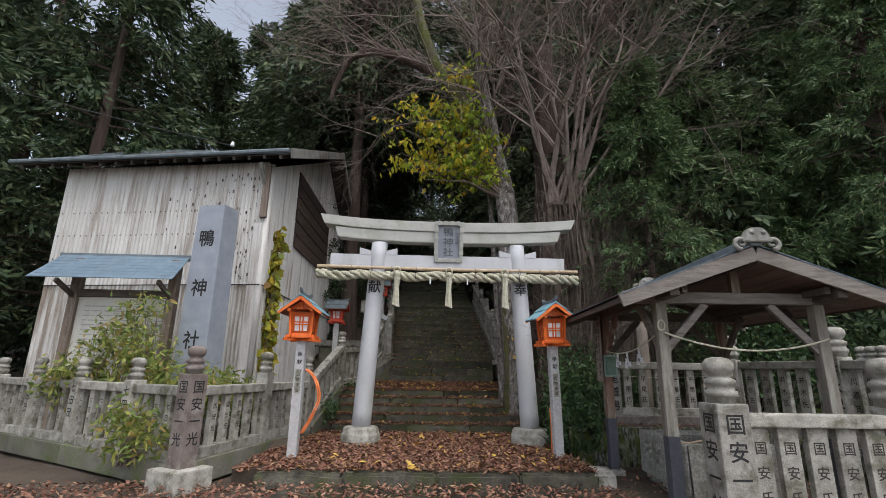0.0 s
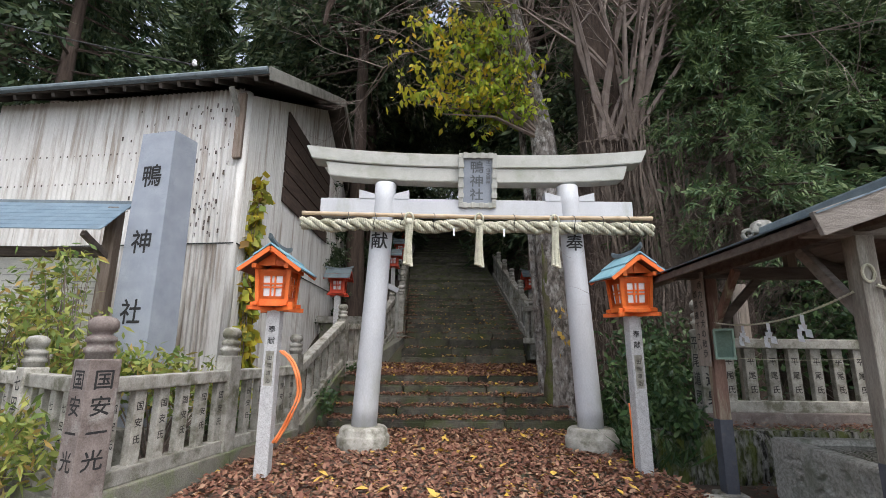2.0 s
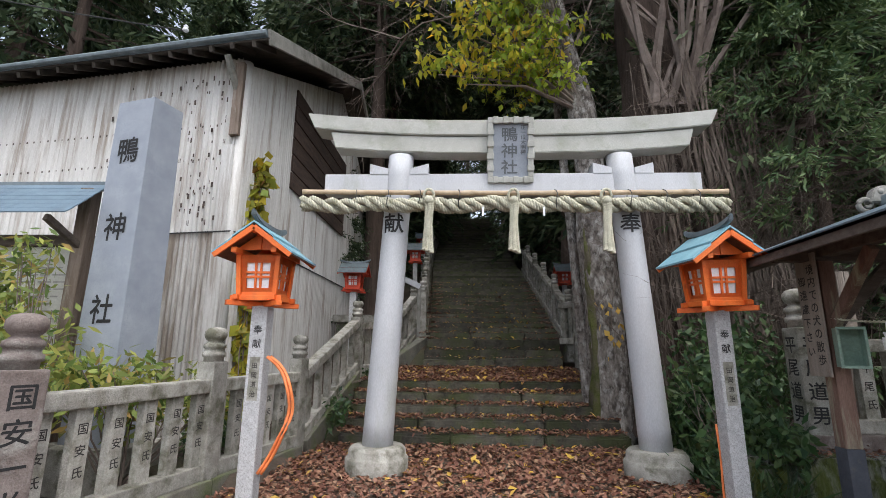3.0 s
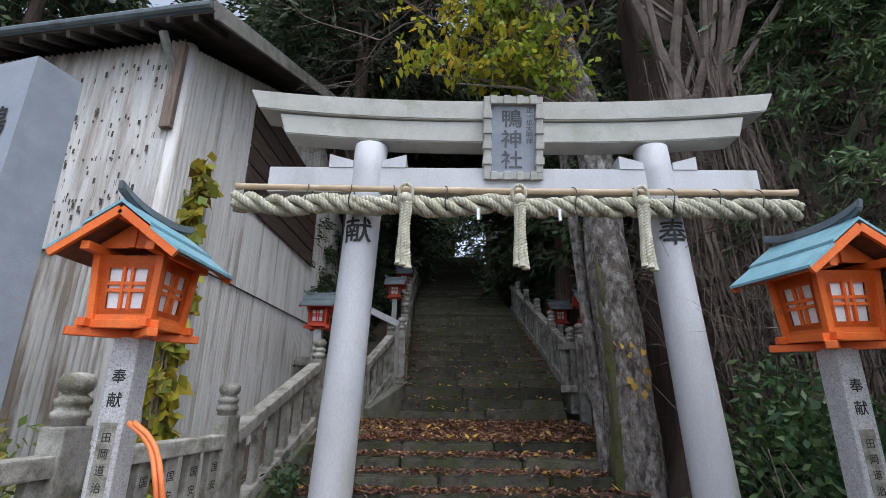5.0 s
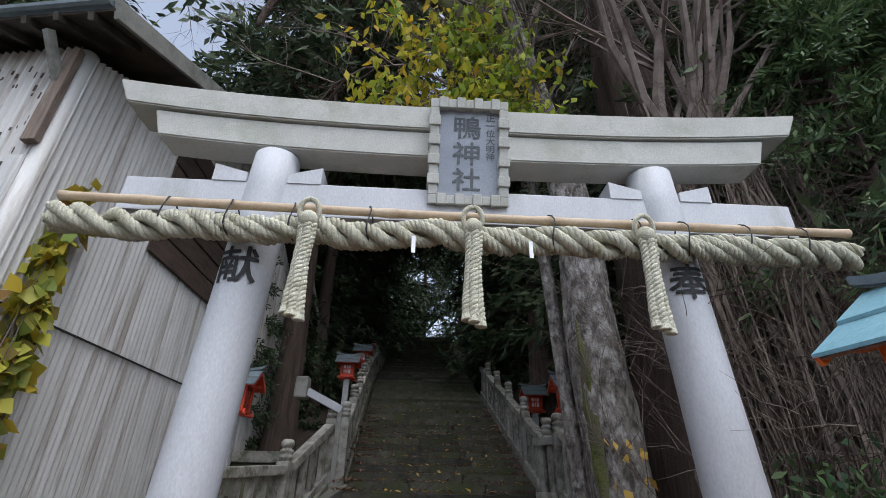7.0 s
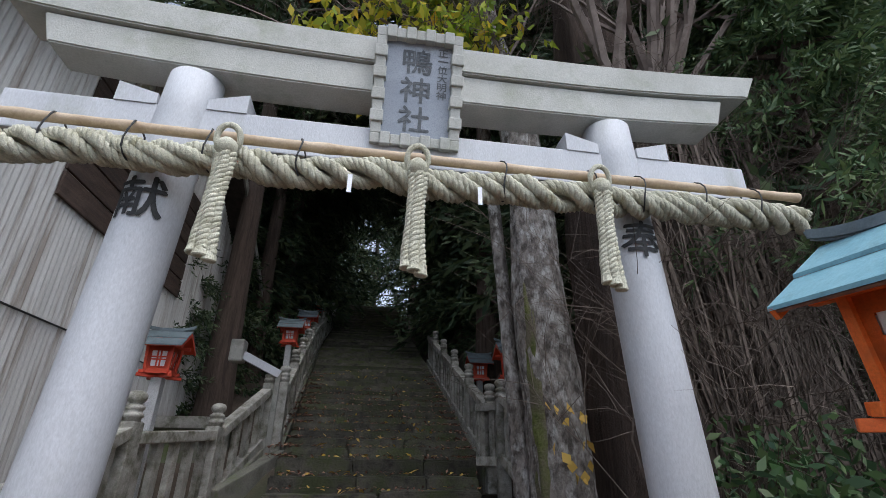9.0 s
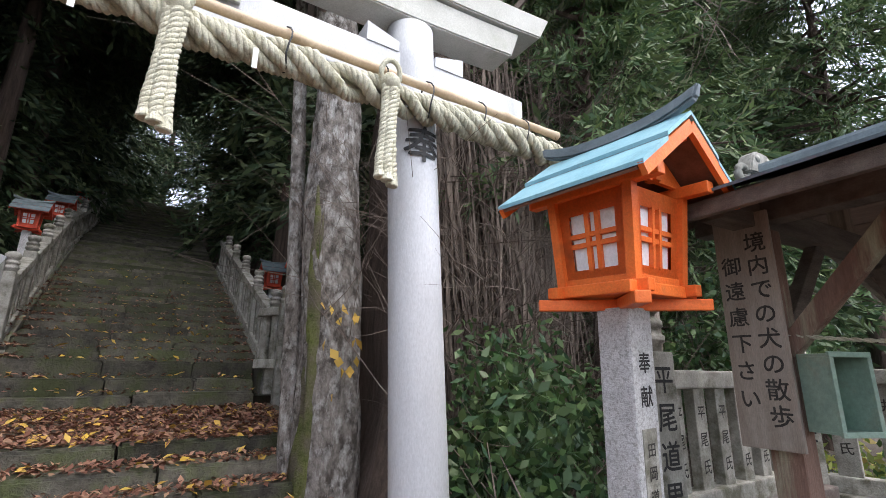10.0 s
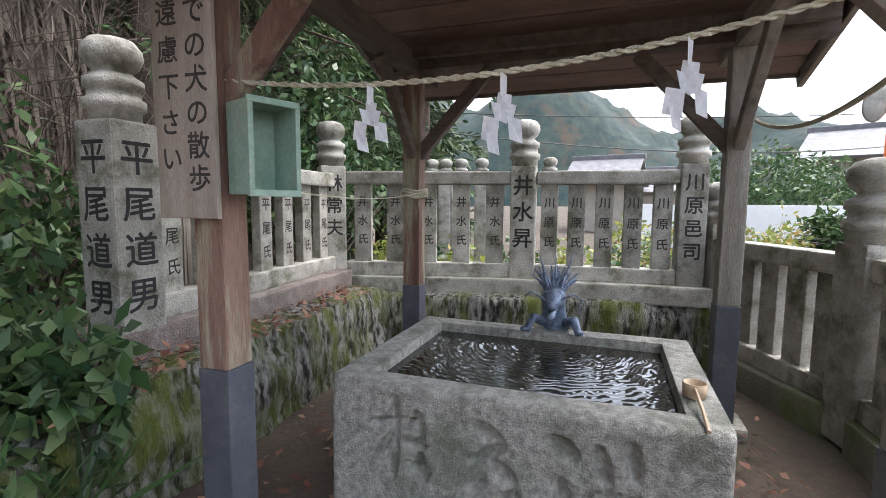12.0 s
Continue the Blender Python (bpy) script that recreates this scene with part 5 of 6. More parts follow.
# tall dark cedars on the slope: five kinds, then copies
kinds = []
for k in range(5):
    kinds.append(conifer(pose((-9.0, -6.6, -8.0, 7.4, 9.6)[k], 29 + 2.0 * (k % 3), 5.0), 20 + 1.8 * k, 4.3 + 0.4 * (k % 3), 0.08, 130, 30, 0.56, 100 + k, M_CEDAR, "tall dark-green cedar on the wooded slope"))
rs = random.Random(77)
spots = [(-14, 27, 2), (-18, 24, 0), (-22, 19, 0), (-13.5, 18, 0), (-16, 13, 0), (-20, 10, 0), (-12, 33, 4), (-9, 36, 6), (-5.5, 33, 6), (-6.0, 25.5, 3.0), (-5.4, 38, 8), (6.8, 38, 9), (7.0, 27, 5), (6.5, 31, 6.5), (8.5, 26, 5.5), (6.6, 20.5, 3.5), (9.5, 20, 3), (11.5, 24, 4), (7.8, 16.0, 2), (10.6, 15.5, 1), (13.5, 18, 1), (14, 13.6, 0.3), (16.5, 16, 0.5), (18, 21, 1), (-26, 26, 2), (12, 31, 6), (-18, 33, 4), (-8, 44, 8), (9, 44, 9), (-6.2, 31, 4.5), (6.6, 33.5, 7), (-7, 40, 7), (-15, 37, 5), (-24, 32, 3), (8.2, 18.4, 2.5), (12.4, 20.6, 1.5), (6.2, 24, 5), (20, 19, 0.3), (17.5, 13.8, 0), (22, 23, 1), (-9.0, 27.5, 3), (-6.2, 28, 3.5), (-10, 31, 4), (-5.6, 34, 6.5), (-19, 21, 0), (-3.6, 56, 13), (5.2, 57, 13), (0.6, 66, 15)]
for k, (x, y, z) in enumerate(spots):
    s = rs.uniform(0.85, 1.15) * (1.25 if k >= len(spots) - 5 else 1.0)
    kind = kinds[k % 5]
    c = copy_thing(kind, UNIT @ pose(x + rs.uniform(-0.4, 0.4), y, z - 0.3, rs.uniform(-2, 2), rs.uniform(-2, 2), rs.uniform(0, 360)) @ Matrix.Scale(s, 4) @ UNIT.inverted())
# young cedars closing both sides of the flight
for k, (x, y, z, s) in enumerate(((-5.0, 20.4, 1.4, 0.42), (-4.6, 23.2, 2.4, 0.46), (-4.5, 26.4, 3.7, 0.46), (-4.5, 29.8, 5.0, 0.48), (-4.6, 34.5, 6.8, 0.5), (-6.4, 22.0, 1.6, 0.55), (5.5, 22.6, 3.6, 0.42), (5.4, 26.0, 5.0, 0.44), (5.5, 30.0, 6.4, 0.46), (5.3, 34.5, 8.0, 0.5), (-3.4, 44.0, 10.3, 0.5), (4.9, 40.0, 10.0, 0.5))):
    copy_thing(kinds[(k + 2) % 5], UNIT @ pose(x, y, z - 0.3, 0, 0, 47 * k) @ Matrix.Scale(s, 4) @ UNIT.inverted())
# bare-stemmed cedars whose crowns meet over the long flight
for k, (x, y, z, h, rad, low) in enumerate(((-3.4, 25.0, 3.2, 25, 5.2, 0.42), (4.5, 27.5, 5.0, 24, 5.4, 0.40), (-3.5, 33.0, 6.5, 25, 5.5, 0.36), (4.6, 36.0, 8.0, 24, 5.2, 0.34))):
    c = conifer(pose(x, y, z - 0.4), h, rad, low, 130, 30, 0.56, 400 + k, M_CEDAR, "tall cedar with a bare lower trunk beside the long flight")
    for x2, y2, z2, s2 in (((-3.6, 40.5, 9.5, 1.0), (4.3, 22.3, 3.0, 1.15)), ((4.9, 43.0, 10.5, 1.1), (-3.2, 21.0, 2.0, 1.2)), ((-3.3, 28.8, 4.8, 1.1), ), ((4.7, 31.6, 6.6, 1.15), (-4.2, 47.0, 11.5, 1.2)))[k]:
        copy_thing(c, UNIT @ pose(x2, y2, z2 - 0.4, 0, 0, 80 + 100 * k) @ Matrix.Scale(s2, 4) @ UNIT.inverted())
# nearer, brighter boughs right of the gate
for k, (x, y, z, h, rad, low) in enumerate(((6.3, 12.3, 0.3, 10.5, 2.2, 0.36), (8.4, 13.2, 0.2, 11.5, 2.8, 0.24), (10.2, 12.8, 0.0, 10.0, 2.6, 0.2), (7.2, 15.2, 1.0, 12.5, 3.0, 0.25), (12.0, 13.2, 0.0, 13.0, 2.7, 0.15), (12.3, 10.9, 0.0, 13.0, 3.0, 0.38))):
    conifer(pose(x, y, z), h, rad, low, 95, 46, 0.28, 300 + k, M_CEDAR_NEAR, "evergreen conifer with fine drooping sprays behind the pavilion", True)


def leafy(name, m, blobs, count, size, mat, label, category, seed, stems=6, group="", wide=0.5, hang=0.3, stem_mat=None, foot=(0, 0, 0)):
    """A shrub: stems to each blob (centre, radii) and single leaves through it."""
    r, rs_ = np.random.default_rng(seed), random.Random(seed)
    t = thing(name, m, label, category, group)
    pos = []
    verts, faces = [], []
    total = sum(b[1][0] * b[1][1] * b[1][2] for b in blobs)
    for c, rad in blobs:
        n = max(8, int(count * rad[0] * rad[1] * rad[2] / total))
        d = rand_dirs(r, n) * (r.uniform(0, 1, n) ** 0.45)[:, None]
        wob = 1 + 0.35 * np.sin(d[:, :1] * 5 + c[0] * 3) * np.cos(d[:, 1:2] * 6)
        pos.append(np.array(c) + d * np.array(rad) * wob)
        for k in range(stems):
            e = Vector(c) + Vector(rand_dirs(r, 1)[0] * np.array(rad) * 0.8)
            b = Vector(foot) + Vector((rs_.uniform(-0.1, 0.1), rs_.uniform(-0.1, 0.1), 0))
            mid = b.lerp(e, 0.55) + Vector((rs_.uniform(-0.15, 0.15), rs_.uniform(-0.15, 0.15), 0.15))
            branch_list(verts, faces, [b, mid, e], [0.014, 0.009, 0.004], 4)
    pos = np.vstack(pos)
    along = unit(rand_dirs(r, len(pos)) + np.array([0, 0, -hang]))
    tagged(part("foliage", diamond_mesh("foliage", pos, along, perpendicular(r, along), size * r.uniform(0.6, 1.3, len(pos)), size * wide * r.uniform(0.7, 1.3, len(pos)), 0.12), mat, t), kind="stuff")
    tagged(part("stem", pymesh("stem", verts, faces), stem_mat or M_TWIG, t), kind="stuff")
    return t


# yellowing tree over the steps: leaves hang in pairs along drooping shoots
def hanging_leaves(name, m, roots, count, size, mats, label, seed):
    r, rs_ = np.random.default_rng(seed), random.Random(seed)
    t = thing(name, m, label, "tree")
    verts, faces = [], []
    pools = [[] for _ in mats]
    for a, b in roots:
        a, b = Vector(a), Vector(b)
        for k in range(count):
            u = rs_.uniform(0.25, 1.0)
            st = a.lerp(b, u) + Vector((0, 0, 0.5 * math.sin(u * 3)))
            d = Vector((rs_.gauss(-0.35, 0.6), rs_.gauss(-0.1, 0.5), rs_.uniform(-0.2, 0.7))).normalized()
            ln = rs_.uniform(0.5, 1.1)
            shoot = [st, st + d * ln * 0.5, st + d * ln + Vector((0, 0, -0.22 * ln))]
            branch_list(verts, faces, shoot, [0.008, 0.006, 0.003], 3)
            tone = 0 if rs_.random() < min(0.95, max(0.1, 0.55 - 0.33 * (shoot[2].x - 0.3))) else 1
            for q in range(rs_.randint(5, 11)):
                v = rs_.uniform(0.15, 1.05)
                p = shoot[0].lerp(shoot[1], v * 2) if v < 0.5 else shoot[1].lerp(shoot[2], v * 2 - 1)
                pools[tone].append(tuple(p + Vector((rs_.gauss(0, 0.05), rs_.gauss(0, 0.05), rs_.gauss(0, 0.03)))))
        branch_list(verts, faces, [a, a.lerp(b, 0.5) + Vector((0, 0, 0.3)), b], [0.05, 0.03, 0.01], 5)
    for pool, mat in zip(pools, mats):
        p = np.array(pool)
        al = unit(rand_dirs(r, len(p)) * 0.75 + np.array([0, -0.1, -0.85]))
        tagged(part("foliage", diamond_mesh("foliage", p, al, perpendicular(r, al), size * r.uniform(0.65, 1.25, len(p)), size * 0.5 * r.uniform(0.75, 1.2, len(p)), 0.14), mat, t), kind="stuff")
    tagged(part("stem", pymesh("stem", verts, faces), M_TWIG, t), kind="stuff")


hanging_leaves("yellow_tree", pose(0, 0, 0), [((2.7, 13.6, 6.6), e) for e in ((-0.75, 13.3, 8.9), (-0.6, 13.4, 8.0), (-0.35, 13.3, 9.6), (0.1, 13.2, 7.1), (0.3, 13.4, 10.2), (0.9, 13.3, 10.9), (0.5, 13.2, 8.4), (1.0, 13.3, 7.4), (1.2, 13.3, 9.4), (1.4, 13.4, 11.3), (-0.5, 13.3, 7.4))], 27, 0.21, (M_YELLOW, M_GREENING), "small tree with yellow-green autumn leaves above the steps", 21)

# the old vine-hung trunk and its neighbours
rs = random.Random(5)
old = thing("old_tree", pose(4.35, 13.5, 0.2), "huge old trunk wrapped in dry hanging vines", "tree")
part("trunk", tapered_trunk(rs, 12.5, 1.05, 0.30, (-0.2, 0.8), 22, 24, 0.22), M_CEDARBARK, old, smooth=True)
verts, faces = [], []
for k in range(14):
    a = rs.uniform(-0.5, 0.5)
    grow(rs, verts, faces, Vector((-0.3 + rs.uniform(-0.4, 0.4), -0.9, 6.0)), Vector((a * 0.9 + 0.12, rs.uniform(-0.3, 0.2), 1)).normalized(), rs.uniform(4.5, 6.5), rs.uniform(0.05, 0.11), 3, -0.02, 5, 0.22)
tagged(part("bare_shoot", pymesh("bare_shoot", verts, faces), M_TWIG, old, "spray of bare grey shoots"), kind="stuff")
verts, faces = [], []
for k in range(420):
    a = rs.uniform(-2.5, 0.3)
    rad = rs.uniform(1.0, 1.6)
    x0, y0, z0 = math.cos(a) * rad + 0.15, math.sin(a) * rad * 0.9, rs.uniform(2.0, 6.8)
    n = 14
    pts = []
    drift, ph, amp = rs.uniform(-0.3, 0.6), rs.uniform(0, 50), rs.uniform(0.08, 0.32)
    for j in range(n + 1):
        u = j / n
        w = Vector(noise.noise_vector((ph, u * 3.0, 0.3))) * amp + Vector(noise.noise_vector((ph, u * 9.0, 5.3))) * amp * 0.3
        pts.append(Vector((x0 + drift * u, y0 - 0.25 * u, z0 * (1 - u) + 0.2)) + w)
    branch_list(verts, faces, pts, [rs.choice((0.005, 0.007, 0.009, 0.012, 0.02))] * (n + 1), 3)
for k in range(260):
    p = Vector((rs.uniform(-0.9, 2.2), -1.2 + rs.uniform(-0.4, 0.4), rs.uniform(0.6, 6.0)))
    grow(rs, verts, faces, p, Vector((rs.uniform(-1, 1), rs.uniform(-0.8, 0.1), rs.uniform(-0.2, 1))).normalized(), rs.uniform(0.6, 1.6), 0.008, 1, 0.05, 4, 0.4)
tagged(part("dry_vine", pymesh("dry_vine", verts, faces), M_VINE, old, "tangle of brown hanging vines"), kind="stuff")
def bent_trunk(points, radii, n=26, per=9, rough=0.2, seed=0.0):
    """A trunk through the given places, smoothly bent, with ribs and hollows in its bark."""
    pts = [Vector(p) for p in points]
    bm = bmesh.new()
    prev = None
    for k in range((len(pts) - 1) * per + 1):
        i, u = min(k // per, len(pts) - 2), 0.0
        u = k / per - i
        p0, p1, p2, p3 = pts[max(i - 1, 0)], pts[i], pts[i + 1], pts[min(i + 2, len(pts) - 1)]
        c = 0.5 * (2 * p1 + (p2 - p0) * u + (2 * p0 - 5 * p1 + 4 * p2 - p3) * u * u + (3 * p1 - p0 - 3 * p2 + p3) * u ** 3)
        rad = radii[i] + (radii[i + 1] - radii[i]) * u
        d = (p2 - p1).normalized()
        sx = d.cross(Vector((0.1, 1, 0.05))).normalized()
        sy = d.cross(sx)
        ring = []
        for j in range(n):
            a = 2 * math.pi * j / n
            q = c + rad * (math.cos(a) * sx + math.sin(a) * sy)
            w = 1 + rough * noise.noise((math.cos(a) * 2 + seed, math.sin(a) * 2, c.z * 0.7 + c.x)) + rough * 0.5 * noise.noise((math.cos(a) * 7, math.sin(a) * 7 + seed, c.z * 2.0)) + rough * 0.3 * noise.noise((math.cos(a) * 16, math.sin(a) * 16, c.z * 4.5 + seed))
            ring.append(bm.verts.new(c + (q - c) * w))
        if prev:
            for j in range(n):
                bm.faces.new((prev[j], prev[(j + 1) % n], ring[(j + 1) % n], ring[j]))
        prev = ring
    bm.faces.new(prev)
    bmesh.ops.recalc_face_normals(bm, faces=bm.faces)
    return bm


mossy = thing("mossy_tree", pose(2.85, 13.5, 0.2), "grey trunk with green moss and arching bare limbs beside the steps", "tree")
part("trunk", bent_trunk([(0.05, 0.0, -0.4), (0.0, 0, 0.3), (-0.06, 0, 1.8), (-0.13, 0.05, 3.4), (-0.18, 0.2, 6.2), (-0.5, 0.4, 8.3), (-0.85, 0.5, 10.6), (-1.1, 0.6, 13.2)], [0.52, 0.40, 0.36, 0.34, 0.30, 0.25, 0.2, 0.09], 56, 20, 0.15, 3.0), M_BARK, mossy, smooth=True)
part("limb", bent_trunk([(-0.4, 0.4, 7.9), (-1.3, 0.5, 9.6), (-2.4, 0.5, 11.3), (-3.05, 0.5, 13.2), (-3.3, 0.5, 15.0)], [0.24, 0.22, 0.2, 0.16, 0.08], 14, 6, 0.2, 8.0), M_MOSS, mossy, "mossy leaning limb", True)
part("limb", bent_trunk([(-2.4, 0.5, 11.0), (-3.4, 0.5, 11.55), (-4.4, 0.5, 11.85), (-5.35, 0.5, 11.6), (-5.8, 0.5, 10.6), (-5.95, 0.5, 9.9)], [0.17, 0.16, 0.14, 0.12, 0.08, 0.04], 12, 6, 0.25, 5.0), M_CEDARBARK, mossy, "dark arching limb", True)
verts, faces = [], []
rb = random.Random(64)
for k in range(22):
    u = rb.uniform(0.5, 0.98)
    a = rb.uniform(0, 2 * math.pi)
    grow(rb, verts, faces, Vector((-0.15 - 0.9 * max(0, u - 0.45), 0.6 * u, 12.5 * u)), Vector((0.42 * math.cos(a), 0.3 * math.sin(a), 1)).normalized(), rb.uniform(2.6, 4.8), 0.035, 3, -0.02, 4, 0.16)
for k in range(12):
    u = k / 11
    grow(rb, verts, faces, Vector((-2.6 - 3.1 * u, 0.5, 11.2 + 0.7 * math.sin(3 * u))), Vector((-0.5, rb.uniform(-0.4, 0.2), rb.uniform(-0.2, 0.7))).normalized(), rb.uniform(1.8, 3.4), 0.03, 3, 0.06, 4, 0.3)
tagged(part("bare_branch", pymesh("bare_branch", verts, faces), M_TWIG, mossy, "fan of fine bare branches"), kind="stuff")
bm = bent_trunk([(-0.29, -0.14, 0.2), (-0.29, -0.16, 1.5), (-0.33, -0.14, 2.9), (-0.38, -0.1, 3.8)], [0.11, 0.12, 0.10, 0.03], 18, 14, 0.7, 1.0)
part("moss_cover", bm, M_MOSS, mossy, "bright green moss", smooth=True)
r_ = np.random.default_rng(8)
p = np.column_stack([r_.normal(-0.05, 0.12, 16), r_.normal(-0.42, 0.05, 16), r_.normal(1.9, 0.25, 16)])
al = unit(rand_dirs(r_, 16) * 0.5 + np.array([0, -0.35, -0.9]))
tagged(part("ivy_leaf", diamond_mesh("ivy_leaf", p, al, perpendicular(r_, al), r_.uniform(0.1, 0.17, 16), r_.uniform(0.07, 0.12, 16), 0.25), M_LITTER_YELLOW, mossy, "yellow ivy leaves"), kind="stuff")
pale = thing("leaning_tree", pose(2.5, 13.75, 0.5), "pale leaning bare tree with drooping grey branches", "tree")
part("trunk", tapered_trunk(rs, 13.5, 0.105, 0.06, (-0.7, 0.9), 12, 18, 0.15), M_BARK, pale, smooth=True)
verts, faces = [], []
for k in range(15):
    u = rs.uniform(0.62, 1.0)
    a = rs.uniform(2.2, 5.2) if k < 10 else rs.uniform(-1.2, 1.2)
    grow(rs, verts, faces, Vector((-0.7 * u, 0.9 * u, 13.5 * u)), Vector((math.cos(a), math.sin(a) * 0.7, 0.5)).normalized(), rs.uniform(3.6, 5.6), 0.05, 3, 0.09, 5, 0.3)
tagged(part("bare_branch", pymesh("bare_branch", verts, faces), M_TWIG, pale, "fine bare drooping branches"), kind="stuff")
brush = thing("bare_shrub", pose(0, 0, 0), "thicket of bare brown twigs on the bank", "shrub")
for clump in range(8):
    verts, faces = [], []
    for k in range(9):
        x = rs.uniform(3.3, 3.8) + 0.5 * clump
        grow(rs, verts, faces, Vector((x, rs.uniform(11.9, 12.9), 0.2)), Vector((rs.uniform(-0.3, 0.35), rs.uniform(-0.2, 0.2), 1)).normalized(), rs.uniform(1.5, 4.4), 0.012, 2, 0.03, 4, 0.24)
    tagged(part("stem_clump", pymesh("stem_clump", verts, faces), M_VINE, brush), kind="stuff")

# undergrowth by the gate
for k, (blobs, n, s, seed) in enumerate((
        ([((3.35, 10.3, 0.5), (0.5, 0.5, 0.6)), ((3.6, 10.9, 1.0), (0.7, 0.6, 0.9)), ((3.3, 11.4, 0.6), (0.6, 0.7, 0.8))], 2600, 0.15, 31),
        ([((4.0, 11.5, 1.4), (0.9, 0.5, 0.9)), ((5.2, 11.4, 1.2), (0.9, 0.5, 0.7))], 2200, 0.13, 32),
        ([((3.45, 9.95, 0.55), (0.45, 0.3, 0.5)), ((3.05, 9.9, 0.25), (0.3, 0.3, 0.35))], 1200, 0.14, 33))):
    leafy("evergreen_shrub", pose(0, 0, 0), blobs, n, s, M_SHRUB, "dark-green broadleaf shrub at the foot of the bank", "shrub", seed, 6, "bank shrubs", 0.42, 0.5, foot=(blobs[0][0][0], blobs[0][0][1], -0.1))
r_ = np.random.default_rng(41)
n = 420
foot = np.column_stack([r_.uniform(2.95, 3.7, n), r_.uniform(9.6, 11.4, n), np.zeros(n)])
al = unit(np.column_stack([r_.normal(0, 0.6, n), r_.normal(-0.25, 0.6, n), r_.uniform(0.5, 1.1, n)]))
tagged(solo("grass_tuft", diamond_mesh("grass_tuft", foot, al, perpendicular(r_, al), r_.uniform(0.3, 0.75, n), 0.035), M_SHRUB, "long dark grass blades at the foot of the bank", "grass"), kind="stuff")
# light shrubs behind the left fence
for k, (blobs, n, seed) in enumerate((
        ([((-5.2, 9.6, 1.5), (0.7, 0.5, 0.8)), ((-5.6, 9.7, 2.4), (0.5, 0.4, 0.6)), ((-4.7, 9.3, 1.2), (0.5, 0.4, 0.6)), ((-5.1, 9.5, 2.7), (0.25, 0.25, 0.3)), ((-5.3, 9.2, 1.9), (0.4, 0.3, 0.4))], 1600, 51),
        ([((-6.6, 10.0, 1.3), (0.8, 0.4, 0.6)), ((-6.2, 9.9, 2.0), (0.5, 0.3, 0.5)), ((-7.2, 10.3, 1.2), (0.5, 0.3, 0.4))], 1050, 52),
        ([((-3.75, 9.6, 1.1), (0.6, 0.5, 0.45)), ((-3.4, 10.6, 0.9), (0.4, 0.6, 0.4)), ((-3.9, 9.0, 1.3), (0.4, 0.3, 0.35))], 1500, 53),
        ([((-4.5, 8.15, 0.6), (0.55, 0.3, 0.5)), ((-4.0, 7.8, 0.5), (0.4, 0.25, 0.35))], 520, 54))):
    leafy("young_shrub", pose(0, 0, 0), blobs, n, 0.17, M_NANDINA, "light-green leafy shrub growing through the stone fence", "shrub", seed, 7, "fence shrubs", 0.3, 0.5, foot=(blobs[0][0][0], blobs[0][0][1], 0.0))
leafy("climbing_vine", pose(0, 0, 0), [((-3.84, 12.55 + 0.05 * math.sin(k * 2), 0.7 + 0.6 * k), (0.12, 0.26 if k < 6 else 0.17, 0.42)) for k in range(8)], 620, 0.25, M_VINELEAF, "yellowing vine climbing the storehouse corner", "vine", 61, 2, wide=0.8, hang=1.0, foot=(-3.84, 12.55, 0.0))
leafy("weed_patch", pose(0, 0, 0), [((-3.6, 11.2, 0.35), (0.5, 0.6, 0.35)), ((-2.2, 12.9, 0.5), (0.25, 0.6, 0.35)), ((-2.0, 14.6, 1.05), (0.5, 0.3, 0.15))], 900, 0.12, M_SHRUB, "low green weeds beside the steps", "weeds", 62, 2, foot=(-3.5, 11.3, 0.0))
for k in range(7):
    leafy("field_bush", pose(8.6 + 0.35 * (k % 3), 6.9 + 0.75 * k, -0.2), [((0, 0, 0.55), (0.6, 0.5, 0.6)), ((0.5, 0.2, 0.4), (0.5, 0.4, 0.4))], 500, 0.14, M_NANDINA if k % 2 else M_SHRUB, "green bush growing behind the stone fence", "bush", 70 + k, 4, "bushes behind the fence")
leafy("broadleaf_tree", pose(8.4, 11.6, -0.2), [((0, 0, 2.6), (1.3, 1.2, 1.3)), ((-0.9, 0.4, 2.0), (1.0, 0.9, 1.0)), ((0.9, -0.3, 1.8), (0.9, 0.9, 0.9))], 4200, 0.15, M_SHRUB, "dense broadleaf evergreen behind the corner of the fence", "tree", 90, 9)
leafy("bamboo_grass", pose(0, 0, 0), [((3.55, 9.75, 0.6), (0.3, 0.2, 0.25))], 260, 0.16, M_SHRUB, "low green leaves on top of the retaining wall", "weeds", 91, 3, foot=(3.5, 9.8, 0.4))


palm = thing("palm_trunk", pose(5.25, 10.85, 0.2), "straight grey-brown trunk wrapped in upright fibres behind the fence", "tree")
part("trunk", lathe([(0.10 + 0.008 * (k % 2), 0.34 * k) for k in range(8)], 18), M_BOARD, palm, smooth=True)
for k in range(26):
    a = 2 * math.pi * k / 26
    bm = bmesh.new()
    tube(bm, [(0.108 * math.cos(a + 0.1 * math.sin(j + k)), 0.108 * math.sin(a + 0.1 * math.sin(j + k)), 0.5 * j) for j in range(6)], 0.014, 4)
    part("fibre", bm, M_BOARD, palm)


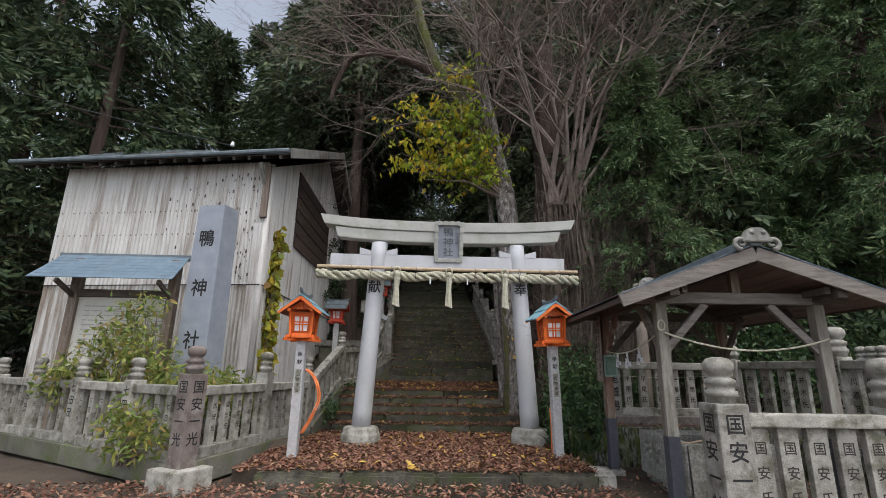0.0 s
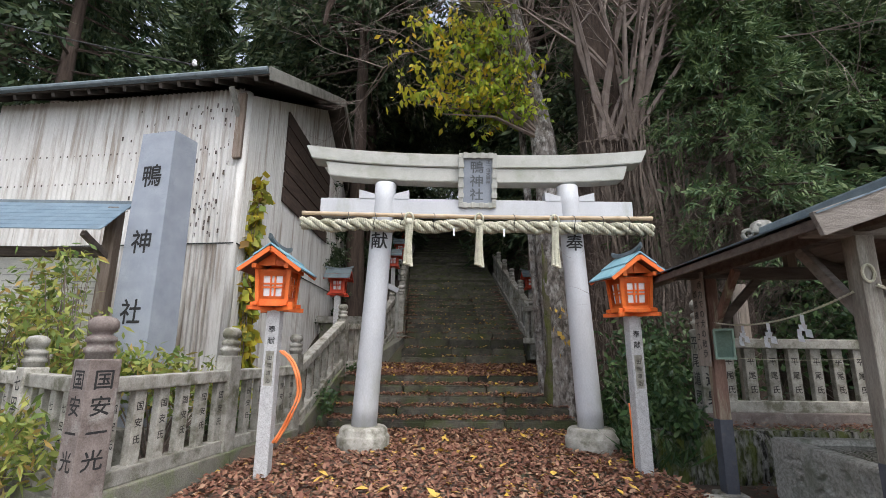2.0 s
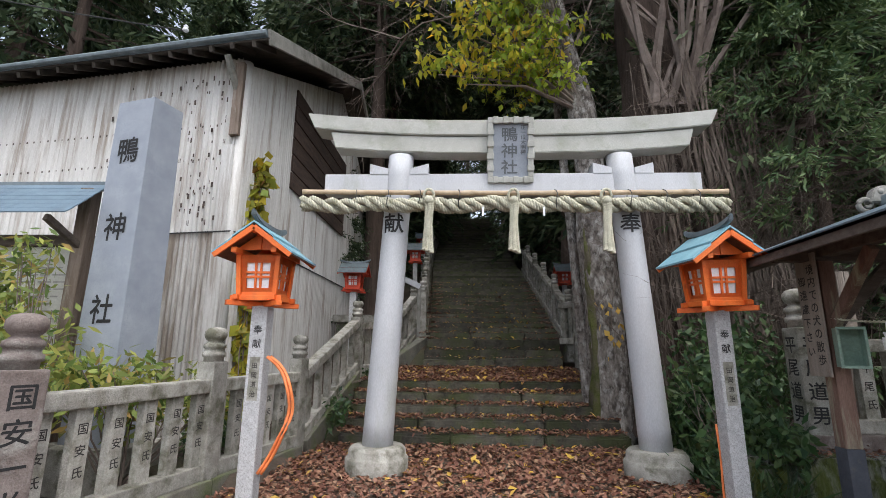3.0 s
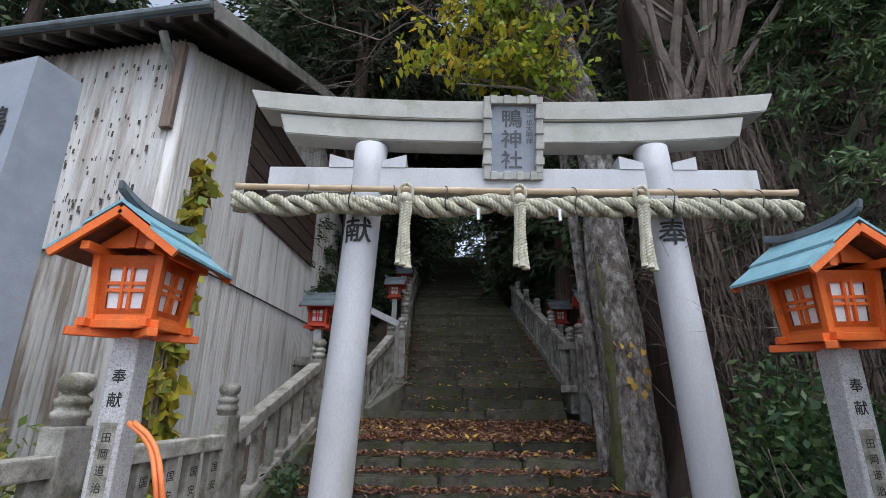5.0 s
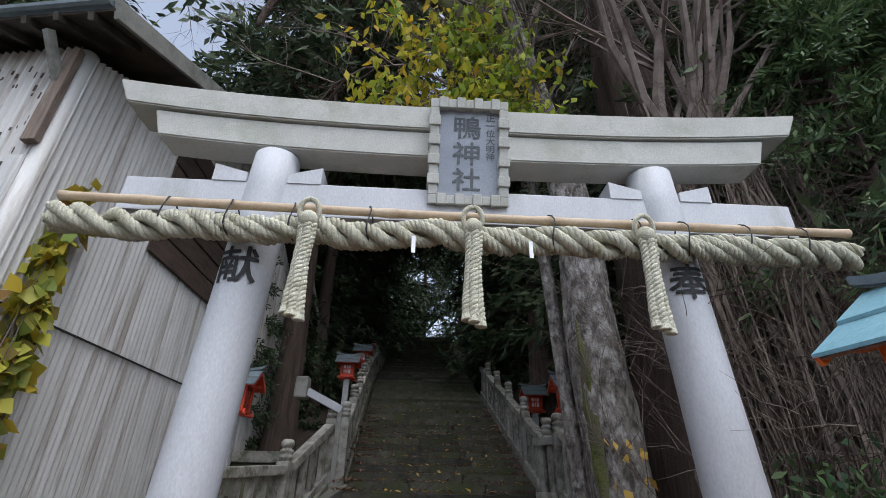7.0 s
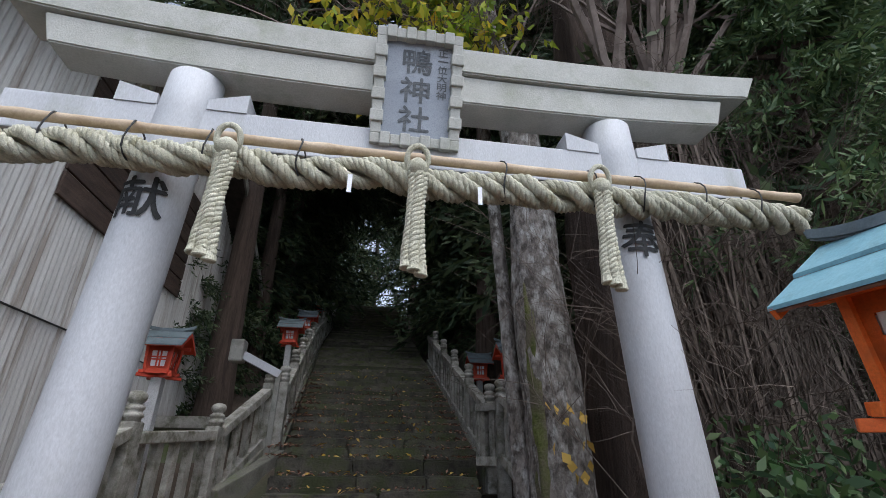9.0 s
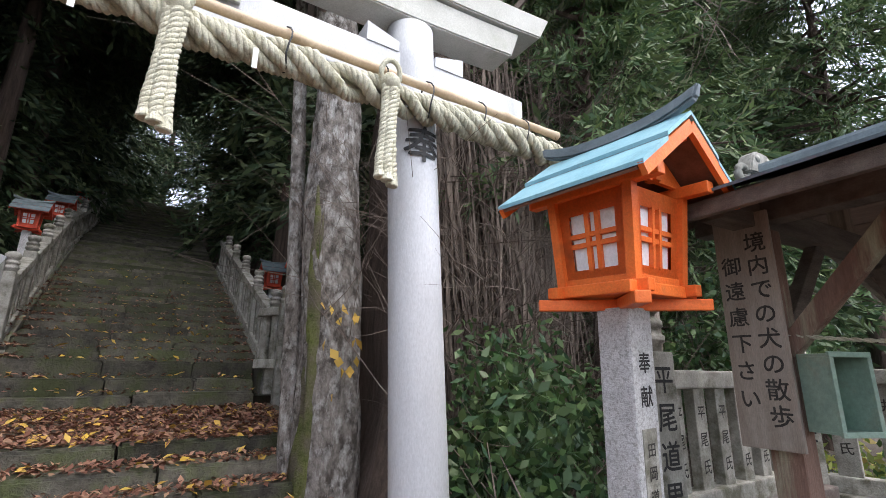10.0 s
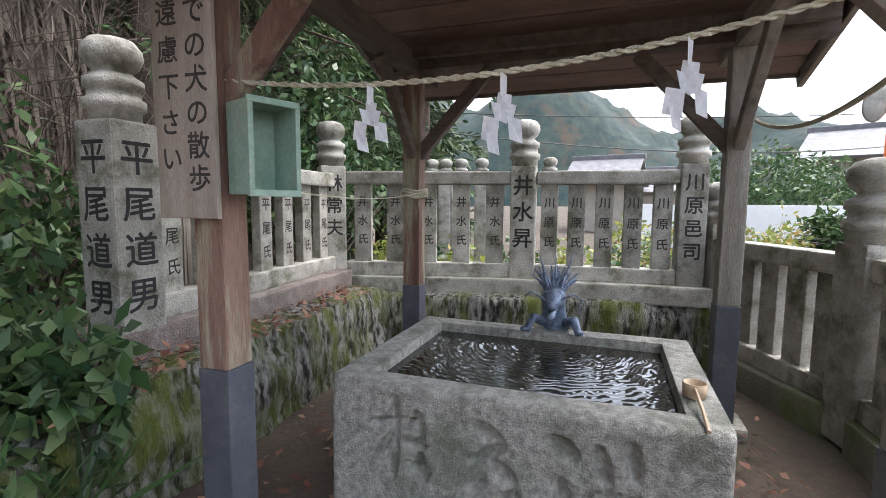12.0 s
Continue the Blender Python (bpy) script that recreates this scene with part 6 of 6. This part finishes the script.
# ---- fallen leaves ----
def litter(name, areas, n, size, mat, label, seed):
    """areas: (x0, x1, y0, y1, height function, weight)."""
    r = np.random.default_rng(seed)
    pos = []
    total = sum((a[1] - a[0]) * (a[3] - a[2]) * a[5] for a in areas)
    for x0, x1, y0, y1, h, w in areas:
        k = int(n * (x1 - x0) * (y1 - y0) * w / total)
        x, y = r.uniform(x0, x1, k), r.uniform(y0, y1, k)
        pos.append(np.column_stack([x, y, [h(a, b) for a, b in zip(x, y)]]))
    pos = np.vstack(pos)
    pos[:, 2] += r.uniform(0.015, 0.05, len(pos))
    a = r.uniform(0, 2 * math.pi, len(pos))
    along = unit(np.column_stack([np.cos(a), np.sin(a), r.normal(0, 0.4, len(pos))]))
    wd = unit(np.column_stack([-np.sin(a), np.cos(a), r.normal(0, 0.35, len(pos))]))
    me = diamond_mesh(name, pos, along, wd, size * r.uniform(0.6, 1.4, len(pos)), size * r.uniform(0.35, 0.75, len(pos)), 0.15)
    return solo(name, me, mat, label, "leaves", kind="stuff")


def step_height(x, y):
    for k in (4, 3, 2, 1, 0):
        if y >= (12.55, 12.95, 13.35, 13.73, 14.13)[k]:
            z = 0.19 * (k + 1)
            return max(z, 0.93 + 0.1 * (y - 14.5)) if k == 4 else z
    return 0.0


def flight_height(x, y):
    if y < 16.9:
        return 1.37
    if y < 17.3:
        return 1.58
    return 1.86 + 0.172 * max(0, math.floor((y - 17.75) / 0.45) + 1)


part("side_kerb", beammesh((-1.75, 16.6, 1.15), (-1.02, 18.25, 1.75), 0.34, 0.5, 0.03), M_STONE_DARK, steps, "mossy sloping kerb stone")
flat = lambda x, y: 0.0
yard = lambda x, y: -0.19
AREAS = [(-2.7, 3.0, 7.93, 12.5, flat, 1.4), (-2.1, 2.8, 12.56, 14.2, step_height, 1.1), (-2.1, 2.8, 14.2, 16.5, step_height, 1.5), (-0.9, 2.7, 16.5, 22, flight_height, 0.12), (-1.2, -0.7, 17.3, 24, flight_height, 0.5), (2.45, 2.8, 17.3, 24, flight_height, 0.5), (-8, 8, 3.2, 5.4, yard, 0.45), (-8, 3.3, 5.4, 7.85, yard, 0.5), (-9.5, 9.5, 1.4, 3.2, yard, 0.24), (-10, 10, -2.5, 1.4, yard, 0.1), (3.3, 6.9, 6.2, 9.5, yard, 0.14), (-2.1, -1.2, 12.5, 16.5, step_height, 0.6)]
litter("leaf_litter", AREAS, 47500, 0.085, M_LITTER, "carpet of brown and reddish fallen leaves", 3)
litter("yellow_leaf_litter", AREAS[:4], 520, 0.13, M_LITTER_YELLOW, "scattered yellow fallen leaves", 4)
litter("step_leaf_litter", [(-2.0, 2.7, 12.6, 16.5, step_height, 1.6), (-0.9, 2.6, 16.5, 19.5, flight_height, 1.2), (-0.9, 2.6, 19.5, 25.0, flight_height, 0.4)], 420, 0.12, M_LITTER_YELLOW, "yellow leaves strewn over the stone steps", 8)
litter("wall_litter", [(3.3, 6.6, 9.6, 10.1, lambda x, y: 0.5, 1.0)], 350, 0.07, M_LITTER, "brown leaves lying on the mossy wall top", 6)

# ---- small things of the pavilion ----
def paper_streamer(m, s=1.0):
    t = thing("paper_streamer", m, "folded white zigzag paper streamer hanging from a rope", "streamer", "paper streamers")
    folds = [(0.0, 0.0, 0.014, 0.085, 0), (0.006, -0.07, 0.024, 0.055, 6)]
    for side in (-1, 1):  # two streams of slanting folds
        folds += [(side * 0.022, -0.105, 0.026, 0.065, side * 14), (side * 0.042, -0.155, 0.028, 0.085, -side * 6), (side * 0.03 - 0.012, -0.215, 0.024, 0.07, side * 9)][:3 if side < 0 else 2]
    for k, (dx, dz, w, h, lean) in enumerate(folds):
        bm = bmesh.new()
        yy = 0.007 * (1 if k % 2 else -1)
        slant = math.tan(math.radians(lean)) * h
        v = [bm.verts.new((q[0] * s, q[1], q[2] * s)) for q in ((dx - w, yy, dz), (dx + w, -yy, dz - 0.012), (dx + w - slant, -yy * 1.6, dz - h - 0.012), (dx - w - slant, yy * 1.6, dz - h))]
        bm.faces.new(v)
        bmesh.ops.solidify(bm, geom=bm.faces[:], thickness=0.001)
        part("fold", bm, M_PAPER, t)
    return t


side_rope = thing("straw_rope", pose(0, 0, 0), "thin straw rope strung between the pavilion posts", "rope", "pavilion ropes")
for c in range(2):
    bm = bmesh.new()
    pts = []
    for k in range(150):
        u = k / 149
        sag = -0.13 * 4 * u * (1 - u)
        base = Vector((3.66, 9.02, 1.95)).lerp(Vector((3.46, 6.62, 2.06)), u)
        a = u * 150 + math.pi * c
        pts.append(base + Vector((0.0055 * math.cos(a), 0, sag + 0.0055 * math.sin(a))))
    tube(bm, pts, 0.0062, 5)
    part("strand", bm, M_ROPE, side_rope)
for y, s in ((8.31, 0.82), (7.82, 0.9), (7.28, 0.9)):
    u = (9.02 - y) / 2.4
    paper_streamer(pose(3.66 - 0.2 * u, y, 1.95 + 0.11 * u - 0.52 * u * (1 - u), 0, 0, -70), s)
front_rope = thing("straw_rope", pose(0, 0, 0), "thin straw rope sagging across the pavilion front", "rope", "pavilion ropes")
bm = bmesh.new()
tube(bm, [Vector((3.55, 6.5, 2.10)).lerp(Vector((5.80, 6.38, 2.04)), k / 40) + Vector((0, 0, -0.8 * (k / 40) * (1 - k / 40))) for k in range(41)], 0.013, 6)
part("strand", bm, M_ROPE, front_rope)
tube_bm = bmesh.new()
tube(tube_bm, [(3.52 + 0.05 * math.cos(a), 6.52, 2.2 + 0.07 * math.sin(a)) for a in np.linspace(0, 6.3, 16)], 0.012, 6)
part("knot", tube_bm, M_ROPE, front_rope)

string = thing("string", pose(0, 0, 0), "thin pale string tied round the pavilion post", "string")
bm = bmesh.new()
tube(bm, [Vector((3.8, 8.75, 1.49)).lerp(Vector((5.80, 8.86, 1.53)), k / 12) + Vector((0, 0, -0.14 * (k / 12) * (1 - k / 12))) for k in range(13)], 0.004, 5)
part("line", bm, M_ROPE, string)
bm = bmesh.new()
for z in (1.505, 1.53, 1.555):
    tube(bm, [(5.90 + 0.112 * math.cos(a), 8.93 + 0.112 * math.sin(a), z + 0.01 * math.sin(3 * a)) for a in np.linspace(0, 6.28, 17)], 0.013, 6)
part("knot", bm, M_ROPE, string, "coiled knot")

dragon = thing("dragon_spout", BASIN @ pose(5.36, 7.88, 0.56, 0, 0, 0), "blue bronze dragon-head water spout on the basin rim", "spout")
bm = bmesh.new()
tube(bm, [(0.12, 0, -0.15), (0.1, 0.0, 0.0), (0.06, 0.01, 0.12), (-0.02, 0.0, 0.2), (-0.12, -0.01, 0.2), (-0.2, -0.01, 0.16)], [0.08, 0.085, 0.08, 0.085, 0.06, 0.025], 10)
part("neck_and_head", bm, M_BRONZE, dragon, smooth=True)
bm = bmesh.new()
tube(bm, [(-0.08, 0, 0.13), (-0.16, 0, 0.10), (-0.2, 0, 0.09)], [0.035, 0.028, 0.012], 8)
part("jaw", bm, M_BRONZE, dragon, smooth=True)
rs = random.Random(12)
for k in range(44):
    a = rs.uniform(0, 6.28)
    d = Vector((0.55 + rs.uniform(-0.35, 0.4), math.cos(a) * 0.6, 0.5 + 0.7 * abs(math.sin(a)))).normalized()
    bm = bmesh.new()
    st = Vector((0.0, 0, 0.17)) + d * 0.05
    ln = rs.uniform(0.10, 0.27)
    tube(bm, [st, st + d * ln * 0.5 + Vector((0, 0, 0.02)), st + d * ln], [0.016, 0.01, 0.002], 5)
    part("mane_spike", bm, M_BRONZE, dragon)
for s in (-1, 1):
    bm = bmesh.new()
    tube(bm, [(0.0, 0.04 * s, 0.24), (0.04, 0.08 * s, 0.38), (0.02, 0.12 * s, 0.52)], [0.014, 0.009, 0.002], 6)
    part("horn", bm, M_BRONZE, dragon)
    bm = bmesh.new()
    tube(bm, [(-0.14, 0.04 * s, 0.2), (-0.12, 0.14 * s, 0.25), (-0.05, 0.19 * s, 0.2), (-0.08, 0.17 * s, 0.12)], [0.008, 0.006, 0.005, 0.003], 5)
    part("whisker", bm, M_BRONZE, dragon)
    bm = lathe([(0.0, -0.022), (0.018, -0.012), (0.022, 0.0), (0.018, 0.012), (0.0, 0.022)], 8, pose(-0.09, 0.045 * s, 0.235))
    bmesh.ops.remove_doubles(bm, verts=bm.verts, dist=0.001)
    part("eye", bm, M_BRONZE, dragon, smooth=True)
    bm = bmesh.new()
    tube(bm, [(0.08, 0.07 * s, -0.0), (-0.02, 0.14 * s, 0.05), (-0.06, 0.17 * s, -0.03), (-0.12, 0.2 * s, -0.01)], [0.04, 0.032, 0.025, 0.012], 7)
    part("foreleg", bm, M_BRONZE, dragon, smooth=True)
ladle = thing("ladle", BASIN @ pose(4.45, 7.14, 0.525, 0, 0, 172), "small bamboo ladle resting on the basin rim", "ladle")
cupm = lathe([(0.045, 0.0), (0.05, 0.002), (0.052, 0.065), (0.046, 0.066), (0.044, 0.01), (0.0, 0.008)], 16)
bmesh.ops.remove_doubles(cupm, verts=cupm.verts, dist=0.0005)
part("cup", cupm, M_BAMBOO, ladle, smooth=True)
bm = bmesh.new()
tube(bm, [(0.04, 0, 0.05), (0.2, 0.03, 0.02), (0.36, 0.05, -0.0)], 0.009, 6)
part("handle", bm, M_BAMBOO, ladle)
# carved face of the basin: worn grooves cut into the stone
def groove(y, z):
    """How deep the carving is at a place on the face."""
    deep = 0.0
    for cy, cz, strokes in CARVING:
        for y0, z0, y1, z1, w in strokes:
            ax, az, bx, bz = cy - y0, cz + z0, cy - y1, cz + z1
            dx, dz = bx - ax, bz - az
            u = max(0.0, min(1.0, ((y - ax) * dx + (z - az) * dz) / (dx * dx + dz * dz)))
            d = math.hypot(y - ax - u * dx, z - az - u * dz)
            wide = 1.25 * w * (0.6 + 0.8 * math.sin(math.pi * (0.15 + 0.75 * u)))
            deep = max(deep, 0.05 * max(0.0, 1 - (d / wide) ** 2))
    return deep


CARVING = [
    (8.46, 0.27, ((-0.12, 0.05, 0.08, 0.08, 0.022), (-0.02, 0.18, -0.03, -0.2, 0.024), (-0.02, 0.0, -0.14, -0.12, 0.02), (0.1, 0.12, 0.12, -0.02, 0.022), (0.02, -0.02, 0.14, -0.03, 0.018), (0.05, -0.14, 0.16, -0.16, 0.022), (0.12, -0.08, 0.13, -0.2, 0.02))),
    (8.00, 0.25, ((-0.06, 0.14, 0.05, 0.06, 0.028), (0.05, 0.06, -0.08, -0.03, 0.022), (0.02, -0.03, 0.1, -0.1, 0.03), (-0.12, -0.16, -0.03, -0.12, 0.022), (0.06, -0.2, 0.12, -0.15, 0.025))),
    (7.56, 0.25, ((-0.16, 0.13, -0.08, 0.08, 0.03), (0.02, 0.12, 0.06, -0.02, 0.026), (0.15, 0.16, 0.17, 0.02, 0.024), (-0.14, -0.05, -0.1, -0.2, 0.028), (-0.02, -0.1, 0.1, -0.06, 0.02), (0.08, -0.12, 0.18, -0.06, 0.022), (0.0, -0.2, 0.12, -0.19, 0.024))),
]
NY, NZ = 170, 74
verts, faces = [], []
for j in range(NZ + 1):
    for i in range(NY + 1):
        y = BY1 - (BY1 - BY0) * i / NY
        z = -0.14 + (BZ + 0.14) * j / NZ
        edge = min(i, NY - i) / NY * (BY1 - BY0)
        worn = 0.03 * max(0.0, 1 - edge / 0.03) ** 2 + 0.03 * max(0.0, 1 - (BZ - z) / 0.03) ** 2
        bump_ = 0.006 * noise.noise((y * 9, z * 9, 0)) + 0.003 * noise.noise((y * 31, z * 31, 4))
        verts.append((BX0 + groove(y, z) + worn + bump_, y, z))
for j in range(NZ):
    for i in range(NY):
        q = j * (NY + 1) + i
        faces.append((q, q + 1, q + NY + 2, q + NY + 1))
lip = len(verts)
for i in range(NY + 1):
    y = BY1 - (BY1 - BY0) * i / NY
    verts.append((BX0 + 0.07, y, BZ + 0.001))
for i in range(NY):
    q = NZ * (NY + 1) + i
    faces.append((q, q + 1, lip + i + 1, lip + i))
face_me = pymesh("carved_face", verts, faces)
for p in face_me.polygons:
    p.use_smooth = True
part("carved_face", face_me, M_BASIN, basin, "granite face with large worn carved characters")

# flood lamp beyond the fence, wires
flood = thing("flood_lamp", pose(-1.28, 18.0, 3.55), "grey box-shaped flood lamp on a short arm", "lamp")
part("housing", boxmesh((-0.95, -0.15, 0.05), (-0.68, 0.2, 0.5), 0.04), M_VERGE, flood)
part("arm", beammesh((-0.7, 0, 0.2), (0.05, 0.1, -0.15), 0.12, 0.16), M_TORII, flood)
part("pole", boxmesh((-0.02, 0.05, -2.3), (0.08, 0.15, -0.1), 0.01), M_VERGE, flood)
slab = thing("concrete_wall", pose(0, 0, 0), "low grey concrete wall with a thick cap beside the steps", "wall")
part("cap", boxmesh((-3.9, 18.4, 2.35), (-2.0, 18.9, 2.58), 0.02), M_STONE, slab)
part("body", boxmesh((-3.8, 18.5, 0.5), (-2.1, 18.85, 2.35), 0.02), M_STONE_DARK, slab)
wires = thing("power_line", pose(0, 0, 0), "thin overhead cable running to the storehouse eave", "cable")
bm = bmesh.new()
tube(bm, [Vector((-20, 13, 12.0)).lerp(Vector((-4.9, 11.35, 7.1)), k / 12) + Vector((0, 0, -1.2 * (k / 12) * (1 - k / 12))) for k in range(13)], 0.014, 5)
part("cable", bm, M_WIRE, wires)
part("insulator", lathe([(0.03, 0), (0.05, 0.02), (0.05, 0.05), (0.03, 0.07), (0.045, 0.1), (0.02, 0.13)], 10, pose(-4.9, 11.35, 7.08)), M_PAPER, wires, "white porcelain insulator")

# ---- distance ----
M_HILL = material("wooded_hill", (0.012, 0.028, 0.03), (0.04, 0.058, 0.048), 0.12, 0.95, 0.0, 0.6, stain=(0.075, 0.05, 0.035), stain_scale=0.05, stain_amount=0.32)
M_ASPHALT = material("asphalt", (0.045, 0.046, 0.05), (0.07, 0.07, 0.075), 2, 0.85, 0.4, 60)
M_TILE = material("grey_roof_tile", (0.14, 0.14, 0.15), (0.22, 0.22, 0.23), 3, 0.6, 0.3, 20)
M_WALLPAINT = material("house_wall", (0.42, 0.38, 0.33), (0.52, 0.48, 0.42), 2, 0.85, 0.1)


def hill(name, m, length, depth, height, seed):
    xs_, ys_ = np.linspace(-1, 1, 60), np.linspace(-1, 1, 24)
    verts = []
    for yv in ys_:
        for xv in xs_:
            ridge = max(0.0, 1 - yv * yv) * max(0.0, 1 - abs(xv) ** 2.2)
            nn = 0.75 + 0.35 * noise.noise((xv * 3 + seed, yv * 2, 1.3)) + 0.08 * noise.noise((xv * 22, yv * 11, seed))
            verts.append((xv * length / 2, yv * depth / 2, height * ridge * nn - 3))
    faces = [(j * 60 + i, j * 60 + i + 1, (j + 1) * 60 + i + 1, (j + 1) * 60 + i) for j in range(23) for i in range(59)]
    ob = solo(name, pymesh(name, verts, faces), M_HILL, "distant wooded hill, blue-green in autumn", "hill", kind="structure", m=m)
    for p in ob.data.polygons:
        p.use_smooth = True


hill("backdrop_hill", pose(420, 80, 0, 0, 0, -85), 420, 240, 135, 2.0)
hill("backdrop_hill", pose(620, -150, 0, 0, 0, -100), 620, 260, 120, 7.0)
hill("backdrop_hill", pose(150, 210, 0, 0, 0, -50), 260, 140, 60, 4.0)


def far_house(m, w, d, h, label):
    t = thing("house", m, label, "house", "far houses")
    part("wall", boxmesh((-w / 2, -d / 2, -0.3), (w / 2, d / 2, h), 0.02), M_WALLPAINT, t)
    for s in (-1, 1):
        part("roof_slope", beammesh((0, 0, h + 1.5), (0, s * (d / 2 + 0.7), h - 0.1), w + 1.4, 0.12), M_TILE, t, "grey tiled roof")
    part("ridge", beammesh((-w / 2 - 0.8, 0, h + 1.62), (w / 2 + 0.8, 0, h + 1.62), 0.3, 0.3, 0.05), M_TILE, t)
    for x in (-w / 4, w / 4):
        part("window", boxmesh((x - 0.8, -d / 2 - 0.03, 0.9), (x + 0.8, -d / 2 + 0.02, 2.1), 0.01), M_SLATEROOF, t)


far_house(pose(33, 5.64, -0.3, 0, 0, 75), 2.8, 4, 3.0, "low house with a grey tiled roof beyond the fields")
far_house(pose(38, 2.5, -0.3, 0, 0, 80), 5, 5, 2.6, "small house with a tiled roof beyond the fields")
far_house(pose(29, -7.8, -0.2, 0, 0, 60), 7, 6, 3.9, "two-storey house with grey tiled roof across the road")
part_road = solo("road", boxmesh((10.5, -60, -0.3), (14, 40, -0.17), 0), M_ASPHALT, "narrow grey road beyond the fence", "road", kind="structure")
low = thing("garden_wall", pose(0, 0, 0), "low pale roadside wall", "wall")
part("panel", boxmesh((17.5, -14, -0.2), (17.7, 6, 1.45), 0.01), M_PAPER, low)
rs = random.Random(12)
leafy("roadside_bushes", pose(0, 0, 0), [((15.6 + rs.uniform(-0.6, 0.6), -10 + 0.85 * k, 0.35), (0.8, 0.75, rs.uniform(0.6, 0.9))) for k in range(20)], 7000, 0.17, M_NANDINA, "row of low green bushes along the roadside wall", "bushes", 140, 2, foot=(15.6, -2, -0.2))
for k, (x, y, s) in enumerate(((20, 2.2, 1.25), (21, 0.2, 1.4), (15.5, 1.2, 0.55), (24, -2.5, 1.4), (18.5, -3.5, 1.0))):
    leafy("garden_tree", pose(x, y, -0.2), [((0, 0, 1.5 * s), (1.3 * s, 1.3 * s, 0.8 * s)), ((0.6 * s, 0.5 * s, 2.3 * s), (0.8 * s, 0.8 * s, 0.5 * s))], 1500, 0.22, M_SHRUB, "rounded garden tree beside the road", "tree", 130 + k, 7, "garden trees")
mirror = thing("traffic_mirror", pose(14.6, 1.02, -0.2), "orange roadside pole carrying a round traffic mirror", "traffic mirror")
bm = bmesh.new()
tube(bm, [(0, 0, 0), (0, 0, 4.3)], 0.055, 10)
part("pole", bm, M_ORANGE, mirror, smooth=True)
dish = lathe([(0.0, -0.05), (0.2, -0.035), (0.36, 0.0), (0.40, 0.02), (0.38, 0.04), (0.0, 0.05)], 24, pose(-0.12, 0.32, 3.85, 80, 0, 120))
bmesh.ops.remove_doubles(dish, verts=dish.verts, dist=0.001)
part("mirror_dish", dish, M_VERGE, mirror, "grey back of a round mirror", True)
wire2 = thing("power_line", pose(0, 0, 0), "thin dark cables over the fields", "cable")
for a, b in (((9, 20, 4.0), (20, -8, 4.6)), ((8, 14, 3.2), (20, -4, 3.6))):
    bm = bmesh.new()
    tube(bm, [Vector(a).lerp(Vector(b), k / 14) + Vector((0, 0, -3.0 * (k / 14) * (1 - k / 14))) for k in range(15)], 0.013, 5)
    part("cable", bm, M_WIRE, wire2)
far_fence = thing("stone_fence", pose(0, 0, 0), "second row of stone fence posts beyond the yard", "fence", "stone fences")
for k, (x, y) in enumerate(((9.5, 9.85), (9.5, 9.62), (9.5, 9.36), (9.5, 9.02), (9.5, 7.95))):
    fence_post(far_fence, (x, y), 0, 0.2, -0.2, 1.82, "", 1.15)
